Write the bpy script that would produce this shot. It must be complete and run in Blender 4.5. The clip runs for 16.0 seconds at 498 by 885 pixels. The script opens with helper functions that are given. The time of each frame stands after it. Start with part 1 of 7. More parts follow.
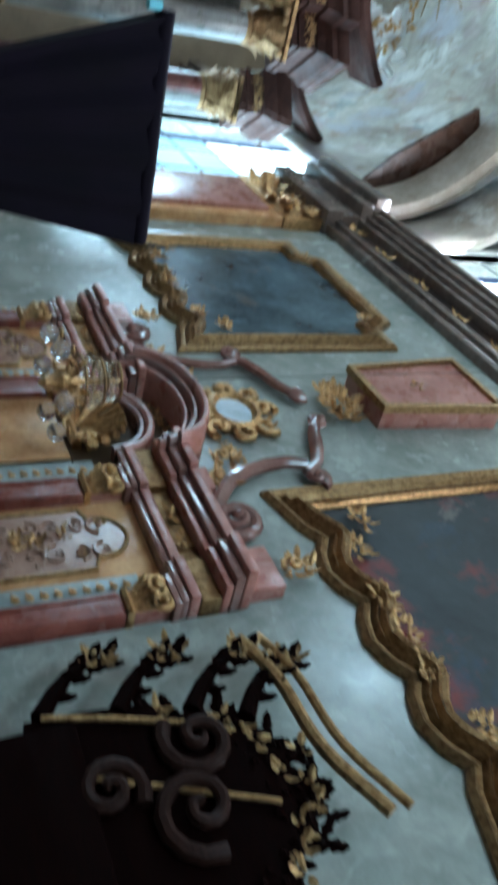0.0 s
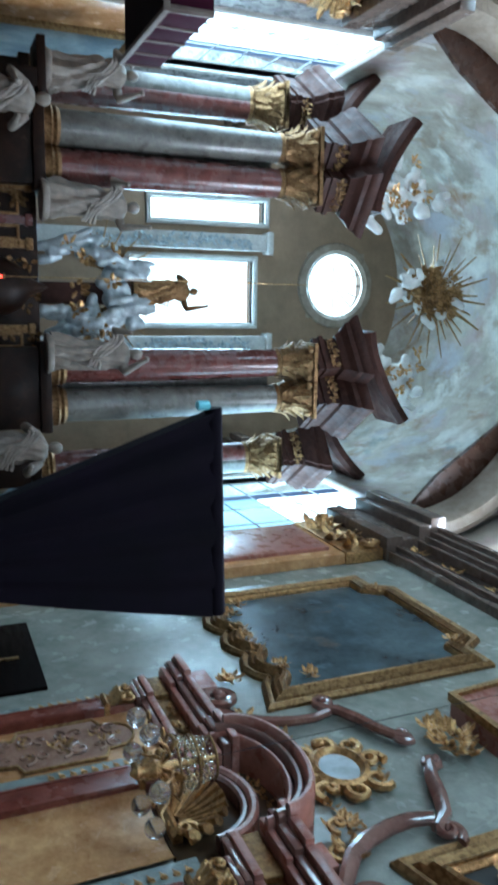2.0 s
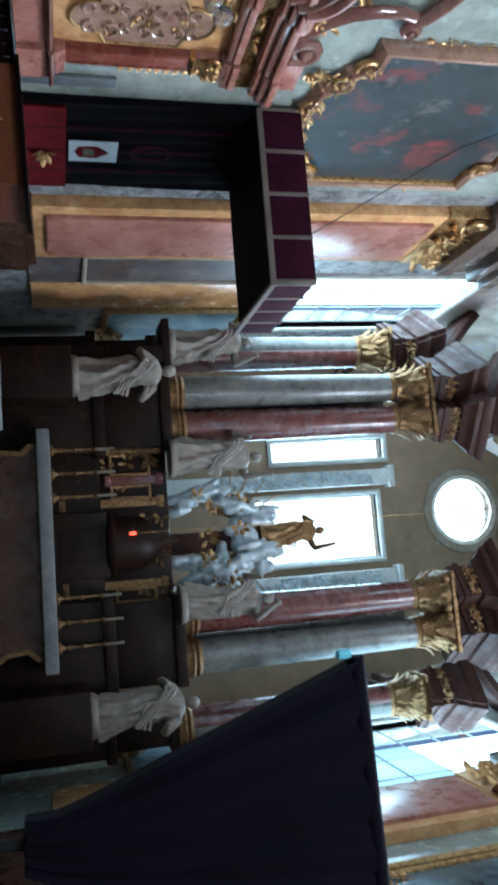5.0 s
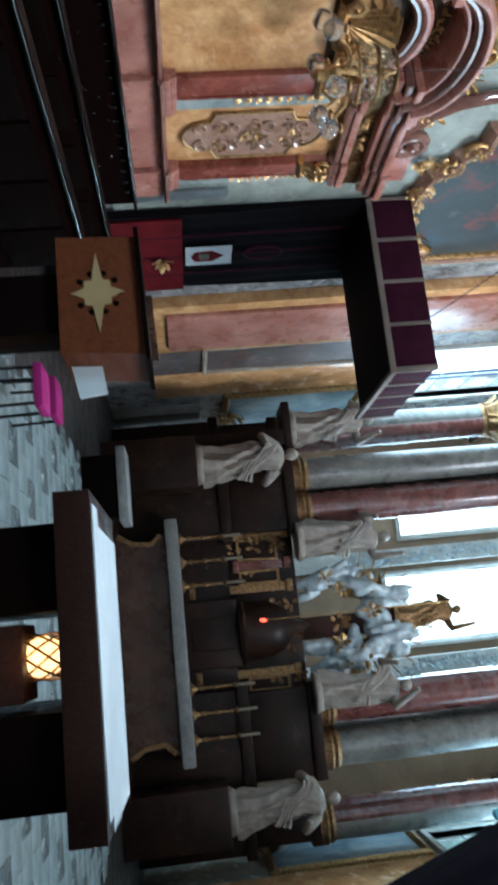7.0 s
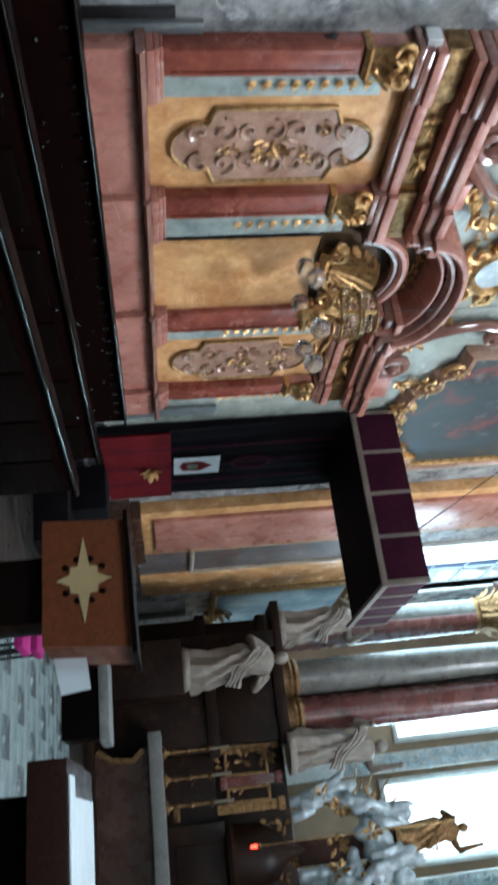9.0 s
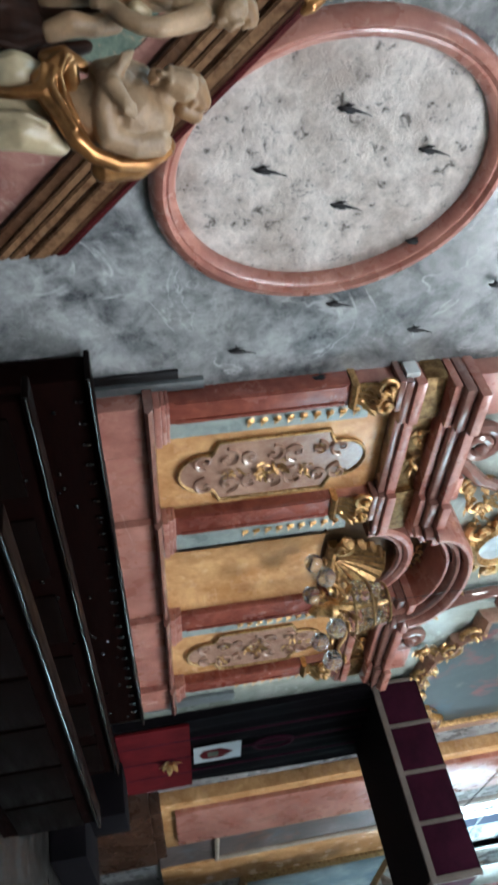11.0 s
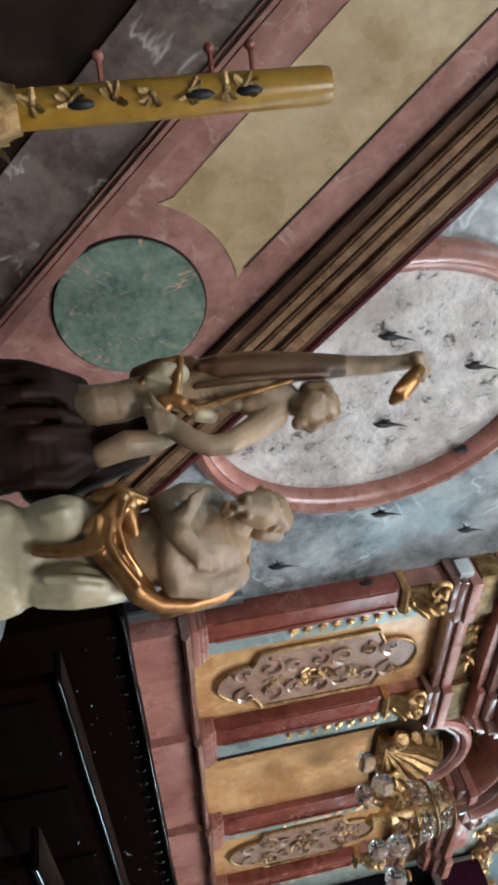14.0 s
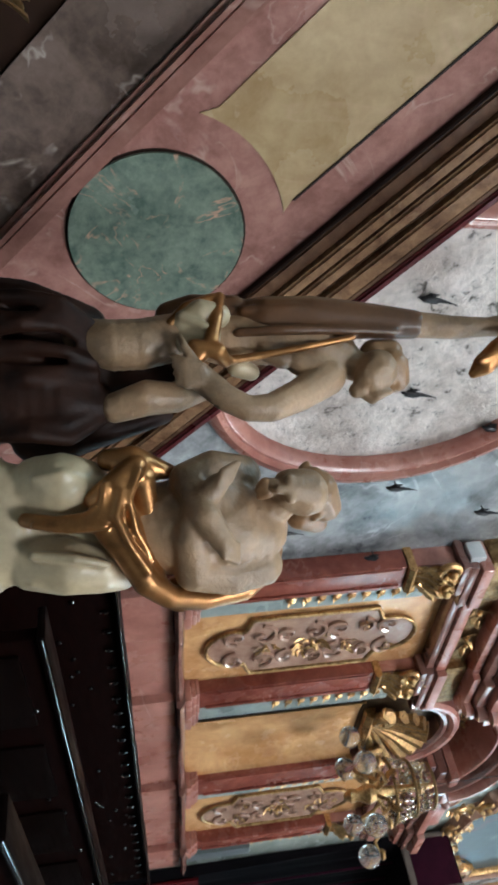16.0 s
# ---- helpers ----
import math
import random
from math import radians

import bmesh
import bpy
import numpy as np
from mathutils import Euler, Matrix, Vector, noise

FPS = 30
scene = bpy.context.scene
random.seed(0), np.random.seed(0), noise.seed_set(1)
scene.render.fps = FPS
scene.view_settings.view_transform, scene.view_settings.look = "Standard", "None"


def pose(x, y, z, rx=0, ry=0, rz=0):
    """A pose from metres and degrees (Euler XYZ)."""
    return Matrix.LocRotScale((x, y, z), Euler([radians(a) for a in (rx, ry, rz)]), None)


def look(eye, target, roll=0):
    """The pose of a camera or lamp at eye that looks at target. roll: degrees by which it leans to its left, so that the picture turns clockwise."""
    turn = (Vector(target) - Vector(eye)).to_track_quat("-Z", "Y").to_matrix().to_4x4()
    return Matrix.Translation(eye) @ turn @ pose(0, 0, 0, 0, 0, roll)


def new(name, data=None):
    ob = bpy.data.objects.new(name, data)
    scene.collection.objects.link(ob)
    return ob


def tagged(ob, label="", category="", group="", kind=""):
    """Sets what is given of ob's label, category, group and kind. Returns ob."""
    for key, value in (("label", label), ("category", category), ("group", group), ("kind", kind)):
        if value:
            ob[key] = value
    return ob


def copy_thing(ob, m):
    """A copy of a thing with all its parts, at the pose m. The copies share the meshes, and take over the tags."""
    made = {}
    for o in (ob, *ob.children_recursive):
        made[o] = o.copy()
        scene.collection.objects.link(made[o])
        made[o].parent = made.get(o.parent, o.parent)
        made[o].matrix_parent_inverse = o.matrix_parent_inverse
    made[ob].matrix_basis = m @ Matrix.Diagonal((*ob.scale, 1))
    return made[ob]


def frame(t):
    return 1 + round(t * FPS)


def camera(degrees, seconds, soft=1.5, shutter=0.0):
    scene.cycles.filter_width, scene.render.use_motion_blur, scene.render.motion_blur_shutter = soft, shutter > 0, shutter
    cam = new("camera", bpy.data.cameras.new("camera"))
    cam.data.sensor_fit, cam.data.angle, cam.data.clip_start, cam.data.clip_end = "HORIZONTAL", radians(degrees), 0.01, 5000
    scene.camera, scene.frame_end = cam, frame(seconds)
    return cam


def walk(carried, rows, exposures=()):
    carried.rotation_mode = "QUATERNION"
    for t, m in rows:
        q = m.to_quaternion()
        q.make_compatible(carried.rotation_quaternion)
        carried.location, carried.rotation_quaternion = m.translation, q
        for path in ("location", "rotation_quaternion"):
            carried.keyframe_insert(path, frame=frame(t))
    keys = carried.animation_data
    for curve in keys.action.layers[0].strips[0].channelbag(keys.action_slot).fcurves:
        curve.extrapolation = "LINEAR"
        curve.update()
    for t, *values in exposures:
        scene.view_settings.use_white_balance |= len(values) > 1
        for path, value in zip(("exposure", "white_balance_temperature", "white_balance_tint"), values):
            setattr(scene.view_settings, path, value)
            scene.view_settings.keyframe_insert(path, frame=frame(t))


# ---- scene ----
cam = camera(35.11, 16.0, soft=3.2, shutter=0.5)
walk(cam, [
    (0.0, pose(0.731, 0.030, 1.603, 172.54, -63.96, -119.45)),
    (0.5, pose(0.723, 0.066, 1.606, 169.76, -63.20, -105.53)),
    (1.0, pose(0.718, 0.127, 1.592, 170.25, -62.95, -97.59)),
    (1.5, pose(0.739, 0.176, 1.594, 170.31, -65.60, -93.69)),
    (2.0, pose(0.672, 0.132, 1.561, 172.09, -67.52, -92.14)),
    (2.5, pose(0.580, 0.080, 1.525, 171.24, -69.03, -87.60)),
    (3.0, pose(0.557, 0.090, 1.474, 169.93, -70.35, -82.83)),
    (3.2, pose(0.559, 0.097, 1.485, 168.97, -70.82, -80.75)),
    (5.5, look((0.629, 0.279, 1.583), (0.255, 2.205, 1.972), 87.4)),
    (6.0, look((0.505, 0.313, 1.581), (0.049, 2.237, 1.878), 86.6)),
    (6.5, pose(0.284, 0.322, 1.620, 150.74, -81.87, -48.15)),
    (7.0, pose(0.184, 0.272, 1.597, 138.00, -82.95, -34.89)),
    (7.5, pose(0.038, 0.236, 1.576, 128.08, -85.89, -20.37)),
    (8.0, pose(-0.071, 0.275, 1.590, 136.11, -84.99, -25.96)),
    (8.5, pose(-0.169, 0.300, 1.597, 135.93, -82.15, -23.48)),
    (9.0, pose(-0.327, 0.227, 1.623, 152.43, -81.93, -36.59)),
    (9.2, pose(-0.360, 0.159, 1.626, 153.00, -81.26, -35.25)),
    (11.3, pose(-1.014, -0.330, 1.557, 138.64, -78.51, -4.75)),
    (11.5, pose(-1.061, -0.333, 1.556, 136.55, -77.76, -1.51)),
    (12.0, pose(-1.226, -0.331, 1.581, 139.73, -76.04, -0.60)),
    (12.5, pose(-1.364, -0.339, 1.571, 141.78, -76.22, -1.60)),
    (13.0, pose(-1.578, -0.474, 1.541, 139.78, -78.91, -0.12)),
    (13.5, pose(-1.766, -0.612, 1.544, 131.89, -77.56, 5.71)),
    (14.0, pose(-1.880, -0.683, 1.545, 135.14, -77.91, 3.99)),
    (14.5, pose(-1.985, -0.644, 1.526, 138.50, -79.68, 0.04)),
    (15.0, pose(-2.074, -0.518, 1.523, 149.10, -80.60, -11.50)),
    (15.5, pose(-2.123, -0.446, 1.513, 156.30, -80.00, -18.84)),
    (16.0, pose(-2.170, -0.465, 1.510, 154.85, -80.90, -19.47)),
], exposures=[(0.0, 0.0, 5800, 10), (2.5, -0.2, 5600, 10), (6.0, -0.1, 5780, 10), (8.5, 0.0, 6050, 10), (12.0, 0.0, 6300, 10), (16.0, 0.0, 6300, 10)])

# ---------------------------------------------------------------- light
XC = 0.09          # the choir's axis
WL, WR = -5.52, 5.70   # faces of the north and south walls
scene.view_settings.exposure = 0.0

world = bpy.data.worlds.new("world")
scene.world = world
world.use_nodes = True
wn = world.node_tree
sky = wn.nodes.new("ShaderNodeTexSky")
sky.sky_type = 'NISHITA'
sky.sun_disc = False
sky.sun_elevation = radians(35)
sky.sun_rotation = radians(120)
wn.nodes["Background"].inputs[1].default_value = 0.12
wn.links.new(sky.outputs[0], wn.nodes["Background"].inputs[0])


def window_light(name, m, sx, sy, watts, colour=(0.80, 0.93, 1.0), shape='RECTANGLE'):
    """Daylight that enters by one window opening."""
    la = bpy.data.lights.new(name, 'AREA')
    la.shape, la.size, la.size_y, la.energy, la.color = shape, sx, sy, watts, colour
    ob = new(name, la)
    ob.matrix_world = m
    return ob


COOL, DAY = (0.56, 0.86, 1.0), (0.88, 0.95, 1.0)
window_light("daylight_north", look((WL - 0.44, 19.2, 10.4), (6, 19.2, 9.0)), 4.2, 7.4, 950, COOL)
window_light("daylight_south", look((WR + 0.44, 18.4, 10.6), (-6, 18.4, 9.0)), 5.6, 7.4, 1150, COOL)
window_light("daylight_east", look((0.25, 25.25, 9.85), (0.25, 0, 7)), 2.0, 4.1, 600, COOL)
window_light("daylight_rose", look((-0.05, 25.25, 15.1), (-0.05, 0, 10)), 2.15, 2.15, 400, COOL, 'DISK')
for sx_ in (-2.35, 2.55):
    window_light("daylight_slit", look((sx_, 25.25, 10.4), (sx_, 0, 8)), 0.62, 3.8, 240, COOL)
window_light("daylight_clerestory_south", look((WR + 0.2, 10.4, 13.7), (-5.3, 6.5, 3)), 3.4, 2.3, 2400, DAY)
window_light("daylight_clerestory_north", look((WL - 0.2, 10.4, 13.7), (5.3, 6.5, 3)), 3.4, 2.3, 260, COOL)
# added fill for the near walls, from assumed nave windows out of view
window_light("assumed_nave_fill_south", look((WR + 0.2, -1.2, 9.5), (-5.5, 4.5, 4.5)), 3.0, 4.4, 2000, DAY)
window_light("assumed_nave_fill_north", look((WL - 0.2, -2.2, 9.5), (5.6, 4.5, 3.5)), 3.0, 4.4, 1000, COOL)

# ---------------------------------------------------------------- materials


def shader(name):
    m = bpy.data.materials.new(name)
    m.use_nodes = True
    nt = m.node_tree
    return m, nt, nt.nodes["Principled BSDF"]


def node(nt, kind, **values):
    n = nt.nodes.new(kind)
    for k, v in values.items():
        n.inputs[k].default_value = v
    return n


def ramp(nt, fac, stops):
    r = nt.nodes.new("ShaderNodeValToRGB")
    e = r.color_ramp.elements
    while len(e) < len(stops):
        e.new(0.5)
    for el, (p, c) in zip(e, stops):
        el.position, el.color = p, (*c, 1)
    nt.links.new(fac, r.inputs[0])
    return r.outputs[0]


def mixed(nt, fac, a, b, mode='MIX'):
    m = nt.nodes.new("ShaderNodeMix")
    m.data_type, m.blend_type = 'RGBA', mode
    for sock, val in ((m.inputs[0], fac), (m.inputs[6], a), (m.inputs[7], b)):
        if hasattr(val, "is_output"):
            nt.links.new(val, sock)
        elif isinstance(val, (int, float)):
            sock.default_value = val
        else:
            sock.default_value = (*val, 1)
    return m.outputs[2]


def bumped(nt, bsdf, height, strength, distance):
    b = node(nt, "ShaderNodeBump", Strength=strength, Distance=distance)
    nt.links.new(height, b.inputs["Height"])
    nt.links.new(b.outputs[0], bsdf.inputs["Normal"])


def coords(nt, scale=1.0, stretch=(1, 1, 1)):
    tc = nt.nodes.new("ShaderNodeTexCoord")
    mp = nt.nodes.new("ShaderNodeMapping")
    mp.inputs["Scale"].default_value = [scale * k for k in stretch]
    nt.links.new(tc.outputs["Object"], mp.inputs[0])
    return mp.outputs[0]


def noised(nt, vec, scale, detail=6, rough=0.6, warp=0.0):
    n = node(nt, "ShaderNodeTexNoise", Scale=scale, Detail=detail, Roughness=rough, Distortion=warp)
    nt.links.new(vec, n.inputs["Vector"])
    return n.outputs[0]


def marble(name, dark, light, vein, scale=1.6, rough=0.28, veins=0.5, relief=0.15, mottle=0.35):
    """Cloudy polished stone with thin veins and a little dirt."""
    m, nt, b = shader(name)
    v = coords(nt)
    cloud = ramp(nt, noised(nt, v, scale, 10, 0.66, 0.5), [(0.37, dark), (0.64, light)])
    blotch = noised(nt, v, scale * 4.3, 8, 0.68, 0.35)
    col = mixed(nt, mottle, cloud, ramp(nt, blotch, [(0.38, dark), (0.62, light)]))
    thin = ramp(nt, noised(nt, v, scale * 0.55, 4, 0.55, 0.9), [(0.485, (0, 0, 0)), (0.5, (1, 1, 1)), (0.515, (0, 0, 0))])
    patchy = ramp(nt, noised(nt, v, scale * 1.7, 4), [(0.45, (0, 0, 0)), (0.62, (1, 1, 1))])
    thin = mixed(nt, 1.0, thin, patchy, 'MULTIPLY')
    col = mixed(nt, mixed(nt, veins, (0, 0, 0), thin), col, vein)
    grime = ramp(nt, noised(nt, v, 0.55, 5, 0.6), [(0.3, (0.72, 0.7, 0.68)), (0.6, (1, 1, 1))])
    nt.links.new(mixed(nt, 0.8, col, grime, 'MULTIPLY'), b.inputs["Base Color"])
    nt.links.new(ramp(nt, noised(nt, v, 3.0, 6), [(0.3, (rough * 0.7,) * 3), (0.75, (min(rough * 1.7, 1),) * 3)]), b.inputs["Roughness"])
    bumped(nt, b, blotch, relief, 0.01)
    return m


def gilding(name, colour=(0.70, 0.43, 0.19), rough=0.25):
    m, nt, b = shader(name)
    v = coords(nt)
    worn = noised(nt, v, 14, 9, 0.75, 0.4)
    nt.links.new(ramp(nt, worn, [(0.36, (colour[0] * 0.32, colour[1] * 0.25, colour[2] * 0.2)), (0.58, colour)]), b.inputs["Base Color"])
    b.inputs["Metallic"].default_value = 0.92
    nt.links.new(ramp(nt, noised(nt, v, 25, 4), [(0.3, (rough,) * 3), (0.8, (rough * 2.1,) * 3)]), b.inputs["Roughness"])
    bumped(nt, b, worn, 0.5, 0.014)
    return m


def timber(name, dark, light, rough=0.3, stretch=(6, 1, 6), shine=0.5):
    m, nt, b = shader(name)
    v = coords(nt, 1.0, stretch)
    grain = noised(nt, v, 5, 8, 0.65, 1.2)
    nt.links.new(ramp(nt, grain, [(0.3, dark), (0.7, light)]), b.inputs["Base Color"])
    nt.links.new(ramp(nt, noised(nt, v, 2, 5), [(0.3, (rough * 0.7,) * 3), (0.8, (rough * 1.6,) * 3)]), b.inputs["Roughness"])
    b.inputs["Specular IOR Level"].default_value = shine
    bumped(nt, b, grain, 0.08, 0.003)
    return m


def cloth(name, dark, light, rough=0.85, scale=3.0):
    m, nt, b = shader(name)
    v = coords(nt)
    weave = noised(nt, v, 140, 3, 0.6)
    nt.links.new(ramp(nt, noised(nt, v, scale, 6), [(0.3, dark), (0.7, light)]), b.inputs["Base Color"])
    b.inputs["Roughness"].default_value = rough
    b.inputs["Specular IOR Level"].default_value = 0.12
    bumped(nt, b, weave, 0.3, 0.002)
    return m


def plain(name, colour, rough=0.5, metal=0.0, vary=0.25, scale=6.0):
    m, nt, b = shader(name)
    v = coords(nt)
    n = noised(nt, v, scale, 7, 0.65)
    nt.links.new(ramp(nt, n, [(0.3, tuple(c * (1 - vary) for c in colour)), (0.7, colour)]), b.inputs["Base Color"])
    b.inputs["Roughness"].default_value = rough
    b.inputs["Metallic"].default_value = metal
    bumped(nt, b, noised(nt, v, scale * 6, 5), 0.12, 0.004)
    return m


def painted(name, ground, pale, tints, scale=0.9, rough=0.35, fine=0.6):
    """Oil or fresco: soft light and dark with melting patches of colour, and no figures."""
    m, nt, b = shader(name)
    v = coords(nt)
    col = ramp(nt, noised(nt, v, scale, 7, 0.62, 0.5), [(0.34, ground), (0.68, pale)])
    for k, (tint, lo) in enumerate(tints):
        mp = node(nt, "ShaderNodeMapping")
        mp.inputs["Location"].default_value = (3.7 * k + 1.3, 5.1 * k, 2.9 * k)
        nt.links.new(v, mp.inputs[0])
        mask = ramp(nt, noised(nt, mp.outputs[0], scale * 1.4, 6, 0.6, 0.3), [(lo, (0, 0, 0)), (lo + 0.13, (1, 1, 1))])
        col = mixed(nt, mask, col, tint)
    small = noised(nt, v, scale * 6, 8, 0.7, 0.8)
    nt.links.new(mixed(nt, fine, col, ramp(nt, small, [(0.3, (0.4, 0.4, 0.4)), (0.7, (1, 1, 1))]), 'MULTIPLY'), b.inputs["Base Color"])
    b.inputs["Roughness"].default_value = rough
    bumped(nt, b, small, 0.15, 0.004)
    return m


def glowing(name, colour, strength):
    m, nt, b = shader(name)
    b.inputs["Base Color"].default_value = (*colour, 1)
    b.inputs["Emission Color"].default_value = (*colour, 1)
    b.inputs["Emission Strength"].default_value = strength
    return m


def glass(name, rough=0.02, tint=(1, 1, 1)):
    m, nt, b = shader(name)
    b.inputs["Base Color"].default_value = (*tint, 1)
    b.inputs["Transmission Weight"].default_value = 1.0
    b.inputs["Roughness"].default_value = rough
    return m


PINK = marble("pink_marble", (0.30, 0.095, 0.07), (0.56, 0.26, 0.20), (0.72, 0.5, 0.42), 1.8, 0.26)
PINKRAMP = marble("dusky_pink_marble", (0.20, 0.085, 0.07), (0.40, 0.20, 0.165), (0.55, 0.38, 0.33), 4.5, 0.2, 0.5)
RED = marble("red_marble", (0.16, 0.035, 0.025), (0.33, 0.095, 0.065), (0.5, 0.25, 0.2), 2.4, 0.22, 0.3)
MAUVE = marble("mauve_marble", (0.15, 0.06, 0.048), (0.29, 0.145, 0.115), (0.48, 0.34, 0.29), 3.0, 0.09, 0.3)
MAUVE.node_tree.nodes["Principled BSDF"].inputs["Specular IOR Level"].default_value = 0.9
RELIEF = marble("tan_relief_marble", (0.28, 0.145, 0.10), (0.50, 0.31, 0.225), (0.6, 0.46, 0.36), 3.4, 0.15, 0.3)
for stone_, spec_ in ((RELIEF, 1.0), (PINK, 0.7)):
    stone_.node_tree.nodes["Principled BSDF"].inputs["Specular IOR Level"].default_value = spec_
ARCHSTONE = marble("dusty_arch_stone", (0.22, 0.17, 0.125), (0.42, 0.35, 0.275), (0.5, 0.45, 0.38), 1.6, 0.5, 0.3)
APSEWALL = plain("dusky_ochre_plaster", (0.34, 0.23, 0.145), 0.75, 0, 0.4, 1.2)
OCHRE = marble("ochre_marble", (0.46, 0.20, 0.07), (0.82, 0.48, 0.225), (0.84, 0.58, 0.36), 2.2, 0.2, 0.35)
SAGE = marble("sage_grey_marble", (0.22, 0.25, 0.22), (0.42, 0.44, 0.39), (0.6, 0.62, 0.58), 1.2, 0.2, 0.35)
GREY = marble("grey_marble", (0.06, 0.064, 0.07), (0.42, 0.42, 0.42), (0.70, 0.70, 0.70), 2.5, 0.26, 0.55, 0.12, 0.32)
TEAL = marble("pale_teal_marble", (0.22, 0.27, 0.26), (0.42, 0.47, 0.44), (0.55, 0.6, 0.58), 3.0, 0.25, 0.3)
BROWN = marble("brown_marble", (0.035, 0.016, 0.010), (0.09, 0.042, 0.026), (0.2, 0.12, 0.08), 2.0, 0.25, 0.4)
MENSA = marble("dim_grey_stone", (0.12, 0.12, 0.115), (0.24, 0.235, 0.22), (0.3, 0.3, 0.28), 3.5, 0.5, 0.2)
FLOORSTONE = marble("dark_floor_slabs", (0.006, 0.005, 0.0045), (0.024, 0.019, 0.016), (0.08, 0.07, 0.06), 2.0, 0.35, 0.2)
# brown marble taken near black: the gloom low in the apse is in its colour
DUSK = marble("shade_dark_marble", (0.005, 0.0025, 0.0017), (0.026, 0.011, 0.006), (0.07, 0.035, 0.02), 1.4, 0.42, 0.4)
# cornice marble kept dark to carry the backlight's shade
DARKSTONE = marble("backlit_maroon_cornice_marble", (0.022, 0.008, 0.006), (0.06, 0.024, 0.017), (0.12, 0.06, 0.045), 2.0, 0.5, 0.3)
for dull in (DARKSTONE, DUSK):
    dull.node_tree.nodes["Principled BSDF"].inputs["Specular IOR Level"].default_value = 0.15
# shaded versions of the grey and red marble for the backlit columns
COLGREY = marble("backlit_grey_column_marble", (0.06, 0.058, 0.05), (0.19, 0.18, 0.16), (0.3, 0.29, 0.26), 1.6, 0.28, 0.4)
COLRED = marble("backlit_red_column_marble", (0.07, 0.018, 0.015), (0.17, 0.055, 0.045), (0.3, 0.16, 0.13), 2.2, 0.24, 0.3)
CORNICE = marble("brown_grey_cornice_marble", (0.095, 0.065, 0.053), (0.215, 0.16, 0.13), (0.4, 0.33, 0.28), 2.6, 0.18, 0.3)
GREEN = marble("green_marble", (0.065, 0.10, 0.08), (0.20, 0.235, 0.185), (0.48, 0.27, 0.19), 9.0, 0.18, 1.0)
CREAM = marble("yellow_alabaster", (0.30, 0.19, 0.095), (0.50, 0.365, 0.21), (0.55, 0.36, 0.24), 3.0, 0.28, 0.3)
STONE = marble("white_stone", (0.42, 0.41, 0.38), (0.66, 0.65, 0.61), (0.75, 0.74, 0.72), 3.5, 0.5, 0.2, 0.4)
# whiter than the stone, so that the colour gives the window's light on stucco
WHITESTUCCO = plain("window_lit_stucco", (0.84, 0.83, 0.79), 0.6, 0, 0.2, 5)
GOLD = gilding("gilding")
OLDGOLD = gilding("old_gilding", (0.46, 0.29, 0.13), 0.32)
# gilding darkened in its colour, for parts seen against the windows
DIMGOLD = gilding("backlit_gilding", (0.30, 0.18, 0.085), 0.4)
BRONZE = gilding("bronzed_moulding", (0.36, 0.22, 0.10), 0.3)
SILVER = plain("silvered_stucco", (0.58, 0.66, 0.69), 0.4, 0.25, 0.55, 4)
# both woods lie far below stained oak's tone; deep shade is mixed in
DARKWOOD = timber("shade_dark_polished_wood", (0.002, 0.001, 0.0008), (0.005, 0.002, 0.0015), 0.4, shine=0.04)
REDWOOD = timber("shade_dark_reddish_wood", (0.002, 0.0005, 0.0004), (0.007, 0.0015, 0.001), 0.6, shine=0.02)
RAIL = marble("brown_veined_rail", (0.085, 0.036, 0.018), (0.29, 0.16, 0.085), (0.36, 0.24, 0.15), 5.0, 0.16, 0.4, 0.15, 0.5)
RAILDARK = marble("dark_brown_rail", (0.05, 0.02, 0.011), (0.16, 0.08, 0.044), (0.2, 0.12, 0.08), 5.0, 0.18, 0.4)
MIDWOOD = timber("cherry_veneer", (0.075, 0.020, 0.008), (0.14, 0.040, 0.015), 0.4, shine=0.15)
BROWNWOOD = timber("dark_brown_stained_wood", (0.014, 0.006, 0.004), (0.034, 0.014, 0.010), 0.5, shine=0.1)
BLACKCLOTH = cloth("black_velvet", (0.0025, 0.002, 0.003), (0.006, 0.004, 0.006))
PURPLE = cloth("dark_purple_velvet", (0.0016, 0.0007, 0.0025), (0.004, 0.0016, 0.006))
CRIMSON = cloth("crimson_velvet", (0.065, 0.003, 0.005), (0.12, 0.007, 0.010))
WINE = cloth("wine_red_velvet", (0.022, 0.003, 0.010), (0.045, 0.006, 0.018))
BRAID = cloth("pale_braid", (0.13, 0.10, 0.085), (0.2, 0.16, 0.14), 0.6)
LINEN = cloth("white_linen", (0.48, 0.52, 0.54), (0.56, 0.60, 0.62), 0.8)
MAGENTA = cloth("magenta_cushion", (0.22, 0.01, 0.09), (0.34, 0.02, 0.15))
PLASTER = plain("pale_plaster", (0.38, 0.35, 0.31), 0.8, 0, 0.25, 1.5)
CARVED = plain("weathered_statue_stone", (0.25, 0.205, 0.165), 0.5, 0, 0.5, 5)
CREAMPAINT = plain("cream_statue_paint", (0.56, 0.43, 0.265), 0.36, 0, 0.5, 7)
DARKMETAL = plain("dark_iron", (0.03, 0.028, 0.03), 0.45, 0.7, 0.3, 20)
LEAD = plain("grey_lead", (0.25, 0.27, 0.28), 0.4, 0.5, 0.3, 8)
SKYGLOW = glowing("bright_sky", (0.80, 0.95, 1.0), 3.2)
GLASS = glass("clear_glass")
FROST = glass("lamp_globe_glass", 0.04, (0.93, 0.95, 0.96))
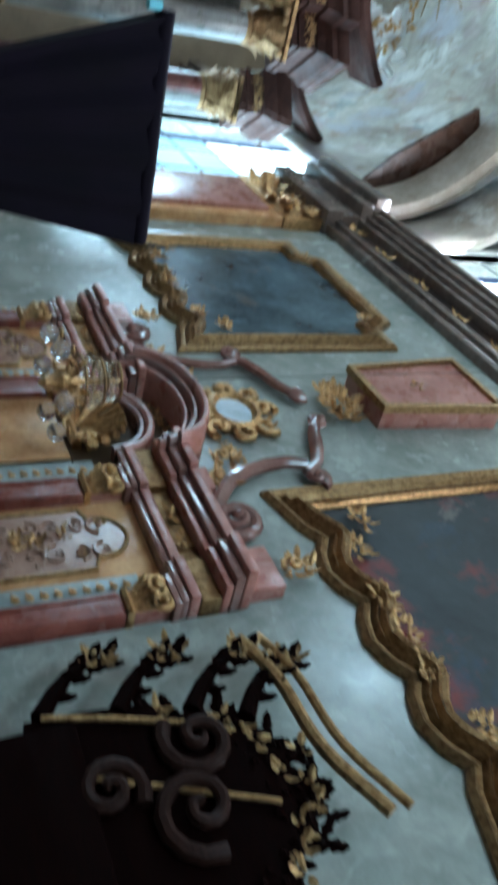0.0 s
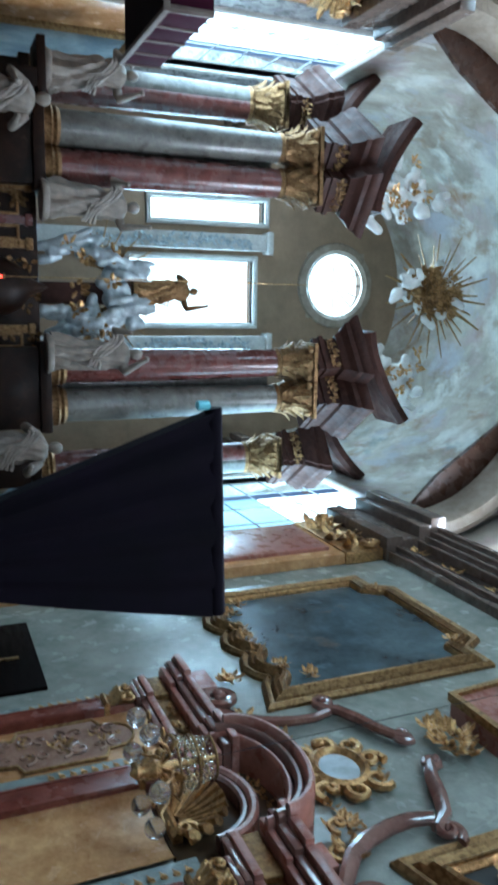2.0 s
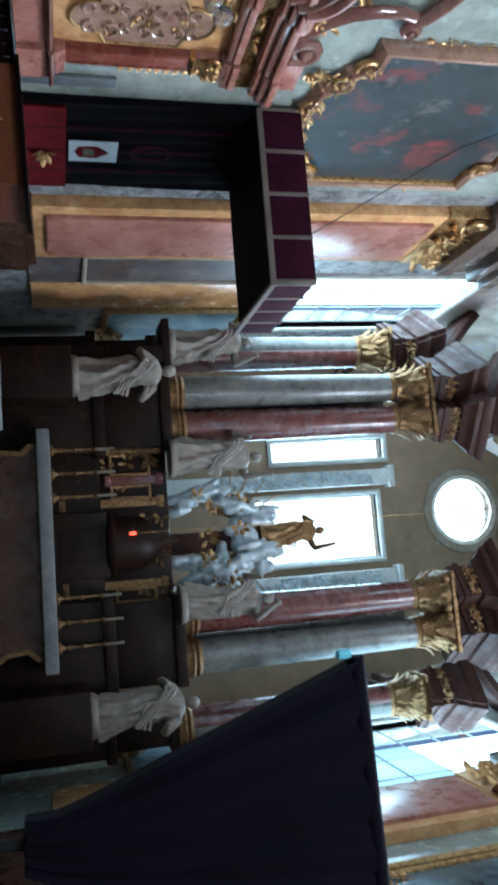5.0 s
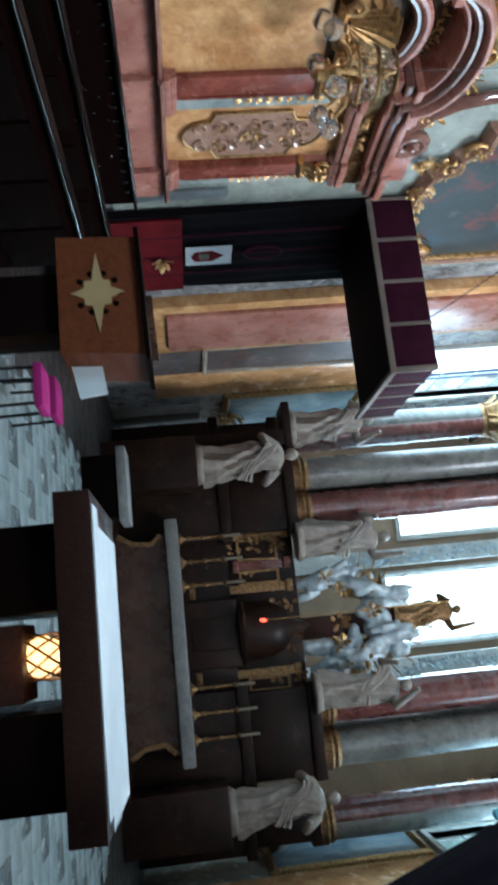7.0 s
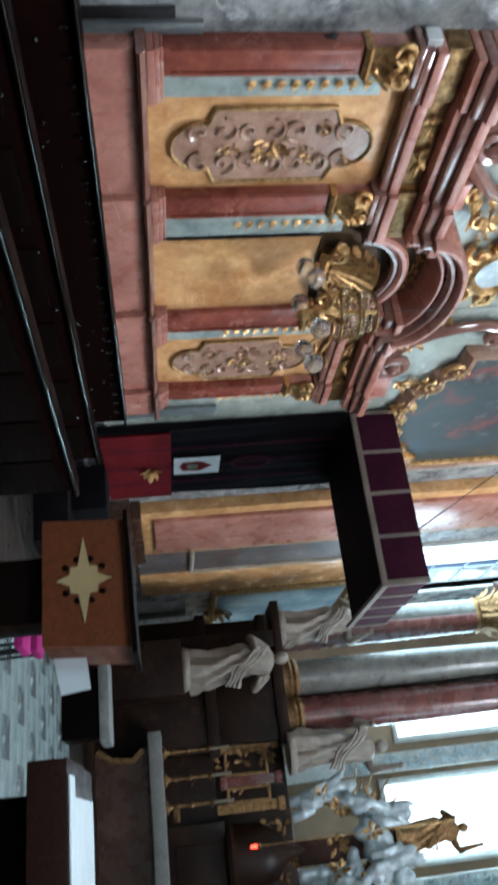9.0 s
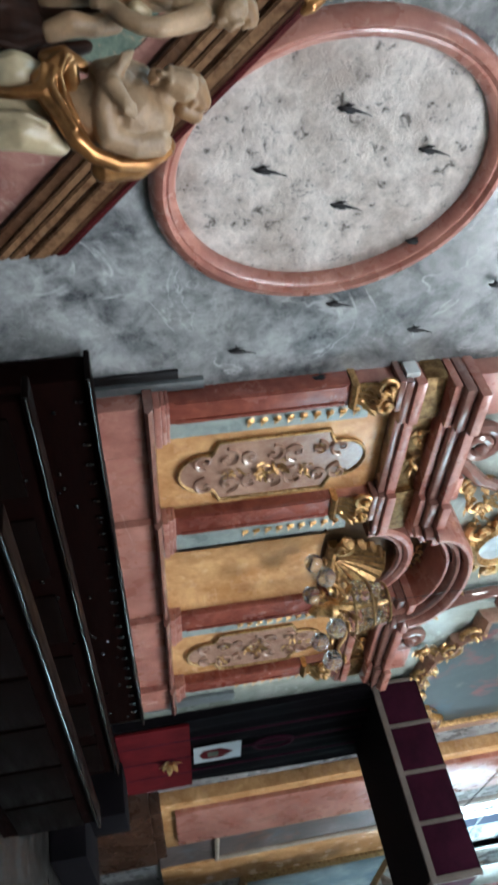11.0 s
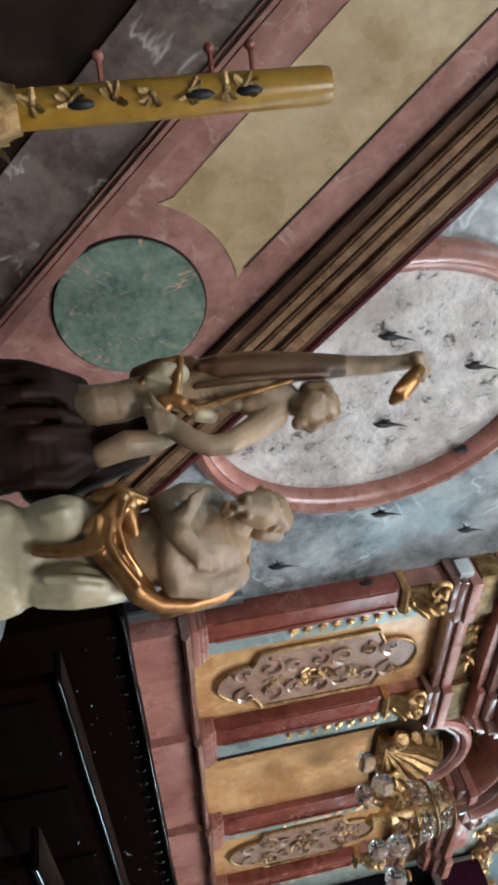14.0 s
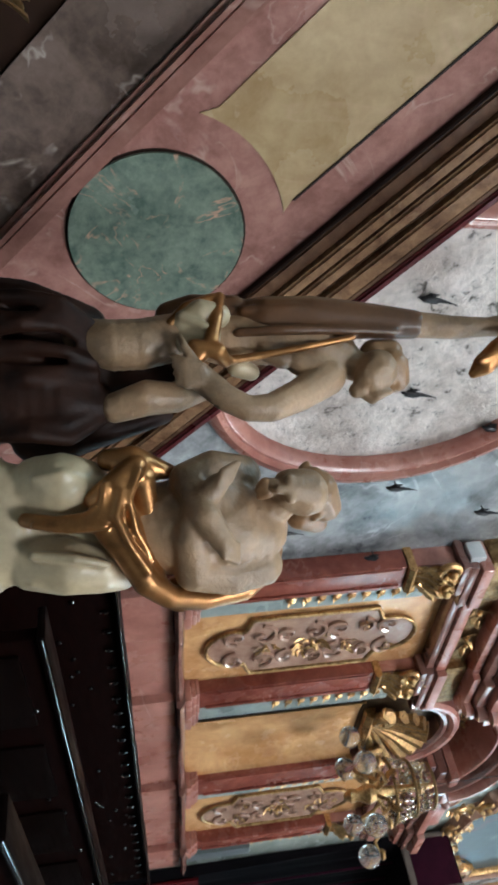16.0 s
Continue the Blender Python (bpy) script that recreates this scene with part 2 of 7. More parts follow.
FROST.node_tree.nodes["Principled BSDF"].inputs["Transmission Weight"].default_value = 0.93
CANVAS = painted("dark_oil_canvas", (0.007, 0.010, 0.011), (0.036, 0.048, 0.048), [((0.24, 0.022, 0.014), 0.54), ((0.26, 0.22, 0.18), 0.60), ((0.02, 0.05, 0.08), 0.58)], 0.8, 0.5)
CANVAS2 = painted("blue_grey_oil_canvas", (0.02, 0.035, 0.045), (0.13, 0.20, 0.23), [((0.20, 0.16, 0.13), 0.62), ((0.16, 0.25, 0.30), 0.6)], 0.7, 0.22)
# pale blue here is the sky's reflection on glossy canvas, painted in
PALEBLUE = painted("sky_sheen_canvas", (0.15, 0.25, 0.32), (0.52, 0.66, 0.72), [((0.55, 0.60, 0.60), 0.6), ((0.20, 0.13, 0.08), 0.64)], 0.6, 0.25, 0.3)
DIMSCENE = painted("dim_brown_fresco", (0.05, 0.035, 0.03), (0.20, 0.15, 0.14), [((0.24, 0.10, 0.06), 0.56), ((0.14, 0.17, 0.19), 0.55), ((0.34, 0.30, 0.26), 0.62)], 1.1, 0.5)
FRESCO = painted("vault_fresco", (0.26, 0.21, 0.16), (0.60, 0.55, 0.46), [((0.46, 0.36, 0.33), 0.52), ((0.66, 0.64, 0.58), 0.52), ((0.25, 0.30, 0.30), 0.60), ((0.32, 0.19, 0.10), 0.58), ((0.44, 0.42, 0.44), 0.55)], 0.55, 0.8, 0.35)

# ---------------------------------------------------------------- builders


def north(u, v, w):
    return Vector((WL + w, u, v))


def south(u, v, w):
    return Vector((WR - w, u, v))


def east(u, v, w):
    return Vector((u, 25.0 - w, v))


def flat(u, v, w):
    return Vector((u, v, w))


def part(name, bm, material, parent=None, label="", smooth=True, angle=38):
    """Links a bmesh as one mesh object under a thing or under a part."""
    bmesh.ops.recalc_face_normals(bm, faces=bm.faces)
    me = bpy.data.meshes.new(name)
    bm.to_mesh(me)
    bm.free()
    for m in (material if isinstance(material, (list, tuple)) else [material]):
        me.materials.append(m)
    if smooth:
        me.shade_smooth()
        me.set_sharp_from_angle(angle=radians(angle))
    ob = new(name, me)
    if parent:
        ob.parent = parent
        ob.matrix_parent_inverse = parent.matrix_world.inverted()
    if label:
        tagged(ob, label)
    return ob


def thing(name, at, label, category, group="", kind=""):
    ob = new(name)
    ob.empty_display_size = 0.2
    ob.location = at
    bpy.context.view_layer.update()
    return tagged(ob, label, category, group, kind)


def quad_shell(bm, rings, closed_ring=True, caps=True, mat=0):
    """Skins rings of points."""
    vs = [[bm.verts.new(p) for p in r] for r in rings]
    n = len(vs[0])
    for a, b in zip(vs, vs[1:]):
        for k in range(n if closed_ring else n - 1):
            f = bm.faces.new((a[k], a[(k + 1) % n], b[(k + 1) % n], b[k]))
            f.material_index = mat
    if caps and closed_ring:
        bm.faces.new(vs[0][::-1]).material_index = mat
        bm.faces.new(vs[-1]).material_index = mat
    return vs


def block(bm, p0, p1, fn=flat, bevel=0.0, mat=0):
    """A box in the local axes of fn, with rounded edges if asked."""
    (a, b, c), (d, e, f) = p0, p1
    lo = [fn(u, v, c) for u, v in ((a, b), (d, b), (d, e), (a, e))]
    hi = [fn(u, v, f) for u, v in ((a, b), (d, b), (d, e), (a, e))]
    vs = quad_shell(bm, [lo, hi], mat=mat)
    if bevel:
        es = {ed for r in vs for v in r for ed in v.link_edges}
        bmesh.ops.bevel(bm, geom=list(es), offset=bevel, segments=2, affect='EDGES', profile=0.6)


def slab(bm, outline, w0, w1, fn, mat=0):
    """A polygon given in (u, v), pulled out from w0 to w1."""
    quad_shell(bm, [[fn(u, v, w0) for u, v in outline], [fn(u, v, w1) for u, v in outline]], mat=mat)


def moulding(bm, path, profile, fn, closed=False, mat=0):
    """Runs a profile of (offset to the path's left, height over the wall) along a path in (u, v), mitred."""
    n = len(path)
    pts = [Vector(p) for p in path]
    rings = []
    for k in range(n):
        a = pts[k - 1] if (closed or k) else None
        b = pts[(k + 1) % n] if (closed or k < n - 1) else None
        d1 = (pts[k] - a).normalized() if a is not None else None
        d2 = (b - pts[k]).normalized() if b is not None else None
        d1, d2 = d1 or d2, d2 or d1
        n1, n2 = Vector((-d1.y, d1.x)), Vector((-d2.y, d2.x))
        m = (n1 + n2)
        m = m.normalized() / max(0.35, m.normalized().dot(n1)) if m.length > 1e-6 else n1
        rings.append([fn(*(pts[k] + m * o), w) for o, w in profile])
    if closed:
        rings.append(rings[0])
    quad_shell(bm, rings, closed_ring=True, caps=not closed, mat=mat)
    if closed:
        bmesh.ops.remove_doubles(bm, verts=bm.verts, dist=1e-5)


def tube(bm, pts, radii, sides=8, flatten=1.0, caps=True, mat=0):
    """A round or flattened strand through points."""
    pts = [Vector(p) for p in pts]
    if isinstance(radii, (int, float)):
        radii = [radii] * len(pts)
    rings = []
    ref = None
    for k, p in enumerate(pts):
        t = (pts[min(k + 1, len(pts) - 1)] - pts[max(k - 1, 0)]).normalized()
        if ref is None:
            ref = t.orthogonal().normalized()
        ref = (ref - t * ref.dot(t)).normalized()
        o = t.cross(ref)
        rings.append([p + (ref * math.cos(a) + o * math.sin(a) * flatten) * radii[k] for a in [2 * math.pi * q / sides for q in range(sides)]])
    quad_shell(bm, rings, caps=caps, mat=mat)


def ball(bm, c, r, detail=2, mat=0, turn=None):
    """An ellipsoid."""
    r = Vector((r, r, r)) if isinstance(r, (int, float)) else Vector(r)
    m = Matrix.Translation(c) @ (turn or Matrix()) @ Matrix.Diagonal((*r, 1))
    res = bmesh.ops.create_icosphere(bm, subdivisions=detail, radius=1, matrix=m)
    for v in res["verts"]:
        for f in v.link_faces:
            f.material_index = mat


def turned(bm, profile, at, sides=20, mat=0):
    """A lathe form: profile of (radius, height)."""
    x, y, z = at
    quad_shell(bm, [[Vector((x + max(r, 1e-4) * math.cos(2 * math.pi * k / sides), y + max(r, 1e-4) * math.sin(2 * math.pi * k / sides), z + h)) for k in range(sides)] for r, h in profile], mat=mat)


def spiral(c, r0, turns, start, fn, w, grow=0.12, steps=14, flip=1):
    """Points of a volute in the wall's plane, from its outside in."""
    n = int(steps * turns)
    return [fn(c[0] + flip * r0 * (1 - k / n) ** 1.1 * math.cos(start + 2 * math.pi * turns * k / n), c[1] + r0 * (1 - k / n) ** 1.1 * math.sin(start + 2 * math.pi * turns * k / n), w + grow * k / n) for k in range(n)]


def leaf(bm, base, way, up, length, width, curl=0.3, mat=0):
    """One carved acanthus leaf: a ribbed tongue that curls over at its tip."""
    base, way, up = Vector(base), Vector(way).normalized(), Vector(up).normalized()
    side = way.cross(up).normalized()
    rings = []
    for k in range(6):
        t = k / 5
        p = base + way * length * (t - 0.15 * t * t) + up * curl * length * (t * t)
        wd = width * (math.sin(math.pi * (0.12 + 0.83 * t)) ** 0.8) * (1 - 0.3 * (k % 2))
        th = width * 0.22
        rings.append([p - side * wd, p - side * wd * 0.45 + up * th * 0.6, p + up * th * 1.3, p + side * wd * 0.45 + up * th * 0.6, p + side * wd, p - up * th * 0.5])
    quad_shell(bm, rings, mat=mat)


def foliage(bm, c, ru, rv, fn, w, count, size, rnd, mat=0):
    """A spray of carved leaves and buds round a centre on a wall."""
    out = (fn(0, 0, 1) - fn(0, 0, 0)).normalized()
    for k in range(count):
        a = 2 * math.pi * (k + rnd.random() * 0.7) / count
        q = rnd.uniform(0.15, 0.75)
        b = fn(c[0] + ru * q * math.cos(a), c[1] + rv * q * math.sin(a), w)
        e = fn(c[0] + ru * math.cos(a + rnd.uniform(-.5, .5)), c[1] + rv * math.sin(a + rnd.uniform(-.5, .5)), w)
        leaf(bm, b, e - b, out, size * rnd.uniform(0.7, 1.3), size * rnd.uniform(0.25, 0.4), rnd.uniform(0.2, 0.6), mat)
        if k % 3 == 0:
            ball(bm, b + out * size * 0.2, size * rnd.uniform(0.14, 0.24), 1, mat)


def fused(limbs, voxel, rounds=6):
    """Melts overlapping limbs, given as chains of (point, radius), into one smooth mesh."""
    tb = bmesh.new()
    bmesh.ops.create_icosphere(tb, subdivisions=2, radius=1)
    unit = np.array([v.co[:] for v in tb.verts])
    tri = np.array([[v.index for v in f.verts] for f in tb.faces])
    tb.free()
    pts, tris, count = [], [], 0
    for chain in limbs:
        for (p, r), (q, s) in zip(chain, chain[1:]):
            p, q = np.array(p[:]), np.array(q[:])
            n = max(2, int(np.linalg.norm(q - p) / (0.4 * min(r, s)) + 1))
            for k in range(n + 1):
                t = k / n
                pts.append(unit * (r + (s - r) * t) + p + (q - p) * t)
                tris.append(tri + count)
                count += len(unit)
    me = bpy.data.meshes.new("melt")
    me.from_pydata(np.concatenate(pts).tolist(), [], np.concatenate(tris).tolist())
    ob = new("melt", me)
    rm = ob.modifiers.new("melt", 'REMESH')
    rm.mode, rm.voxel_size = 'VOXEL', voxel
    sm = ob.modifiers.new("soften", 'SMOOTH')
    sm.factor, sm.iterations = 0.5, rounds
    dg = bpy.context.evaluated_depsgraph_get()
    out = bpy.data.meshes.new_from_object(ob.evaluated_get(dg))
    bpy.data.objects.remove(ob)
    return out


def pieces(name, boxes, material, parent, fn, bevel=0.012, label=""):
    """Each box (p0, p1) a part of its own."""
    for p0, p1 in boxes:
        bm = bmesh.new()
        block(bm, p0, p1, fn, bevel)
        part(name, bm, material, parent, label)

# ---------------------------------------------------------------- the shell of the choir


def wall_with_openings(name, u0, u1, v0, v1, fn, depth, holes, material):
    """A thick wall; holes are (u0, u1, v0, v1) and go right through it."""
    us = sorted({u0, u1, *[h[0] for h in holes], *[h[1] for h in holes]})
    vs = sorted({v0, v1, *[h[2] for h in holes], *[h[3] for h in holes]})
    bm = bmesh.new()
    grid = {}

    def at(i, j, k):
        key = (i, j, k)
        if key not in grid:
            grid[key] = bm.verts.new(fn(us[i], vs[j], -depth * k))
        return grid[key]

    def solid(i, j):
        if not (0 <= i < len(us) - 1 and 0 <= j < len(vs) - 1):
            return False
        cu, cv = (us[i] + us[i + 1]) / 2, (vs[j] + vs[j + 1]) / 2
        return not any(h[0] < cu < h[1] and h[2] < cv < h[3] for h in holes)

    for i in range(len(us) - 1):
        for j in range(len(vs) - 1):
            if not solid(i, j):
                continue
            for k in (0, 1):
                bm.faces.new([at(i, j, k), at(i + 1, j, k), at(i + 1, j + 1, k), at(i, j + 1, k)])
            for di, dj, e in ((-1, 0, ((i, j), (i, j + 1))), (1, 0, ((i + 1, j), (i + 1, j + 1))), (0, -1, ((i, j), (i + 1, j))), (0, 1, ((i, j + 1), (i + 1, j + 1)))):
                if not solid(i + di, j + dj):
                    (a, b), (c, d) = e
                    bm.faces.new([at(a, b, 0), at(c, d, 0), at(c, d, 1), at(a, b, 1)])
    ob = part(name, bm, material, smooth=False)
    return tagged(ob, kind="structure")


SIDE_N = (17.1, 21.3, 6.9, 14.2)
SIDE_S = (15.6, 21.2, 6.9, 14.4)
wall_north = wall_with_openings("wall_north", -7, 25.6, -0.3, 17.5, north, 0.5, [SIDE_N, (8.4, 12.45, 12.3, 15.0), (-3.8, -0.6, 7.2, 11.8)], [GREY])
tagged(wall_north, "grey veined marble wall of the choir", "wall")
wall_south = wall_with_openings("wall_south", -7, 25.6, -0.3, 17.5, south, 0.5, [SIDE_S, (8.4, 12.45, 12.3, 15.0), (-2.8, 0.4, 7.2, 11.8)], [SAGE])
tagged(wall_south, "grey-green marble wall of the choir", "wall")
wall_east = wall_with_openings("wall_east", WL - 0.5, WR + 0.5, -0.3, 19.5, east, 0.5, [(-0.78, 1.28, 7.75, 11.95), (-2.68, -2.02, 8.45, 12.35), (2.22, 2.88, 8.45, 12.35), (-1.17, 1.07, 13.98, 16.22)], [APSEWALL])
tagged(wall_east, "dusky ochre plastered apse wall with windows", "wall")
# added wall, out of view, that shuts the open nave end
bm = bmesh.new()
block(bm, (WL - 0.5, -7.4, -0.3), (WR + 0.5, -7.0, 19))
tagged(part("wall_west", bm, PLASTER), "plain plastered wall added to close the unseen nave side", "wall", kind="structure")

bm = bmesh.new()
block(bm, (WL - 0.6, -7.5, -0.35), (WR + 0.6, 25.7, -0.012))
floor = tagged(part("floor", bm, FLOORSTONE), "pale stone floor with staggered dark tiles", "floor", kind="structure")

# barrel vault over the choir, and the half dome of the apse
bm = bmesh.new()
half, spring = (WR - WL) / 2, 11.9
for y0, y1, rise in ((-7.2, 14.1, 4.6),):
    rings = []
    for y in (y0, -4.6, 1.2, 4.4, 8.3, 10.4, 12.5, y1):
        rings.append([Vector((XC - math.cos(a) * half, y, spring + math.sin(a) * rise)) for a in [math.pi * k / 32 for k in range(33)]])
    quad_shell(bm, rings, closed_ring=False, caps=False)
lunettes = [f for f in bm.faces if 8.3 < f.calc_center_median().y < 12.5 and f.calc_center_median().z < 15.1]
bmesh.ops.delete(bm, geom=lunettes, context='FACES')
apse = []
for k in range(13):
    q = math.pi / 2 * k / 12
    y = 14.1 + 11.0 * math.sin(q)
    sc = max(0.02, math.cos(q)) ** 0.75
    apse.append([Vector((XC - math.cos(a) * (half * (0.86 + 0.14 * sc)), y, 12.4 + math.sin(a) * (4.9 + 1.7 * sc))) for a in [math.pi * j / 32 for j in range(33)]])
quad_shell(bm, apse, closed_ring=False, caps=False)
ceiling = tagged(part("ceiling", bm, FRESCO), "vault with a faded pastel fresco", "ceiling", kind="structure")
solid = ceiling.modifiers.new("thickness", 'SOLIDIFY')
solid.thickness, solid.offset = 0.25, 1

bm = bmesh.new()
block(bm, (WL - 0.6, -7.5, 19.3), (WR + 0.6, 25.8, 19.6))
tagged(part("roof", bm, PLASTER), "plain closed roof over the vault", "roof", kind="structure")

# the broad arch between choir and apse
bm = bmesh.new()
arc = [(XC - math.cos(math.pi * k / 40) * (half - 0.02), 11.6 + math.sin(math.pi * k / 40) * 4.25) for k in range(41)]
moulding(bm, arc, [(0.0, 0.0), (0.0, 1.0), (-0.12, 1.06), (-0.34, 1.0), (-0.42, 0.85), (-0.45, 0.15), (-0.36, 0.0)], lambda u, v, w: Vector((u, 14.9 - w, v)))
tagged(part("choir_arch", bm, ARCHSTONE), "dusty beige moulded arch before the apse", "arch", kind="structure")

# dark slabs in place of the shadow between arch and vault
bm = bmesh.new()
for sg in (-1, 1):
    ex = XC + sg * (half - 0.05)
    slab(bm, [(ex, 11.3), (XC + sg * (half - 1.2), 12.5), (XC + sg * (half - 2.4), 14.3), (XC + sg * (half - 1.6), 14.7), (ex, 13.2)], 0.0, 0.12, lambda u, v, w: Vector((u, 14.95 + w, v)))
tagged(part("arch_shadow_slab", bm, BROWN), "dark brown slabs standing for the shadow between arch and vault", "arch", kind="structure")

# main cornice along both walls
for side, fn in (("cornice_north", north), ("cornice_south", south)):
    t = thing(side, fn(0, 10.4, 0), "heavy brown-grey and gilt marble cornice high on the wall", "cornice", kind="structure")
    pieces("cornice_moulding", [((-6.9, v0, 0), (14.6, v1, w)) for v0, v1, w in ((10.0, 10.18, 0.22), (10.18, 10.34, 0.30), (10.72, 10.86, 0.36), (10.86, 11.0, 0.44), (11.0, 11.16, 0.52), (11.16, 11.3, 0.58))], CORNICE, t, fn, 0.04)
    bm = bmesh.new()
    block(bm, (-6.9, 10.34, 0), (14.6, 10.72, 0.18), fn)
    part("frieze", bm, DUSK, t, "dark frieze band")
    bm = bmesh.new()
    rnd = random.Random(4)
    for k in range(9):
        foliage(bm, (4.4 + k * 1.2, 10.53), 0.22, 0.12, fn, 0.19, 6, 0.16, rnd)
    part("frieze_ornament", bm, GOLD, t, "gilded leaf ornament")

# ---------------------------------------------------------------- windows


def window(name, fn, u0, u1, v0, v1, cols, rows, arched=False, label="tall leaded window of bright glass"):
    t = thing(name, fn((u0 + u1) / 2, v0, 0), label, "window", kind="structure")
    fr = [(u0, v0), (u1, v0), (u1, v1), (u0, v1)]
    if arched:
        c, r = (u0 + u1) / 2, (u1 - u0) / 2
        fr = [(u0, v0), (u1, v0)] + [(c + r * math.cos(math.pi * k / 14), v1 - r * 0.62 + r * 0.62 * math.sin(math.pi * k / 14)) for k in range(15)]
        bm = bmesh.new()
        for sgn in (-1, 1):
            pts = [(c + sgn * r, v1 - r * 0.62), (c + sgn * r, v1 + 0.01), (c, v1 + 0.01)] + [(c + sgn * r * math.cos(math.pi / 2 * (7 - k) / 7), v1 - r * 0.62 + r * 0.62 * math.sin(math.pi / 2 * (7 - k) / 7)) for k in range(8)]
            slab(bm, pts, -0.4, 0.0, fn)
        part("spandrel", bm, PLASTER, t)
    bm = bmesh.new()
    block(bm, (u0 - 0.3, v0 - 0.3, -0.80), (u1 + 0.3, v1 + 0.3, -0.78), fn)
    part("sky_beyond", bm, SKYGLOW, t, "bright overcast sky beyond the glass")
    bm = bmesh.new()
    moulding(bm, fr, [(-0.16, -0.002), (-0.16, 0.07), (-0.08, 0.10), (0.0, 0.05), (0.0, -0.2), (0.04, -0.2)], fn, True)
    part("window_frame", bm, STONE, t)
    bm = bmesh.new()
    for k in range(1, cols):
        u = u0 + (u1 - u0) * k / cols
        block(bm, (u - 0.009, v0, -0.18), (u + 0.009, v1 - (0.3 if arched else 0), -0.14), fn)
    for k in range(1, rows):
        v = v0 + (v1 - v0) * k / rows
        block(bm, (u0, v - 0.007, -0.179), (u1, v + 0.007, -0.141), fn)
    part("glazing_bars", bm, LEAD, t)
    bm = bmesh.new()
    block(bm, (u0 - 0.1, v0 - 0.16, -0.2), (u1 + 0.1, v0 - 0.02, 0.14), fn, 0.02)
    part("window_sill", bm, STONE, t)
    return t


window("window_1", north, *SIDE_N, 3, 8, True)
window("window_2", south, *SIDE_S, 4, 8, True)
# added glow plate: tints the lower south window a dimmer blue
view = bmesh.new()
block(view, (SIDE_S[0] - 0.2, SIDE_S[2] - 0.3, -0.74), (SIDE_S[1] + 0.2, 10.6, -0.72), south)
tagged(part("backdrop", view, glowing("dim_blue_window_glow", (0.42, 0.72, 0.85), 1.1)), "dim blue glowing plate added behind the lower south window", "backdrop", kind="structure")
window("window_3", east, -0.78, 1.28, 7.75, 11.95, 2, 3)
window("window_4", east, -2.68, -2.02, 8.45, 12.35, 1, 4, label="narrow slit window of bright glass")
window("window_5", east, 2.22, 2.88, 8.45, 12.35, 1, 4, label="narrow slit window of bright glass")
window("window_6", north, 8.4, 12.45, 12.3, 15.0, 3, 2, False, "low clerestory window over the cornice")
window("window_7", south, 8.4, 12.45, 12.3, 15.0, 3, 2, False, "low clerestory window over the cornice")
# the two nave windows are unseen, added to go with the fill lamps
window("window_8", north, -3.8, -0.6, 7.2, 11.8, 3, 6, False, "assumed tall nave window behind the stair, out of view")
window("window_9", south, -2.8, 0.4, 7.2, 11.8, 3, 6, False, "assumed tall nave window of clear glass, out of view")
rose = thing("window_10", (-0.05, 25, 15.1), "round window with star glazing", "window", kind="structure")
bm = bmesh.new()
ring = [(-0.05 + 1.12 * math.cos(2 * math.pi * k / 40), 15.1 + 1.12 * math.sin(2 * math.pi * k / 40)) for k in range(40)]
moulding(bm, ring, [(0.06, -0.3), (0.06, 0.05), (-0.08, 0.14), (-0.3, 0.08), (-0.34, 0.0), (-0.34, -0.02)], east, True)
for k in range(4):
    q = [(-0.05 + s * 1.12, 15.1 + t_ * 1.12) for s, t_ in ((1, 1), (-1, 1), (-1, -1), (1, -1))][k]
    a0 = math.pi / 4 + k * math.pi / 2 - math.pi / 4
    slab(bm, [q] + [(-0.05 + 1.13 * math.cos(a0 + math.pi / 2 * (8 - j) / 8), 15.1 + 1.13 * math.sin(a0 + math.pi / 2 * (8 - j) / 8)) for j in range(9)], -0.3, -0.002, east)
part("window_frame", bm, ARCHSTONE, rose)
bm = bmesh.new()
for k in range(8):
    a = math.pi * k / 8
    tube(bm, [east(-0.05 + 0.12 * math.cos(a), 15.1 + 0.12 * math.sin(a), -0.15), east(-0.05 + 1.1 * math.cos(a), 15.1 + 1.1 * math.sin(a), -0.15)], 0.022, 5)
    tube(bm, [east(-0.05 - 0.12 * math.cos(a), 15.1 - 0.12 * math.sin(a), -0.15), east(-0.05 - 1.1 * math.cos(a), 15.1 - 1.1 * math.sin(a), -0.15)], 0.022, 5)
part("glazing_bars", bm, DARKMETAL, rose)
bm = bmesh.new()
block(bm, (-1.45, 13.7, -0.80), (1.35, 16.5, -0.78), east)
part("sky_beyond", bm, SKYGLOW, rose, "bright overcast sky beyond the glass")

# ---------------------------------------------------------------- marble panelling behind the stalls
BAYS = [(4.08, 4.33, 4.61), (5.58, 5.86, 6.22), (7.33, 7.71, 8.0), (9.0, 9.27, 9.52)]   # red shaft from, to, pale strip to


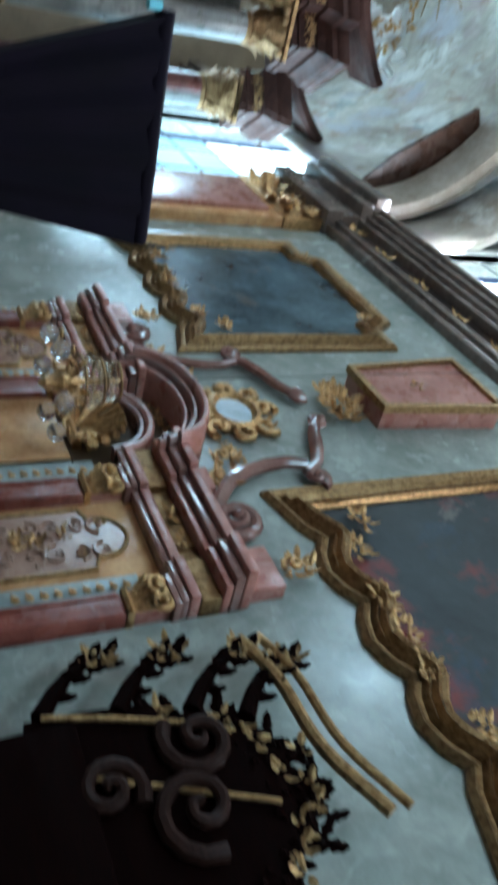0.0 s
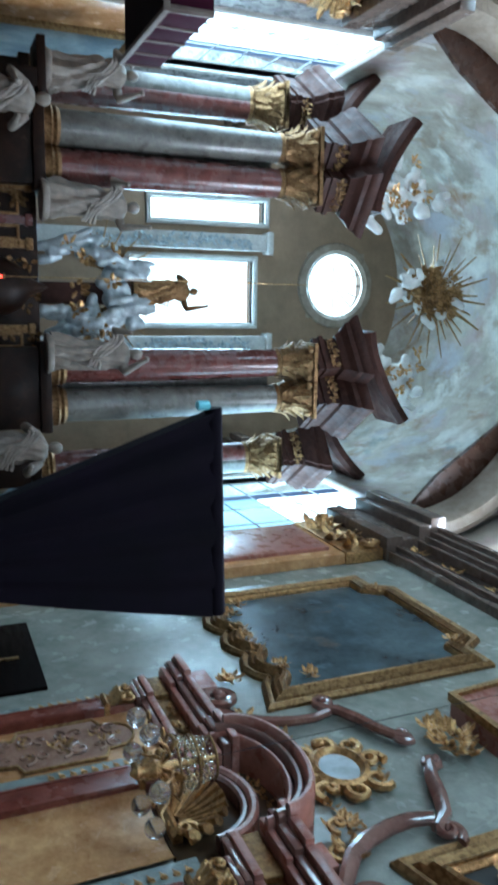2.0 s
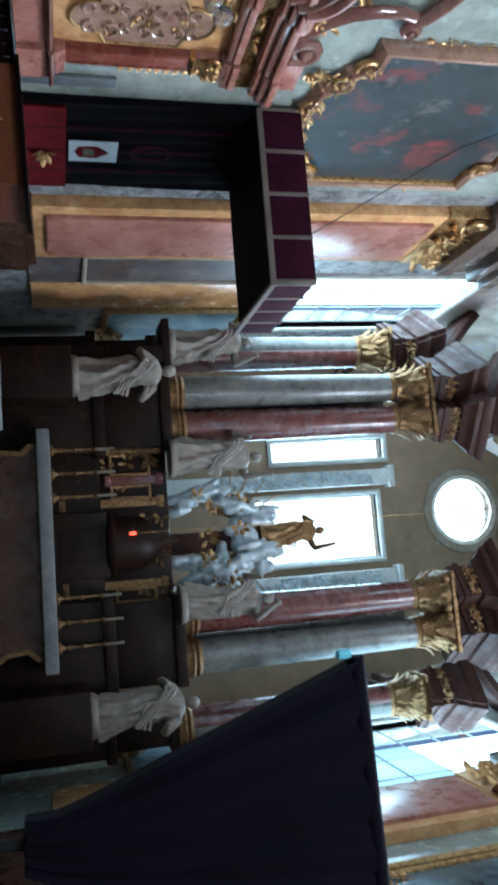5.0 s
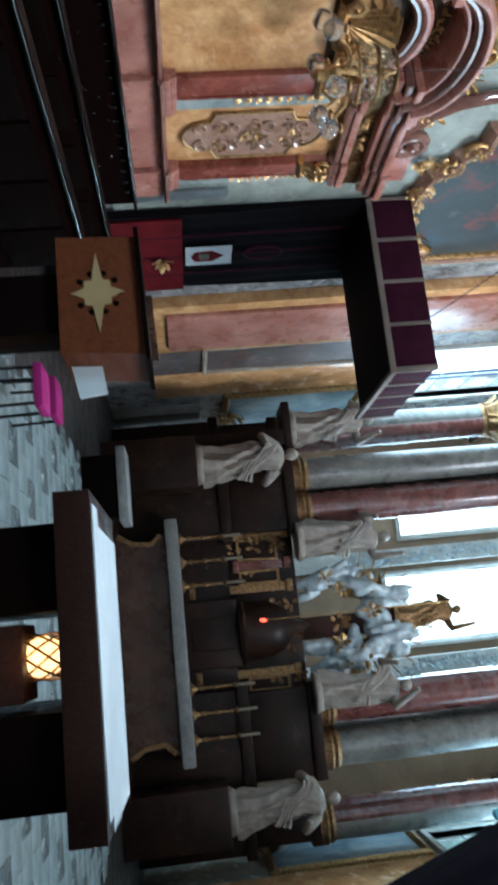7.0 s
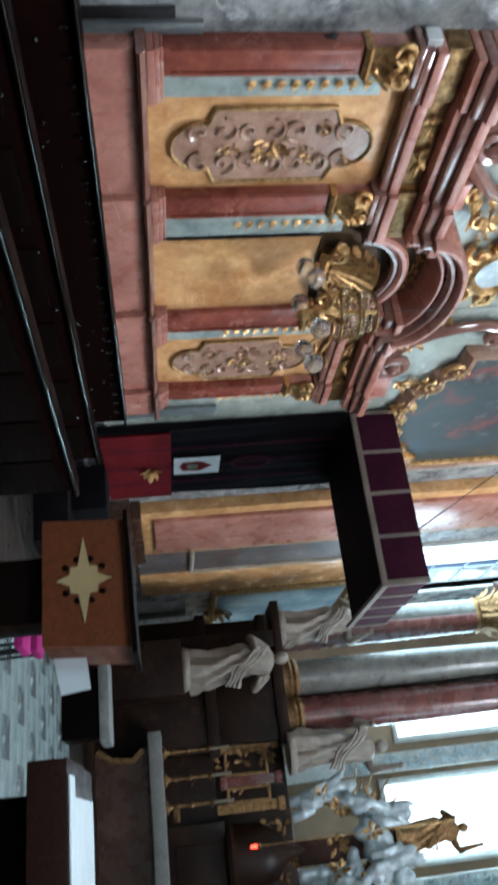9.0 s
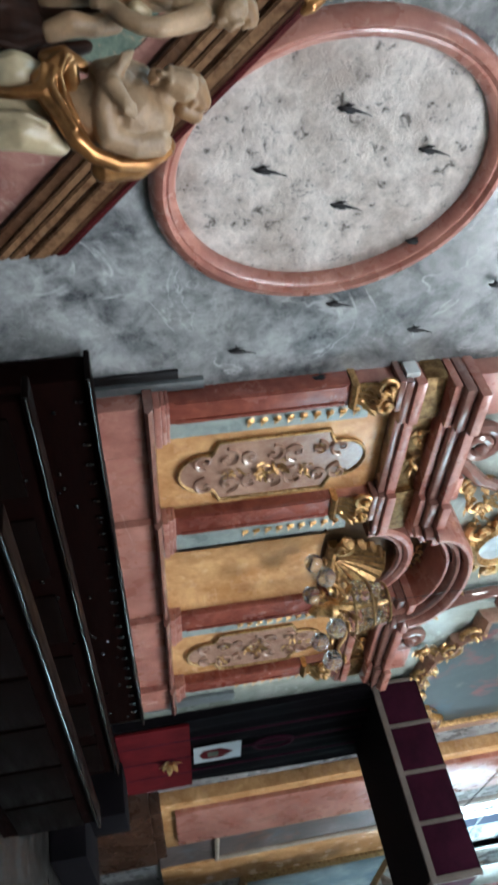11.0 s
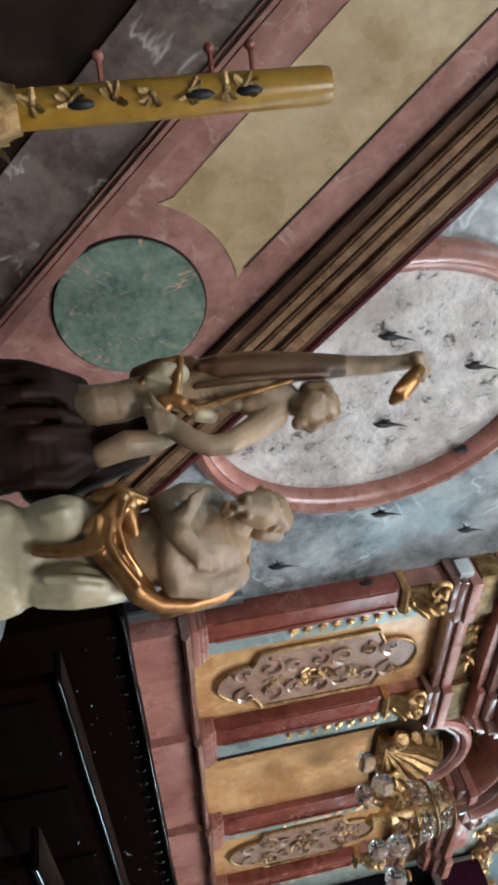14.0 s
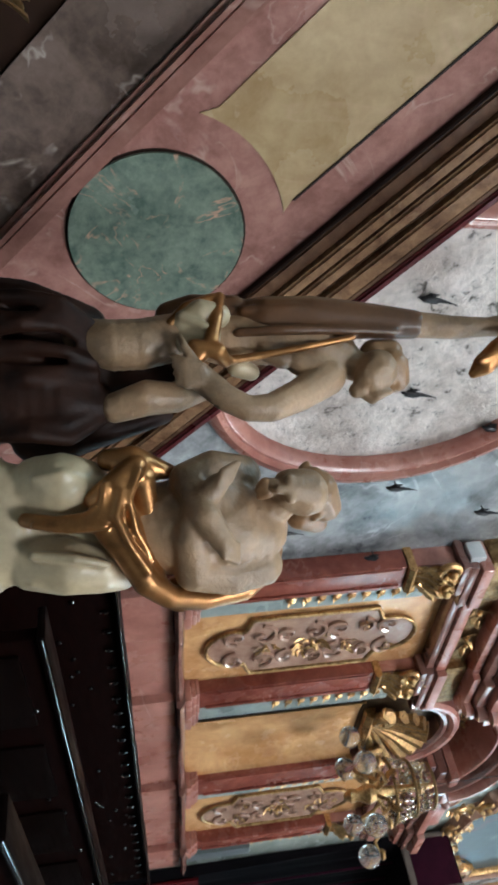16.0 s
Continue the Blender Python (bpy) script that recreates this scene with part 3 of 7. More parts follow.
def cartouche(u0, u1, v0, v1):
    """Outline of a relief panel: round ends with small ears."""
    c, hw = (u0 + u1) / 2, (u1 - u0) / 2
    pts = []
    for sgn_v, vv in ((-1, v0), (1, v1)):
        arc_ = []
        for k in range(11):
            a = math.pi * k / 10
            arc_.append((c - sgn_v * math.cos(a) * hw * 0.62, vv - sgn_v * (hw * 0.62) + sgn_v * math.sin(a) * hw * 0.62))
        ears = [(c - sgn_v * hw * 0.62, vv - sgn_v * hw * 0.80), (c - sgn_v * hw, vv - sgn_v * hw * 0.95), (c - sgn_v * hw, vv - sgn_v * hw * 1.25)]
        ears2 = [(c + sgn_v * hw, vv - sgn_v * hw * 1.25), (c + sgn_v * hw, vv - sgn_v * hw * 0.95), (c + sgn_v * hw * 0.62, vv - sgn_v * hw * 0.80)]
        pts += ears[::-1] + arc_ + ears2[::-1]
    return pts


def capital(parent, u0, u1, v0, v1, fn, w, rnd):
    cap = bmesh.new()
    uc, hw = (u0 + u1) / 2, (u1 - u0) / 2
    out = (fn(0, 0, 1) - fn(0, 0, 0)).normalized()
    moulding(cap, [(u0 - 0.01, v0 + 0.03), (u1 + 0.01, v0 + 0.03)], [(-0.03, 0.0), (-0.03, w + 0.01), (0.0, w + 0.035), (0.03, w + 0.01), (0.03, 0.0)], fn)
    for vv, n, ln in ((v0 + 0.05, 4, 0.2), (v0 + 0.17, 3, 0.19)):
        for k in range(n):
            leaf(cap, fn(u0 + (u1 - u0) * (k + 0.5) / n, vv, w - 0.02), Vector((0, 0, 1)), out, ln, 0.05, 0.6)
    for sgn in (-1, 1):
        pts = spiral((uc + sgn * hw * 0.9, v1 - 0.13), 0.12, 1.8, math.pi / 2, fn, w + 0.02, 0.06, 14, sgn)
        tube(cap, pts, [0.034 - 0.0006 * k for k in range(len(pts))], 7)
        ball(cap, fn(uc + sgn * hw * 0.9, v1 - 0.13, w + 0.085), 0.035, 2)
        leaf(cap, fn(uc + sgn * hw * 0.5, v0 + 0.1, w), fn(sgn * 0.5, 0.5, 0) - fn(0, 0, 0), out, 0.2, 0.05, 0.4)
    foliage(cap, (uc, v1 - 0.1), 0.1, 0.09, fn, w + 0.03, 7, 0.1, rnd)
    ob = part("capital", cap, GOLD, parent, "gilded leafy capital")
    pieces("capital_bell", [((u0 + 0.01, v0 + 0.03, 0.0), (u1 - 0.01, v1 - 0.06, w - 0.03))], PINK, parent, fn)
    tagged(ob, kind="stuff")
    pieces("abacus", [((u0 - 0.05, v1 - 0.06, 0.0), (u1 + 0.05, v1, w + 0.07))], MAUVE, parent, fn)
    return ob


SOFFIT = plain("bronze_brown_paint", (0.11, 0.06, 0.026), 0.6, 0.2, 0.5, 6)


def panelling(fn, side):
    rnd = random.Random(11)
    t = thing("wall_panelling", fn(6.8, 1.34, 0), "pink and ochre marble wall panelling with gilded reliefs behind the stalls", "wall panelling", "panelled stall backs")
    pieces("dado", [((4.06, 1.0, 0), (9.54, 1.70, 0.16))], PINK, t, fn)
    pieces("pilaster_pedestal", [((a - 0.04, 1.0, 0.1), (c - 0.02, 1.69, 0.24)) for a, b, c in BAYS], PINK, t, fn)
    bm = bmesh.new()
    prof = [(0.0, 0.05), (0.0, 0.24), (0.025, 0.27), (0.05, 0.24), (0.07, 0.2), (0.075, 0.05)]
    pts = [(4.02, 1.70), (9.56, 1.70)]
    moulding(bm, pts, prof, fn)
    for a, b, c in BAYS:
        moulding(bm, [(a - 0.07, 1.70), (c + 0.01, 1.70)], [(o, w + 0.07) for o, w in prof], fn)
    part("dado_rail", bm, MAUVE, t)
    # back of the bays
    pieces("bay_panel", [((4.3, 1.76, 0), (5.9, 3.85, 0.06)), ((7.6, 1.76, 0), (9.3, 3.85, 0.06))], OCHRE, t, fn)
    for a, b, c in BAYS:
        bm = bmesh.new()
        block(bm, (a, 1.90, 0), (b, 3.40, 0.17), fn, 0.012)
        sh = part("pilaster", bm, RED, t, "dark red marble pilaster")
        pieces("pilaster_bead", [((sg - 0.018, 1.95, 0.16), (sg + 0.018, 3.36, 0.186)) for sg in (a + 0.03, b - 0.03)], RED, sh, fn, 0.006)
        steps = ((1.775, 1.83, 0.25), (1.83, 1.87, 0.22), (1.87, 1.90, 0.20))
        pieces("pilaster_base", [((a - 0.03, v0, 0), (b + 0.03, v1, w)) for v0, v1, w in steps], PINK, sh, fn)
        pieces("strip_base", [((b + 0.032, v0, 0), (c - 0.03, v1, w - 0.06)) for v0, v1, w in steps], PINK, t, fn)
        capital(sh, a, b, 3.40, 3.84, fn, 0.19, rnd)
        bm = bmesh.new()
        block(bm, (b, 1.90, 0), (c - 0.05, 3.62, 0.115), fn, 0.008)
        st = part("side_strip", bm, TEAL, t, "pale grey-green marble strip")
        m = (b + c - 0.05) / 2
        for k in range(9):
            bm = bmesh.new()
            v = 3.50 - k * 0.115
            ball(bm, fn(m, v, 0.122), [abs(x) + 0.003 for x in (fn(0.022, 0.034, 0.022) - fn(0, 0, 0))], 1)
            for sg in (-1, 0, 1):
                leaf(bm, fn(m + sg * 0.012, v + 0.035, 0.118), fn(sg * 0.35, -1, 0) - fn(0, 0, 0), fn(0, 0, 1) - fn(0, 0, 0), 0.085, 0.02, 0.4)
            part("gilt_husk", bm, GOLD, st)
    # carved relief panels
    for (u0, u1, v0, v1) in ((4.70, 5.48, 1.95, 3.68), (8.08, 8.92, 1.95, 3.62)):
        outl = cartouche(u0, u1, v0, v1)
        bm = bmesh.new()
        slab(bm, outl, 0.05, 0.085, fn)
        rel = part("relief_panel", bm, RELIEF, t, "tan-pink carved relief panel")
        bm = bmesh.new()
        moulding(bm, outl, [(-0.016, 0.08), (-0.015, 0.10), (0.0, 0.11), (0.016, 0.10), (0.017, 0.08)], fn, True)
        part("relief_frame", bm, OLDGOLD, rel)
        c = (u0 + u1) / 2
        for k in range(7):
            v = v0 + (v1 - v0) * (0.14 + 0.12 * k)
            for sgn in (-1, 1):
                r = 0.115 * (1 + 0.2 * math.sin(k * 2.1))
                bm = bmesh.new()
                tube(bm, spiral((c + sgn * 0.17, v), r, 1.3, (0 if k % 2 else math.pi), fn, 0.095, 0.02, 12, sgn), [0.02] * 6 + [0.014] * 9, 5)
                part("strap_scroll", bm, RELIEF, rel)
        bm = bmesh.new()
        foliage(bm, (c, (v0 + v1) / 2), 0.12, 0.2, fn, 0.09, 12, 0.1, rnd)
        for k in range(8):
            v = v0 + (v1 - v0) * (0.12 + 0.76 * rnd.random())
            foliage(bm, (c + rnd.uniform(-0.22, 0.22), v), 0.05, 0.06, fn, 0.092, 5, 0.06, rnd)
        tagged(part("gilt_sprig", bm, GOLD, rel, "small gilded sprigs"), kind="stuff")
    # niche between the middle pilasters
    bm = bmesh.new()
    n0, n1 = 6.22, 7.33
    nc, nr = (n0 + n1) / 2, (n1 - n0) / 2
    rings = []
    for v in [1.76, 2.2, 2.8, 3.45]:
        rings.append([fn(nc - nr * math.cos(math.pi * k / 16), v, 0.12 - 0.10 * math.sin(math.pi * k / 16)) for k in range(17)])
    quad_shell(bm, rings, closed_ring=False, caps=False)
    part("niche", bm, OCHRE, t, "shallow ochre marble niche")
    shell = bmesh.new()
    moulding(shell, [(nc - 0.3, 3.54), (nc + 0.3, 3.54)], [(-0.05, 0.02), (-0.05, 0.12), (0.0, 0.16), (0.05, 0.12), (0.05, 0.02)], fn)
    shell = part("shell", shell, GOLD, t, "gilded scallop shell in the niche head")
    for k in range(11):
        a0, a1 = math.pi * k / 11, math.pi * (k + 1) / 11
        rr = 0.50
        bm = bmesh.new()
        base = fn(nc, 3.56, 0.05)
        pts = [fn(nc + rr * math.cos(a) * q, 3.56 + rr * 1.1 * math.sin(a) * q, 0.05 + h) for a, q, h in (((a0 + a1) / 2, 0.15, 0.03), ((a0 + a1) / 2, 0.6, 0.10), ((a0 + a1) / 2, 1.0, 0.2))]
        tube(bm, pts, [0.02, 0.05, 0.075], 6, 0.7)
        part("shell_rib", bm, GOLD, shell)
    for sgn in (-1, 1):
        bm = bmesh.new()
        tube(bm, spiral((nc + sgn * 0.36, 3.6), 0.14, 1.5, 0, fn, 0.2, 0.05, 12, sgn), [0.04] * 6 + [0.03] * 12, 6)
        part("shell_volute", bm, GOLD, shell)
    # entablature, stepping over the pilasters and arching over the niche
    ru, rv = 0.74, 0.45
    ac = (6.76, 4.25)
    arch = [(ac[0] - ru * math.cos(math.pi * k / 20), ac[1] + rv * math.sin(math.pi * k / 20)) for k in range(21)]

    def band(v0, v1, w, mat, name, step=0.06, curve=True, label="", inner=False):
        h = v1 - v0
        if inner:
            b_ = bmesh.new()
            ar = [(6.76 - (0.5 + 0.4 * (v0 - 3.84)) * math.cos(math.pi * k / 20), v0 + 0.4 * math.sin(math.pi * k / 20)) for k in range(21)]
            moulding(b_, ar, [(0, 0), (0, w), (h * 0.3, w + 0.03), (h * 0.7, w + 0.03), (h, w), (h, 0)], fn)
            part("arch_moulding", b_, mat, t, label)
        pieces(name, [((a_, v0, 0), (e_, v1, w)) for a_, e_ in ((4.06, 5.72), (7.84, 9.54))], mat, t, fn, 0.028, label)
        pieces(name, [((a_ - 0.03, v0 + 0.002, 0), (c_ - 0.06, v1 - 0.002, w + step)) for a_, b2, c_ in BAYS], mat, t, fn, 0.028, label)
        if curve:
            b_ = bmesh.new()
            k_ = 1 + (v0 - 4.25) * 0.42
            ar = [(ac[0] - ru * k_ * math.cos(math.pi * k / 20), ac[1] + (v0 - 4.25) + rv * math.sin(math.pi * k / 20)) for k in range(21)]
            moulding(b_, ar, [(0, 0), (0, w + 0.10), (h * 0.12, w + 0.14), (h * 0.35, w + 0.165), (h * 0.65, w + 0.165), (h * 0.88, w + 0.14), (h, w + 0.10), (h, 0)], fn)
            part("arch_moulding", b_, mat, t, label)

    band(3.84, 3.92, 0.20, MAUVE, "architrave", curve=False, inner=True)
    band(3.92, 4.02, 0.23, PINK, "architrave", curve=False, inner=True)
    band(4.02, 4.22, 0.17, BRONZE, "frieze", curve=False, label="bronzed frieze with gilt leaves")
    band(4.22, 4.30, 0.30, PINK, "cornice_band")
    band(4.30, 4.40, 0.37, MAUVE, "cornice_band")
    band(4.40, 4.50, 0.44, PINK, "cornice_band")
    bm = bmesh.new()
    slab(bm, [(5.96, 3.46)] + [(6.76 - 0.8 * math.cos(math.pi * k / 20), 4.25 + 0.50 * math.sin(math.pi * k / 20)) for k in range(21)] + [(7.56, 3.46)], 0.0, 0.05, fn)
    part("lunette", bm, SOFFIT, t, "dark bronze-brown arch field")
    bm = bmesh.new()
    for u in (4.8, 5.2, 8.2, 8.6):
        foliage(bm, (u, 4.12), 0.14, 0.06, fn, 0.18, 6, 0.1, rnd)
    for k in range(15):
        a = math.pi * (k + 0.5) / 15
        foliage(bm, (6.76 - 0.64 * math.cos(a), 4.16 + 0.42 * math.sin(a)), 0.05, 0.05, fn, 0.06, 4, 0.07, rnd)
    tagged(part("frieze_leaf", bm, GOLD, t, "small gilded leaves"), kind="stuff")
    # gilded sprays, attic blocks and volutes over the cornice
    for u, v in ((5.68, 4.86), (6.02, 5.05), (7.62, 5.05), (8.22, 4.88), (9.2, 5.12), (4.36, 5.12)):
        bm = bmesh.new()
        foliage(bm, (u, v), 0.16, 0.2, fn, 0.14, 14, 0.12, rnd)
        tube(bm, spiral((u, v - 0.06), 0.11, 1.5, rnd.random() * 6, fn, 0.16, 0.05, 12), [0.028] * 18, 6)
        tagged(part("gilt_spray", bm, GOLD, t, "gilded leaf spray"), kind="stuff")
    for u0, u1 in ((4.1, 4.62), (5.5, 5.84), (8.02, 8.4), (8.98, 9.5)):
        bm = bmesh.new()
        block(bm, (u0, 4.5, 0), (u1, 4.86 if u0 in (4.1, 8.98) else 4.72, 0.2), fn, 0.02)
        part("attic_block", bm, PINK, t)
    return t


panel_n = panelling(north, "north")
panel_s = panelling(south, "south")

# ---------------------------------------------------------------- upper wall: sage field, scrolls, cartouches, paintings


def upper_wall(fn, far):
    rnd = random.Random(5 + far)
    t = thing("upper_wall_panel", fn(8, 4.4, 0), "grey-green marble wall field above the panelling", "wall panel", kind="structure")
    bm = bmesh.new()
    block(bm, (-0.6 if far else 4.3, 4.45, 0.0), (12.6, 10.0, 0.045), fn)
    block(bm, (9.56, 1.0, 0.0), (12.6, 4.45, 0.045), fn)
    if far:
        block(bm, (-0.6, 1.0, 0.0), (4.04, 4.45, 0.045), fn)
    part("marble_field", bm, SAGE, t)
    # gilded cartouche with a pale mirror over the arch
    c = thing("cartouche", fn(6.92, 5.1, 0.05), "gilded cartouche round a pale silvered oval over the arch", "wall ornament", "arch cartouches")
    bm = bmesh.new()
    oval = [(6.92 + 0.30 * math.cos(2 * math.pi * k / 28), 5.50 + 0.24 * math.sin(2 * math.pi * k / 28)) for k in range(28)]
    slab(bm, oval, 0.04, 0.12, fn)
    part("oval_plate", bm, SILVER, c, "pale silvered oval plate")
    bm = bmesh.new()
    moulding(bm, oval, [(-0.09, 0.05), (-0.08, 0.15), (-0.02, 0.18), (0.03, 0.12), (0.03, 0.05)], fn, True)
    for k in range(8):
        a = 2 * math.pi * k / 8
        cc = (6.92 + 0.46 * math.cos(a), 5.50 + 0.40 * math.sin(a))
        tube(bm, spiral(cc, 0.16, 1.3, a, fn, 0.1, 0.06, 12, 1 if k % 2 else -1), [0.05] * 5 + [0.036] * 10, 6)
        foliage(bm, cc, 0.18, 0.18, fn, 0.08, 8, 0.1, rnd)
    for k in range(6):
        for sgn in (-1, 1):
            foliage(bm, (6.92 + sgn * (0.5 + 0.11 * k), 5.15 + 0.03 * k), 0.05, 0.06, fn, 0.07, 4, 0.08, rnd)
    part("rocaille", bm, GOLD, c, "gilded rocaille scrolls")
    # two S-scrolls that rise to the pink shield box
    s = thing("scroll_pair", fn(6.78, 5.9, 0.05), "mauve marble S-scrolls rising to a pink tablet", "wall ornament", "scroll pairs")
    for f in (-1, 1):
        def sc(du, v):
            return fn(6.88 + f * du, v, 0.15)
        bm = bmesh.new()
        tube(bm, [sc(*p) for p in ((1.66, 4.60), (1.5, 4.72), (1.28, 4.90), (1.12, 5.16), (1.04, 5.45), (1.02, 5.70), (1.08, 5.92))], [0.06, 0.085, 0.09, 0.085, 0.08, 0.075, 0.07], 8, 0.8)
        tube(bm, spiral((6.88 + f * 1.84, 4.76), 0.23, 2.1, -0.6, fn, 0.14, 0.09, 16, f), [0.07] * 12 + [0.05] * 12 + [0.036] * 9, 8)
        ball(bm, fn(6.88 + f * 1.84, 4.76, 0.24), 0.06, 2)
        part("lower_scroll", bm, MAUVE, s)
        bm = bmesh.new()
        tube(bm, [sc(*p) for p in ((1.22, 5.86), (1.08, 6.05), (0.82, 6.18), (0.55, 6.28), (0.3, 6.42), (0.22, 6.55))], [0.07, 0.085, 0.09, 0.085, 0.075, 0.06], 8, 0.8)
        tube(bm, spiral((6.88 + f * 1.32, 5.93), 0.14, 1.7, 0.2, fn, 0.13, 0.08, 14, f), [0.055] * 10 + [0.04] * 13, 8)
        tube(bm, spiral((6.88 + f * 0.3, 6.48), 0.12, 1.5, 2.6, fn, 0.13, 0.07, 14, f), [0.05] * 10 + [0.036] * 11, 8)
        part("upper_scroll", bm, MAUVE, s)
    b = thing("tablet", fn(6.78, 6.6, 0.05), "pink marble tablet with gilded leaves beneath", "wall ornament", "pink tablets")
    bm = bmesh.new()
    slab(bm, [(6.5, 7.32), (7.42, 7.32), (7.56, 9.1), (6.36, 9.1)], 0.04, 0.36, fn)
    part("tablet_body", bm, PINK, b)
    bm = bmesh.new()
    moulding(bm, [(6.5, 7.32), (7.42, 7.32), (7.56, 9.1), (6.36, 9.1)], [(-0.03, 0.3), (-0.03, 0.41), (0.05, 0.41), (0.05, 0.3)], fn, True)
    part("tablet_frame", bm, OLDGOLD, b)
    bm = bmesh.new()
    foliage(bm, (6.9, 6.95), 0.5, 0.3, fn, 0.16, 44, 0.2, rnd)
    foliage(bm, (6.9, 9.25), 0.5, 0.2, fn, 0.1, 22, 0.14, rnd)
    foliage(bm, (6.95, 8.1), 0.1, 0.1, fn, 0.37, 6, 0.09, rnd)
    part("gilt_leaves", bm, GOLD, b, "gilded leaves")


def painting(fn, u0, u1, v0, v1, canvas, label, eared=False):
    """A shaped canvas: the corners step inwards below, in a mauve and gilt frame."""
    rnd = random.Random(9)
    t = thing("painting", fn((u0 + u1) / 2, v0, 0.05), label, "painting", "wall paintings")
    d = (u1 - u0) * 0.24
    c = (u0 + u1) / 2
    low = [(u0, v0 + 0.62), (u0 + d * 0.35, v0 + 0.62), (u0 + d * 0.6, v0 + 0.34), (u0 + d * 0.95, v0 + 0.3), (u0 + d * 1.1, v0 + 0.08), (c - d * 0.4, v0), (c + d * 0.4, v0)]
    low += [(2 * c - u, v) for u, v in low[:5][::-1]]
    if eared:
        low = [(u0 + (u1 - u0) * k / 32, v0 + 0.10 * (1 - math.cos(2 * math.pi * 4 * k / 32))) for k in range(33)]
    top = [(u1, v1 - 0.35), (u1 - d * 0.5, v1 - 0.35), (u1 - d * 0.8, v1), (u0 + d * 0.8, v1), (u0 + d * 0.5, v1 - 0.35), (u0, v1 - 0.35)]
    o = low + top
    bm = bmesh.new()
    slab(bm, o, 0.04, 0.075, fn)
    part("canvas", bm, canvas, t)
    bm = bmesh.new()
    if eared:
        moulding(bm, o, [(-0.36, 0.045), (-0.36, 0.09), (-0.32, 0.14), (-0.28, 0.11), (-0.25, 0.11), (-0.235, 0.045)], fn, True)
    moulding(bm, o, [(-0.24, 0.045), (-0.24, 0.10), (-0.2, 0.16), (-0.165, 0.12), (-0.13, 0.19), (-0.09, 0.15), (-0.05, 0.17), (-0.05, 0.045)], fn, True)
    part("frame", bm, BRONZE if eared else RELIEF, t)
    bm = bmesh.new()
    moulding(bm, o, [(-0.05, 0.045), (-0.05, 0.14), (-0.03, 0.15), (-0.012, 0.12), (-0.012, 0.045)], fn, True)
    part("inner_frame", bm, GOLD, t, "gilded inner frame")
    bm = bmesh.new()
    for cu, cv in ((u0 + d * 0.3, v0 + 0.4), (u0 + d * 0.8, v0 + 0.15), (c, v0 - 0.15), (u1 - d * 0.3, v0 + 0.4), (u1 - d * 0.8, v0 + 0.15), (c - 0.4, v0 - 0.1), (c + 0.4, v0 - 0.1), (u0 + d * 0.6, v1 - 0.1), (u1 - d * 0.6, v1 - 0.1)):
        if eared:
            foliage(bm, (cu, max(cv, v0 + 0.04)), 0.2, 0.12, fn, 0.14, 12, 0.11, rnd)
            continue
        foliage(bm, (cu, cv), 0.24, 0.22, fn, 0.1, 14, 0.12, rnd)
        tube(bm, spiral((cu, cv), 0.2, 1.6, rnd.random() * 6, fn, 0.12, 0.06, 14, rnd.choice((-1, 1))), [0.04] * 8 + [0.028] * 14, 7)
        tube(bm, spiral((cu + 0.22, cv - 0.1), 0.13, 1.3, rnd.random() * 6, fn, 0.1, 0.05, 14, rnd.choice((-1, 1))), [0.03] * 8 + [0.022] * 10, 6)
    for k in range(7):
        for uu in (u0 - 0.28, u1 + 0.28):
            foliage(bm, (uu, v0 + 1.0 + k * 0.28), 0.05, 0.07, fn, 0.06, 4, 0.09, rnd)
    tagged(part("gilt_ornament", bm, GOLD, t, "gilded scroll ornament"), kind="stuff")
    return t


upper_wall(north, 0)
upper_wall(south, 1)
painting(north, 8.75, 12.05, 5.35, 8.9, CANVAS, "dark oil painting with red passages in a shaped gilt frame")
painting(south, 8.74, 11.9, 5.78, 8.8, CANVAS2, "dim blue-grey oil painting in a shaped gilt frame", True)
painting(south, 1.75, 5.13, 5.70, 8.9, CANVAS, "dark oil painting with red patches in a shaped gilt frame", True)

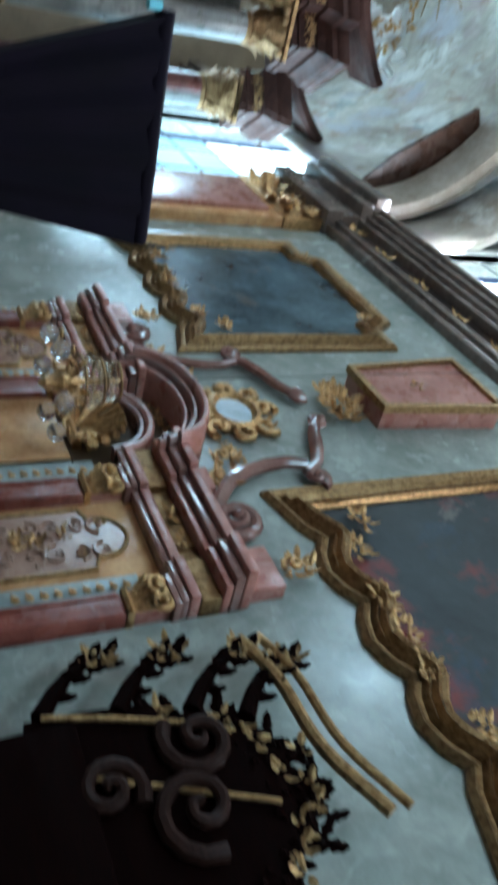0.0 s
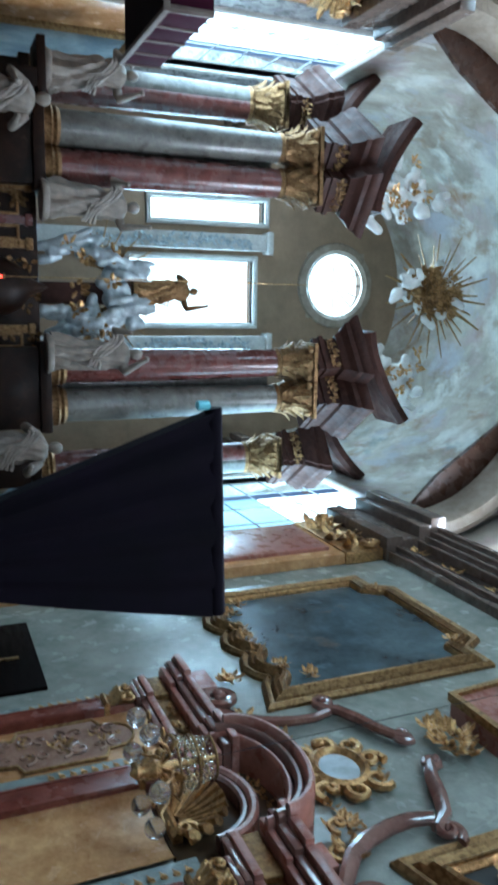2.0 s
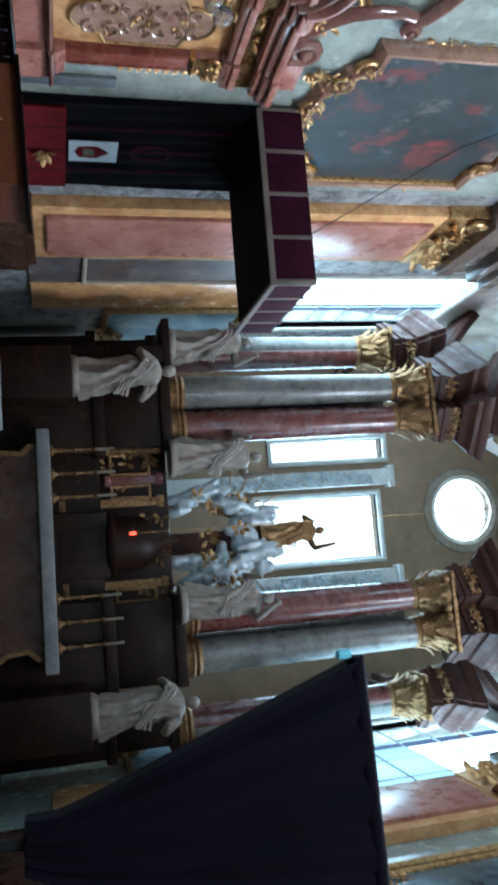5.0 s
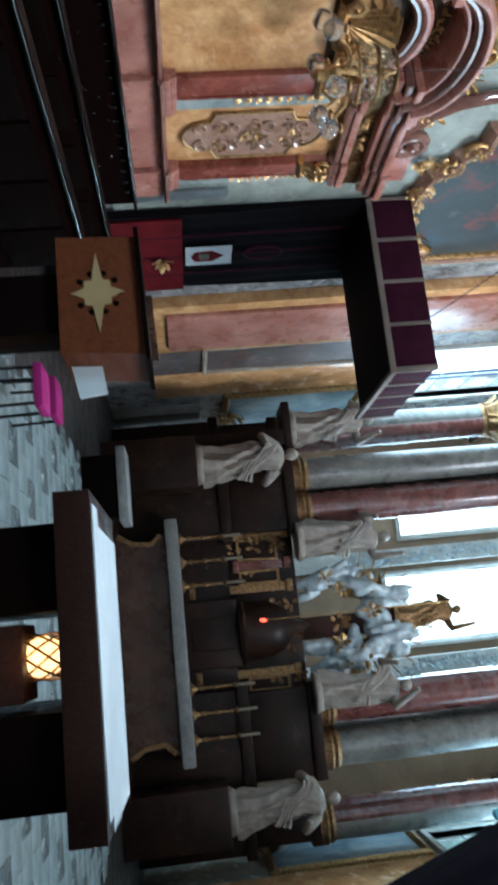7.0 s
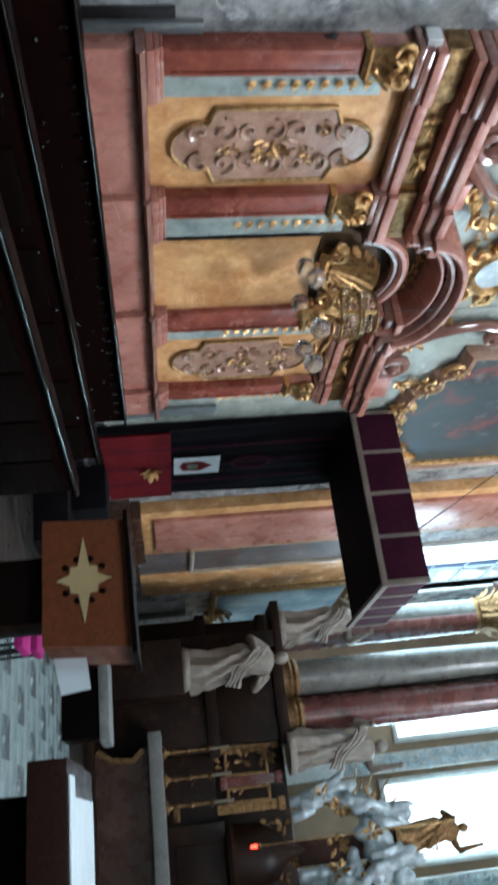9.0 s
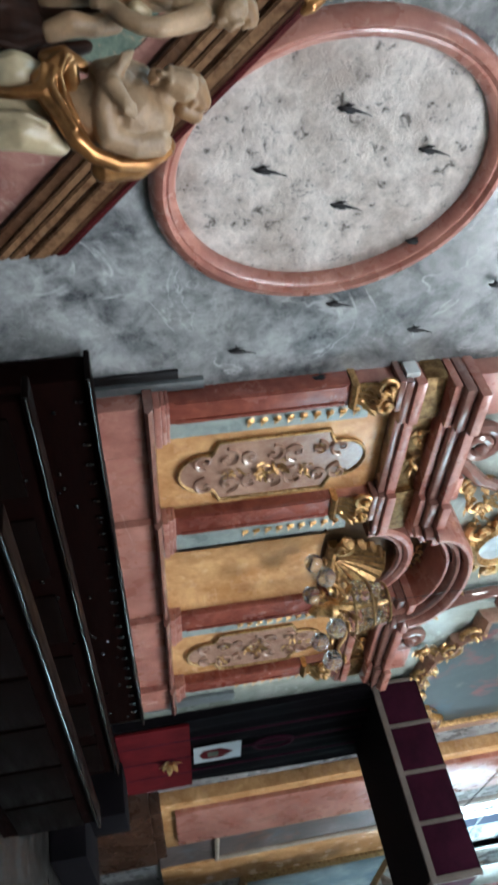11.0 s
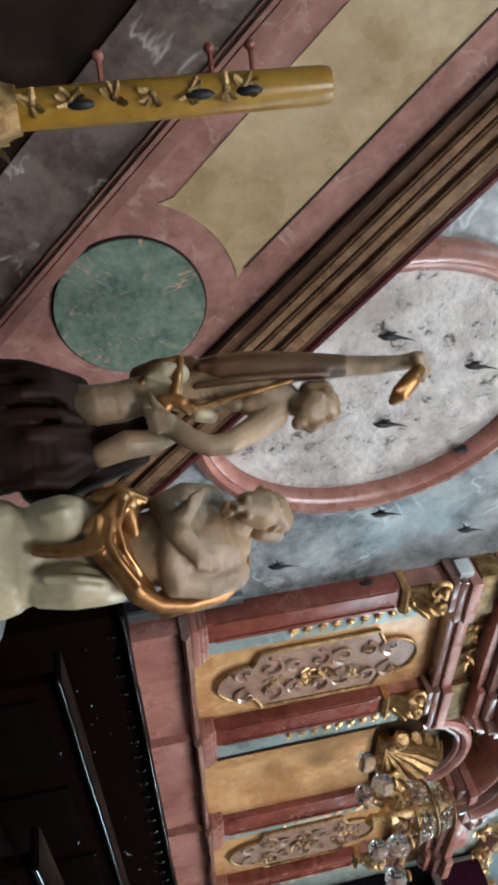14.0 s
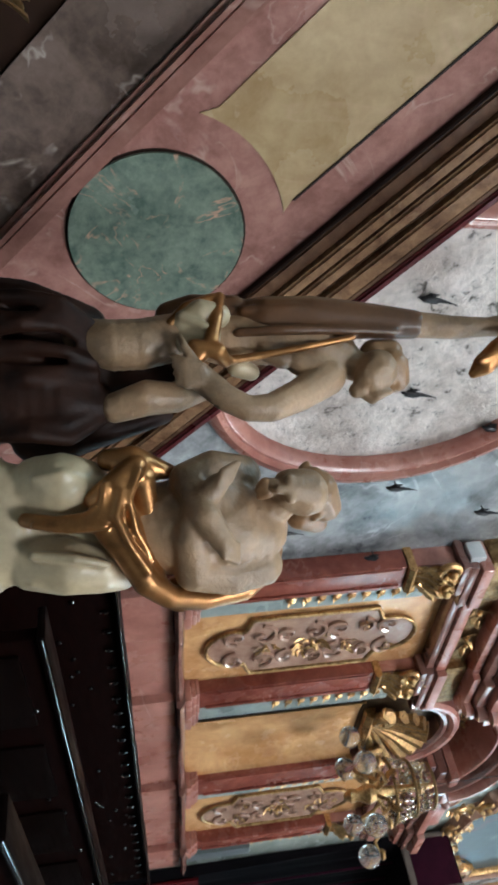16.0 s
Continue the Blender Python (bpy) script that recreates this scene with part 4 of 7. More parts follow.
# ---------------------------------------------------------------- giant pilasters and apse flanks


def giant_pilaster(fn, u0, u1, side):
    t = thing("giant_pilaster", fn((u0 + u1) / 2, 0, 0), "tall pink and ochre marble pilaster with a gilded capital", "pilaster", "giant pilasters")
    bm = bmesh.new()
    block(bm, (u0 - 0.2, 0, 0), (u1 + 0.2, 1.2, 0.42), fn, 0.02)
    block(bm, (u0 - 0.1, 1.2, 0), (u1 + 0.1, 1.38, 0.36), fn, 0.03)
    part("pedestal", bm, BROWN, t)
    bm = bmesh.new()
    block(bm, (u0, 1.38, 0), (u1, 9.1, 0.22), fn, 0.015)
    part("shaft", bm, OCHRE, t, "ochre marble shaft")
    bm = bmesh.new()
    block(bm, (u0 + 0.3, 1.6, 0.2), (u1 - 0.3, 8.9, 0.3), fn, 0.02)
    part("shaft_panel", bm, PINK, t, "pink marble panel")
    rnd = random.Random(2)
    bm = bmesh.new()
    block(bm, (u0 - 0.05, 9.1, 0), (u1 + 0.05, 9.95, 0.25), fn, 0.02)
    for k in range(3):
        foliage(bm, ((u0 + u1) / 2, 9.35 + 0.2 * k), (u1 - u0) * 0.6, 0.2, fn, 0.25, 10, 0.32, rnd)
    for f in (-1, 1):
        tube(bm, spiral(((u0 + u1) / 2 + f * (u1 - u0) * 0.45, 9.75), 0.22, 1.6, math.pi / 2, fn, 0.3, 0.08, 12, f), 0.07, 7)
    part("capital", bm, GOLD, t, "gilded leafy capital")
    for v0, v1, w in ((9.96, 10.34, 0.5), (10.34, 10.72, 0.42), (10.72, 11.0, 0.66), (11.0, 11.35, 0.8)):
        bm = bmesh.new()
        block(bm, (u0 - 0.15, v0, 0), (u1 + 0.15, v1, w), fn, 0.03)
        part("entablature_block", bm, CORNICE, t)


for fn in (north, south):
    giant_pilaster(fn, 13.2, 15.5, 0)
    # relief wall between pilaster and window, with a painted oratory field below
    o = thing("oratory_panel", fn(16.5, 1.2, 0), "dim painted wall field in a stone frame beside the altar", "wall panel", kind="structure")
    bm = bmesh.new()
    block(bm, (15.7, 1.2, 0), (17.4, 6.6, 0.06), fn)
    part("panel_field", bm, DIMSCENE, o, "dim brown painted field")
    bm = bmesh.new()
    block(bm, (17.42, 1.2, 0), (19.1, 6.75, 0.10), fn, 0.015)
    part("panel_strip", bm, OCHRE, o, "ochre marble strip")
    bm = bmesh.new()
    moulding(bm, [(15.75, 2.3), (17.35, 2.3), (17.35, 6.5), (15.75, 6.5)], [(0.0, 0.05), (0.0, 0.12), (0.05, 0.14), (0.09, 0.1), (0.09, 0.05)], fn, True)
    part("panel_moulding", bm, ARCHSTONE, o)
    # canvas coloured with the sky's pale blue sheen
    p = thing("painting", fn(21.3, 2.9, 0), "painting with a pale blue sky sheen in its colour, in a gilt frame beside the altar", "painting", "wall paintings")
    bm = bmesh.new()
    block(bm, (19.5, 3.0, 0), (23.2, 6.45, 0.06), fn)
    part("canvas", bm, PALEBLUE, p)
    bm = bmesh.new()
    moulding(bm, [(19.5, 3.05), (23.2, 3.05), (23.2, 6.45), (19.5, 6.45)], [(-0.16, 0.0), (-0.16, 0.1), (-0.06, 0.16), (0.02, 0.08), (0.02, 0.0)], fn, True)
    rnd = random.Random(3)
    foliage(bm, (21.3, 3.05), 0.6, 0.3, fn, 0.1, 14, 0.35, rnd)
    part("frame", bm, OLDGOLD, p)
    giant_pilaster(fn, 23.6, 24.4, 0)

# ---------------------------------------------------------------- the high altar


def statue(name, at, height, face, label, material, seed, lift=0.0, group="altar statues"):
    """A draped standing figure, simplified to plain folds, on a small plinth."""
    rnd = random.Random(seed)
    h = height
    bm = bmesh.new()
    c, s = math.cos(face), math.sin(face)

    def P(x, y, z):
        return Vector((at[0] + x * c - y * s, at[1] + x * s + y * c, at[2] + z))
    rings = []
    prof = [(0.0, 0.19, 0.15), (0.08, 0.185, 0.15), (0.25, 0.16, 0.135), (0.42, 0.145, 0.12), (0.52, 0.15, 0.115), (0.62, 0.135, 0.105), (0.72, 0.15, 0.105), (0.79, 0.155, 0.095), (0.83, 0.10, 0.075), (0.855, 0.05, 0.05)]
    ph = rnd.random() * 6
    fine = []
    for (z0, a0, b0), (z1, a1, b1) in zip(prof, prof[1:]):
        fine += [(z0 + (z1 - z0) * k / 3, a0 + (a1 - a0) * k / 3, b0 + (b1 - b0) * k / 3) for k in range(3)]
    for z, rx, ry in fine + [prof[-1]]:
        sway = 0.03 * math.sin(z * 5 + ph)
        ring = []
        for k in range(56):
            a = 2 * math.pi * k / 56
            fold = 1 + (0.15 * math.sin(a * 7 + ph + z * 7 + 1.2 * math.sin(a * 2 + z * 9)) + 0.08 * math.sin(a * 13 + ph * 2 - z * 12)) * (1 if z < 0.6 else 0.45)
            ring.append(P((sway + rx * math.cos(a) * fold) * h, ry * math.sin(a) * fold * h, z * h))
        rings.append(ring)
    quad_shell(bm, rings)
    ball(bm, P(0.03 * math.sin(4 + ph) * h, -0.015 * h, 0.925 * h), (0.055 * h, 0.06 * h, 0.078 * h), 3)
    ball(bm, P(0.03 * math.sin(4 + ph) * h, 0.02 * h, 0.94 * h), (0.066 * h, 0.062 * h, 0.07 * h), 2)
    for f in (-1, 1):
        up = rnd.random() * 0.25 + lift * (f > 0)
        e = P(f * 0.24 * h, -0.06 * h, (0.62 + up * 0.4) * h)
        w = P(f * (0.12 + 0.12 * rnd.random()) * h, -0.17 * h, (0.64 + up) * h)
        tube(bm, [P(f * 0.13 * h, 0, 0.77 * h), (P(f * 0.13 * h, 0, 0.77 * h) + e) / 2, e, (e + w) / 2, w], [0.05 * h, 0.052 * h, 0.046 * h, 0.034 * h, 0.02 * h], 9)
        ball(bm, w, 0.03 * h, 2)
    # a mantle that hangs over one arm
    pts = [P((-0.18 + 0.36 * k / 8) * h, -0.11 * h, (0.72 - 0.34 * k / 8 + 0.03 * math.sin(k)) * h) for k in range(9)]
    for q in range(4):
        tube(bm, [p + Vector((0.01 * q * h, 0, (q - 1.5) * 0.035 * h + 0.012 * h * math.sin(k * 1.3 + q))) for k, p in enumerate(pts)], [0.02 * h + 0.007 * h * math.sin(k * 2 + q * 1.7) for k in range(9)], 7, 0.7)
    turned(bm, [(0.21 * h, -0.06 * h), (0.22 * h, -0.04 * h), (0.2 * h, 0.0), (0.19 * h, 0.012 * h)], at, 20)
    ob = part(name, bm, material, angle=60)
    return tagged(ob, label, "statue", group)


def columns(x0, x1, y, m=0.2):
    t = thing("altar_columns", ((x0 + x1) / 2, y, 0), "clustered grey and red marble altar columns, darkened as if backlit, with gilded capitals", "column", "altar columns")
    sgn = 1 if x0 > 0 else -1
    bm = bmesh.new()
    block(bm, (x0 - m, y - 0.5, 0), (x1 + m, y + 1.2, 2.4), bevel=0.03)
    block(bm, (x0 - m - 0.1, y - 0.6, 2.4), (x1 + m + 0.1, y + 1.3, 2.65), bevel=0.05)
    block(bm, (x0 - m + 0.1, y - 0.4, 2.65), (x1 + m - 0.1, y + 1.2, 3.9), bevel=0.03)
    block(bm, (x0 - m, y - 0.5, 3.9), (x1 + m, y + 1.3, 4.15), bevel=0.05)
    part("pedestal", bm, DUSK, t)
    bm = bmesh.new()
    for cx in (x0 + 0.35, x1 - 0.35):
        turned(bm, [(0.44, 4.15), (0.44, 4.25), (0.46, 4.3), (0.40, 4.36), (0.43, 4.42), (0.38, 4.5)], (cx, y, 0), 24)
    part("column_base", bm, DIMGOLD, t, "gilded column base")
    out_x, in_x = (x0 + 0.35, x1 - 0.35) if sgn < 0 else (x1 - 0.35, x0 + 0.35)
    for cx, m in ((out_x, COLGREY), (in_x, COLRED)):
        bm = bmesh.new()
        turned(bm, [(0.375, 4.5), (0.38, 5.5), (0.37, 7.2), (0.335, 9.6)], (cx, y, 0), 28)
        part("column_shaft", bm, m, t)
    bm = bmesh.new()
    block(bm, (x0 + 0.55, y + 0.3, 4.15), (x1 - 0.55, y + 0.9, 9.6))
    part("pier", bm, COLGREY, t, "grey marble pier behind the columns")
    rnd = random.Random(21)
    for cx in (x0 + 0.35, x1 - 0.35):
        bm = bmesh.new()
        turned(bm, [(0.34, 9.6), (0.37, 9.68), (0.32, 9.75), (0.36, 10.2), (0.46, 10.5)], (cx, y, 0), 20)
        for row in range(2):
            for k in range(9):
                a = 2 * math.pi * (k + row * 0.5) / 9
                d = Vector((math.cos(a), math.sin(a), 0))
                leaf(bm, Vector((cx, y, 9.75 + row * 0.3)) + d * 0.34, (0, 0, 1), d, 0.42, 0.13, 0.55)
        for k in range(4):
            a = math.pi / 4 + math.pi / 2 * k
            ball(bm, (cx + 0.48 * math.cos(a), y + 0.48 * math.sin(a), 10.45), 0.12, 2)
        block(bm, (cx - 0.5, y - 0.5, 10.52), (cx + 0.5, y + 0.5, 10.62), bevel=0.02)
        for k in range(26):
            a = rnd.random() * 6.28
            d = Vector((math.cos(a), math.sin(a), 0))
            leaf(bm, Vector((cx, y, rnd.uniform(9.75, 10.3))) + d * rnd.uniform(0.34, 0.42), (rnd.uniform(-0.4, 0.4), rnd.uniform(-0.4, 0.4), 1), d, 0.2, 0.06, 0.6)
        tagged(part("capital", bm, DIMGOLD, t, "gilded leafy capital, darkened as if backlit"), kind="stuff")
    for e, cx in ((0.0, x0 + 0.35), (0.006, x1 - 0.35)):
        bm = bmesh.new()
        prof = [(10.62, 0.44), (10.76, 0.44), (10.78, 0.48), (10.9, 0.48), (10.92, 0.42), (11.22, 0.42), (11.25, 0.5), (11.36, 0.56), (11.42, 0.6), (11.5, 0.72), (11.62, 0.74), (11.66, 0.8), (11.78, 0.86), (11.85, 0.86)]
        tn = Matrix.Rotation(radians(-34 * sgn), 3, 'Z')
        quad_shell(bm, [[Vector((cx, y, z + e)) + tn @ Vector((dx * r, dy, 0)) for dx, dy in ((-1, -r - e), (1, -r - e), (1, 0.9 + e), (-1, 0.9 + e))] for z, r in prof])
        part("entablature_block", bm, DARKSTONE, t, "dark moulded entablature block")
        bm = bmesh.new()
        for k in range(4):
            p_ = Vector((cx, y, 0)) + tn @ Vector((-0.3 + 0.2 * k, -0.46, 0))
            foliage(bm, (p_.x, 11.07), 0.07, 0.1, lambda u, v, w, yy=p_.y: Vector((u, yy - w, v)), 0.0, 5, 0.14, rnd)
        tagged(part("frieze_leaf", bm, DIMGOLD, t, "gilded frieze leaves, darkened as if backlit"), kind="stuff")
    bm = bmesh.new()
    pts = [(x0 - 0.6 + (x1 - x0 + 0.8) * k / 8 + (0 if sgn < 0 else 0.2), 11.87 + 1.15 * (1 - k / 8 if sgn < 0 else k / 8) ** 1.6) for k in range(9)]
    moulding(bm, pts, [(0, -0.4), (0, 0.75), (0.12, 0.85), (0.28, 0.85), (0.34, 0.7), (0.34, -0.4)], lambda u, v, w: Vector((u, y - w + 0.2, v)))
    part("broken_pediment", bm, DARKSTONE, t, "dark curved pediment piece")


AY = 18.0
columns(-3.35, -1.85, AY)
columns(1.72, 3.3, AY)
columns(-4.85, -3.98, AY + 2.0, 0.0)
columns(4.4, 5.25, AY + 2.0, 0.0)

altar = thing("high_altar", (0.35, 17.6, 0), "dark marble high altar with a broad stone-edged mensa", "altar")
bm = bmesh.new()
block(bm, (-2.6, 16.4, 0), (3.3, 19.2, 0.18), bevel=0.02)
part("step", bm, DUSK, altar)
bm = bmesh.new()
pts = [(-2.0, 0.18), (2.75, 0.18), (2.55, 0.5), (2.5, 0.9), (2.72, 1.1), (2.8, 1.2), (-2.05, 1.2), (-1.95, 1.1), (-1.75, 0.9), (-1.8, 0.5)]
slab(bm, pts, 0, 1.1, lambda u, v, w: Vector((0.37 + (u - 0.37) * 0.92, 16.7 + w, v)))
part("altar_front", bm, BROWN, altar, "brown marble front with scrolled sides")
for run in ([(-1.95, 1.1), (-1.75, 0.9), (-1.8, 0.5), (-2.0, 0.22)], [(2.72, 1.1), (2.5, 0.9), (2.55, 0.5), (2.75, 0.22)]):
    bm = bmesh.new()
    moulding(bm, run, [(-0.05, -0.01), (-0.05, 0.05), (0.05, 0.05), (0.05, -0.01)], lambda u, v, w: Vector((0.37 + (u - 0.37) * 0.92, 16.7 - w, v)))
    part("scroll_edge", bm, DIMGOLD, altar)
bm = bmesh.new()
block(bm, (-2.06, 16.5, 1.2), (2.8, 17.9, 1.46), bevel=0.04)
part("mensa", bm, MENSA, altar, "grey stone slab")
# the predella's shade is carried by its near-black marble
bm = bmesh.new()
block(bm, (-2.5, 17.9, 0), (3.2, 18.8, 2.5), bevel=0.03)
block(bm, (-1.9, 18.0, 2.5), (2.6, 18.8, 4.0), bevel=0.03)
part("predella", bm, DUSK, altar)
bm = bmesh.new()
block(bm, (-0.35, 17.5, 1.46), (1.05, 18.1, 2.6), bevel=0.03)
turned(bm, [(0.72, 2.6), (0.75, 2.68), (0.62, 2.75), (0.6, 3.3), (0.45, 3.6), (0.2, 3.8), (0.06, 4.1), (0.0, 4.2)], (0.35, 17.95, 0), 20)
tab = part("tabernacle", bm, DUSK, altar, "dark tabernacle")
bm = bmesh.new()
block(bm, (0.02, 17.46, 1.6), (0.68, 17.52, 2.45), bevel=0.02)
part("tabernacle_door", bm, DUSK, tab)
for x, z0, z1, m in ((-2.35, 0.3, 2.4, COLRED), (-1.75, 2.6, 3.9, DIMGOLD), (-1.05, 2.6, 3.9, COLRED), (-0.55, 1.6, 3.9, DIMGOLD), (1.25, 1.6, 3.9, DIMGOLD), (1.75, 2.6, 3.9, COLRED), (2.45, 2.6, 3.9, DIMGOLD), (3.05, 0.3, 2.4, COLRED)):
    bm = bmesh.new()
    yf = 17.9 if z0 < 1 else 18.0
    block(bm, (x - 0.09, yf - 0.07, z0), (x + 0.09, yf, z1), bevel=0.012)
    block(bm, (x - 0.13, yf - 0.11, z1 - 0.16), (x + 0.13, yf, z1), bevel=0.03)
    block(bm, (x - 0.13, yf - 0.11, z0), (x + 0.13, yf, z0 + 0.14), bevel=0.03)
    part("altar_strip", bm, m, altar)
for x0, x1 in ((-1.62, -1.18), (-0.92, -0.66), (1.36, 1.62), (1.88, 2.32)):
    bm = bmesh.new()
    moulding(bm, [(x0, 2.75), (x1, 2.75), (x1, 3.6), (x0, 3.6)], [(-0.03, 0.0), (-0.03, 0.03), (0.0, 0.045), (0.03, 0.03), (0.03, 0.0)], lambda u, v, w: Vector((u, 17.99 - w, v)), True)
    part("gilt_panel_frame", bm, DIMGOLD, altar)
rnd = random.Random(31)
bm = bmesh.new()
for k in range(40):
    foliage(bm, (rnd.uniform(-1.8, 2.5), rnd.uniform(1.8, 4.0)), 0.12, 0.12, lambda u, v, w: Vector((u, 17.98 - w, v)), 0.0, 4, 0.16, rnd)
tagged(part("altar_ornament", bm, DIMGOLD, altar, "dim gilded carving"), kind="stuff")


WAXDIM = plain("dull_wax", (0.20, 0.17, 0.12), 0.5, 0, 0.3, 8)


def candlestick(x, y, z, h):
    t = thing("altar_candlestick", (x, y, z), "tall brass altar candlestick with a white candle", "candlestick", "altar candlesticks")
    bm = bmesh.new()
    turned(bm, [(0.13, 0), (0.13, 0.04), (0.06, 0.09), (0.03, 0.16), (0.055, 0.24), (0.03, 0.32), (0.028, h * 0.5), (0.05, h * 0.55), (0.026, h * 0.6), (0.03, h * 0.92), (0.075, h * 0.97), (0.08, h)], (x, y, z), 14)
    part("stem", bm, DIMGOLD, t)
    bm = bmesh.new()
    turned(bm, [(0.032, h), (0.032, h + 0.38), (0.01, h + 0.4)], (x, y, z), 10)
    part("candle", bm, WAXDIM, t)


for x in (-1.7, -1.2, -0.7, 1.4, 1.9, 2.4):
    candlestick(x, 17.3, 1.46, 0.95)

lamp = thing("sanctuary_lamp", (0.16, 17.2, 3.1), "small red glowing sanctuary lamp on a chain", "lamp")
bm = bmesh.new()
turned(bm, [(0.012, -0.07), (0.028, -0.045), (0.034, 0.0), (0.032, 0.045), (0.022, 0.065)], (0.16, 17.2, 3.1), 14)
part("glass_cup", bm, glowing("red_lamp_glow", (1.0, 0.06, 0.03), 6.0), lamp)
bm = bmesh.new()
turned(bm, [(0.05, -0.05), (0.06, -0.04), (0.05, -0.02)], (0.16, 17.2, 3.24), 14)
tube(bm, [(0.16, 17.2, 3.21), (0.16, 17.2, 7.0), (0.16, 18.0, 10.6)], 0.012, 5)
part("chain", bm, OLDGOLD, lamp)

# gloria of silvered clouds and figures above the tabernacle, before the bright window
rnd = random.Random(8)
cl = thing("cloud_gloria", (0.35, 18.6, 4.0), "silvered clouds and gilded rays above the tabernacle", "altar ornament")
limbs_ = []
for k in range(64):
    f = -1 if k % 2 else 1
    q = (k // 2) / 31
    x = 0.3 + f * (0.5 + 0.55 * rnd.random() + 0.2 * math.sin(q * 5)) * (1 - 0.35 * q)
    z, y = 4.05 + 2.25 * q, 18.45 + rnd.uniform(-0.18, 0.12)
    lean = rnd.uniform(-0.2, 0.2)
    limbs_.append([((x, y, z), rnd.uniform(0.06, 0.15)), ((x + lean * 0.6, y - 0.06, z + rnd.uniform(0.12, 0.3)), rnd.uniform(0.07, 0.13)), ((x + lean * 1.4, y, z + rnd.uniform(0.3, 0.55)), rnd.uniform(0.03, 0.07))])
for k in range(26):
    x, z = 0.3 + rnd.uniform(-0.9, 0.9), 5.3 + rnd.uniform(-0.1, 1.0)
    limbs_.append([((x, 18.62, z), rnd.uniform(0.1, 0.2)), ((x + rnd.uniform(-0.3, 0.3), 18.6, z + rnd.uniform(-0.1, 0.2)), rnd.uniform(0.08, 0.16))])
bm = bmesh.new()
bm.from_mesh(fused(limbs_, 0.026, 4))
part("clouds", bm, SILVER, cl, "silvered cloud carving")
for k in range(26):
    a = math.pi * (k / 25)
    L = 1.3 + 0.4 * (k % 2)
    bm = bmesh.new()
    tube(bm, [(0.35 + 0.5 * math.cos(a), 18.75, 5.3 + 0.5 * math.sin(a)), (0.35 + L * math.cos(a), 18.8, 5.3 + L * math.sin(a))], [0.04, 0.012], 5)
    part("ray", bm, OLDGOLD, cl)
bm = bmesh.new()
for k in range(9):
    foliage(bm, (0.35 + rnd.uniform(-1.2, 1.2), 4.3 + rnd.random() * 1.6), 0.16, 0.16, lambda u, v, w: Vector((u, 18.25 - w, v)), 0.0, 6, 0.2, rnd)
tagged(part("gilt_sprig", bm, OLDGOLD, cl, "gilded sprigs"), kind="stuff")
bm = bmesh.new()
for sx_ in (-1.35, 1.95):
    for k in range(26):
        foliage(bm, (sx_ + rnd.uniform(-0.12, 0.12), 6.6 + k * 0.2), 0.1, 0.1, lambda u, v, w: Vector((u, 24.6 - w, v)), 0.0, 4, 0.17, rnd)
tagged(part("side_garland", bm, SILVER, cl, "silvered leaf garlands beside the window"), kind="stuff")
for sx_ in (-1.35, 1.95):
    wp = thing("window_pilaster", (sx_, 24.8, 6.2), "white stone pilaster beside the apse window", "pilaster", "window pilasters")
    bm = bmesh.new()
    block(bm, (sx_ - 0.26, 24.64, 0.0), (sx_ + 0.26, 25.02, 12.3), bevel=0.03)
    part("shaft", bm, STONE, wp)
    bm = bmesh.new()
    block(bm, (sx_ - 0.36, 24.5, 12.3), (sx_ + 0.36, 25.02, 12.5), bevel=0.04)
    part("cap", bm, STONE, wp)

jamb = bmesh.new()
block(jamb, (20.1, 0.0, 0), (20.9, 2.25, 0.25), north, 0.03)
tagged(part("wall_pedestal", jamb, MENSA), "pale grey stone pedestal against the sanctuary wall", "pedestal", kind="structure")
# silhouette tone against the window comes from the darkened gilding
statue("statue", (0.4, 18.9, 6.35), 1.6, 0, "gilded standing figure, darkened to a silhouette before the bright window", DIMGOLD, 3, 0.3)
statue("statue", (-3.25, 17.0, 2.1), 2.1, 0.3, "pale carved figure in heavy folds on the altar plinth", CARVED, 4)
statue("statue", (-1.45, 17.6, 4.15), 2.0, 0.2, "pale carved figure turned to the altar", CARVED, 5, 0.2)
statue("statue", (1.75, 17.5, 4.15), 2.0, -0.3, "pale carved figure with a raised arm", CARVED, 6, 0.3)
statue("statue", (3.75, 17.0, 2.15), 2.1, -0.3, "pale carved figure in heavy folds on the altar plinth", CARVED, 7)
statue("statue", (-4.1, 17.8, 4.3), 1.9, 0.3, "pale carved figure above the side cornice", CARVED, 8, 0.2)
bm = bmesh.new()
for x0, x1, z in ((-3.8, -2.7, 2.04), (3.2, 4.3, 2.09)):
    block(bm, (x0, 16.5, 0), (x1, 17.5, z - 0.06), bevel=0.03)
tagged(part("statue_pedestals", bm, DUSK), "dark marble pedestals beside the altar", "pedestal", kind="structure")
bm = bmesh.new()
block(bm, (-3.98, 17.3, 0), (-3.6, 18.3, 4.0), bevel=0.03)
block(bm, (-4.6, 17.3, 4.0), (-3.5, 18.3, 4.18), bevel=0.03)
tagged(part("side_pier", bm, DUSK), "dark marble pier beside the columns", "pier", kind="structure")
bm = bmesh.new()
block(bm, (0.2, 18.65, 4.0), (0.7, 19.15, 6.24), bevel=0.05)
tagged(part("statue_post", bm, DARKSTONE), "dark stone post that carries the middle figure", "pedestal")

# gilded sunburst with clouds under the dome
sb = thing("sunburst", (0.3, 20.3, 16.0), "gilded sunburst with small clouds under the apse vault", "vault ornament")
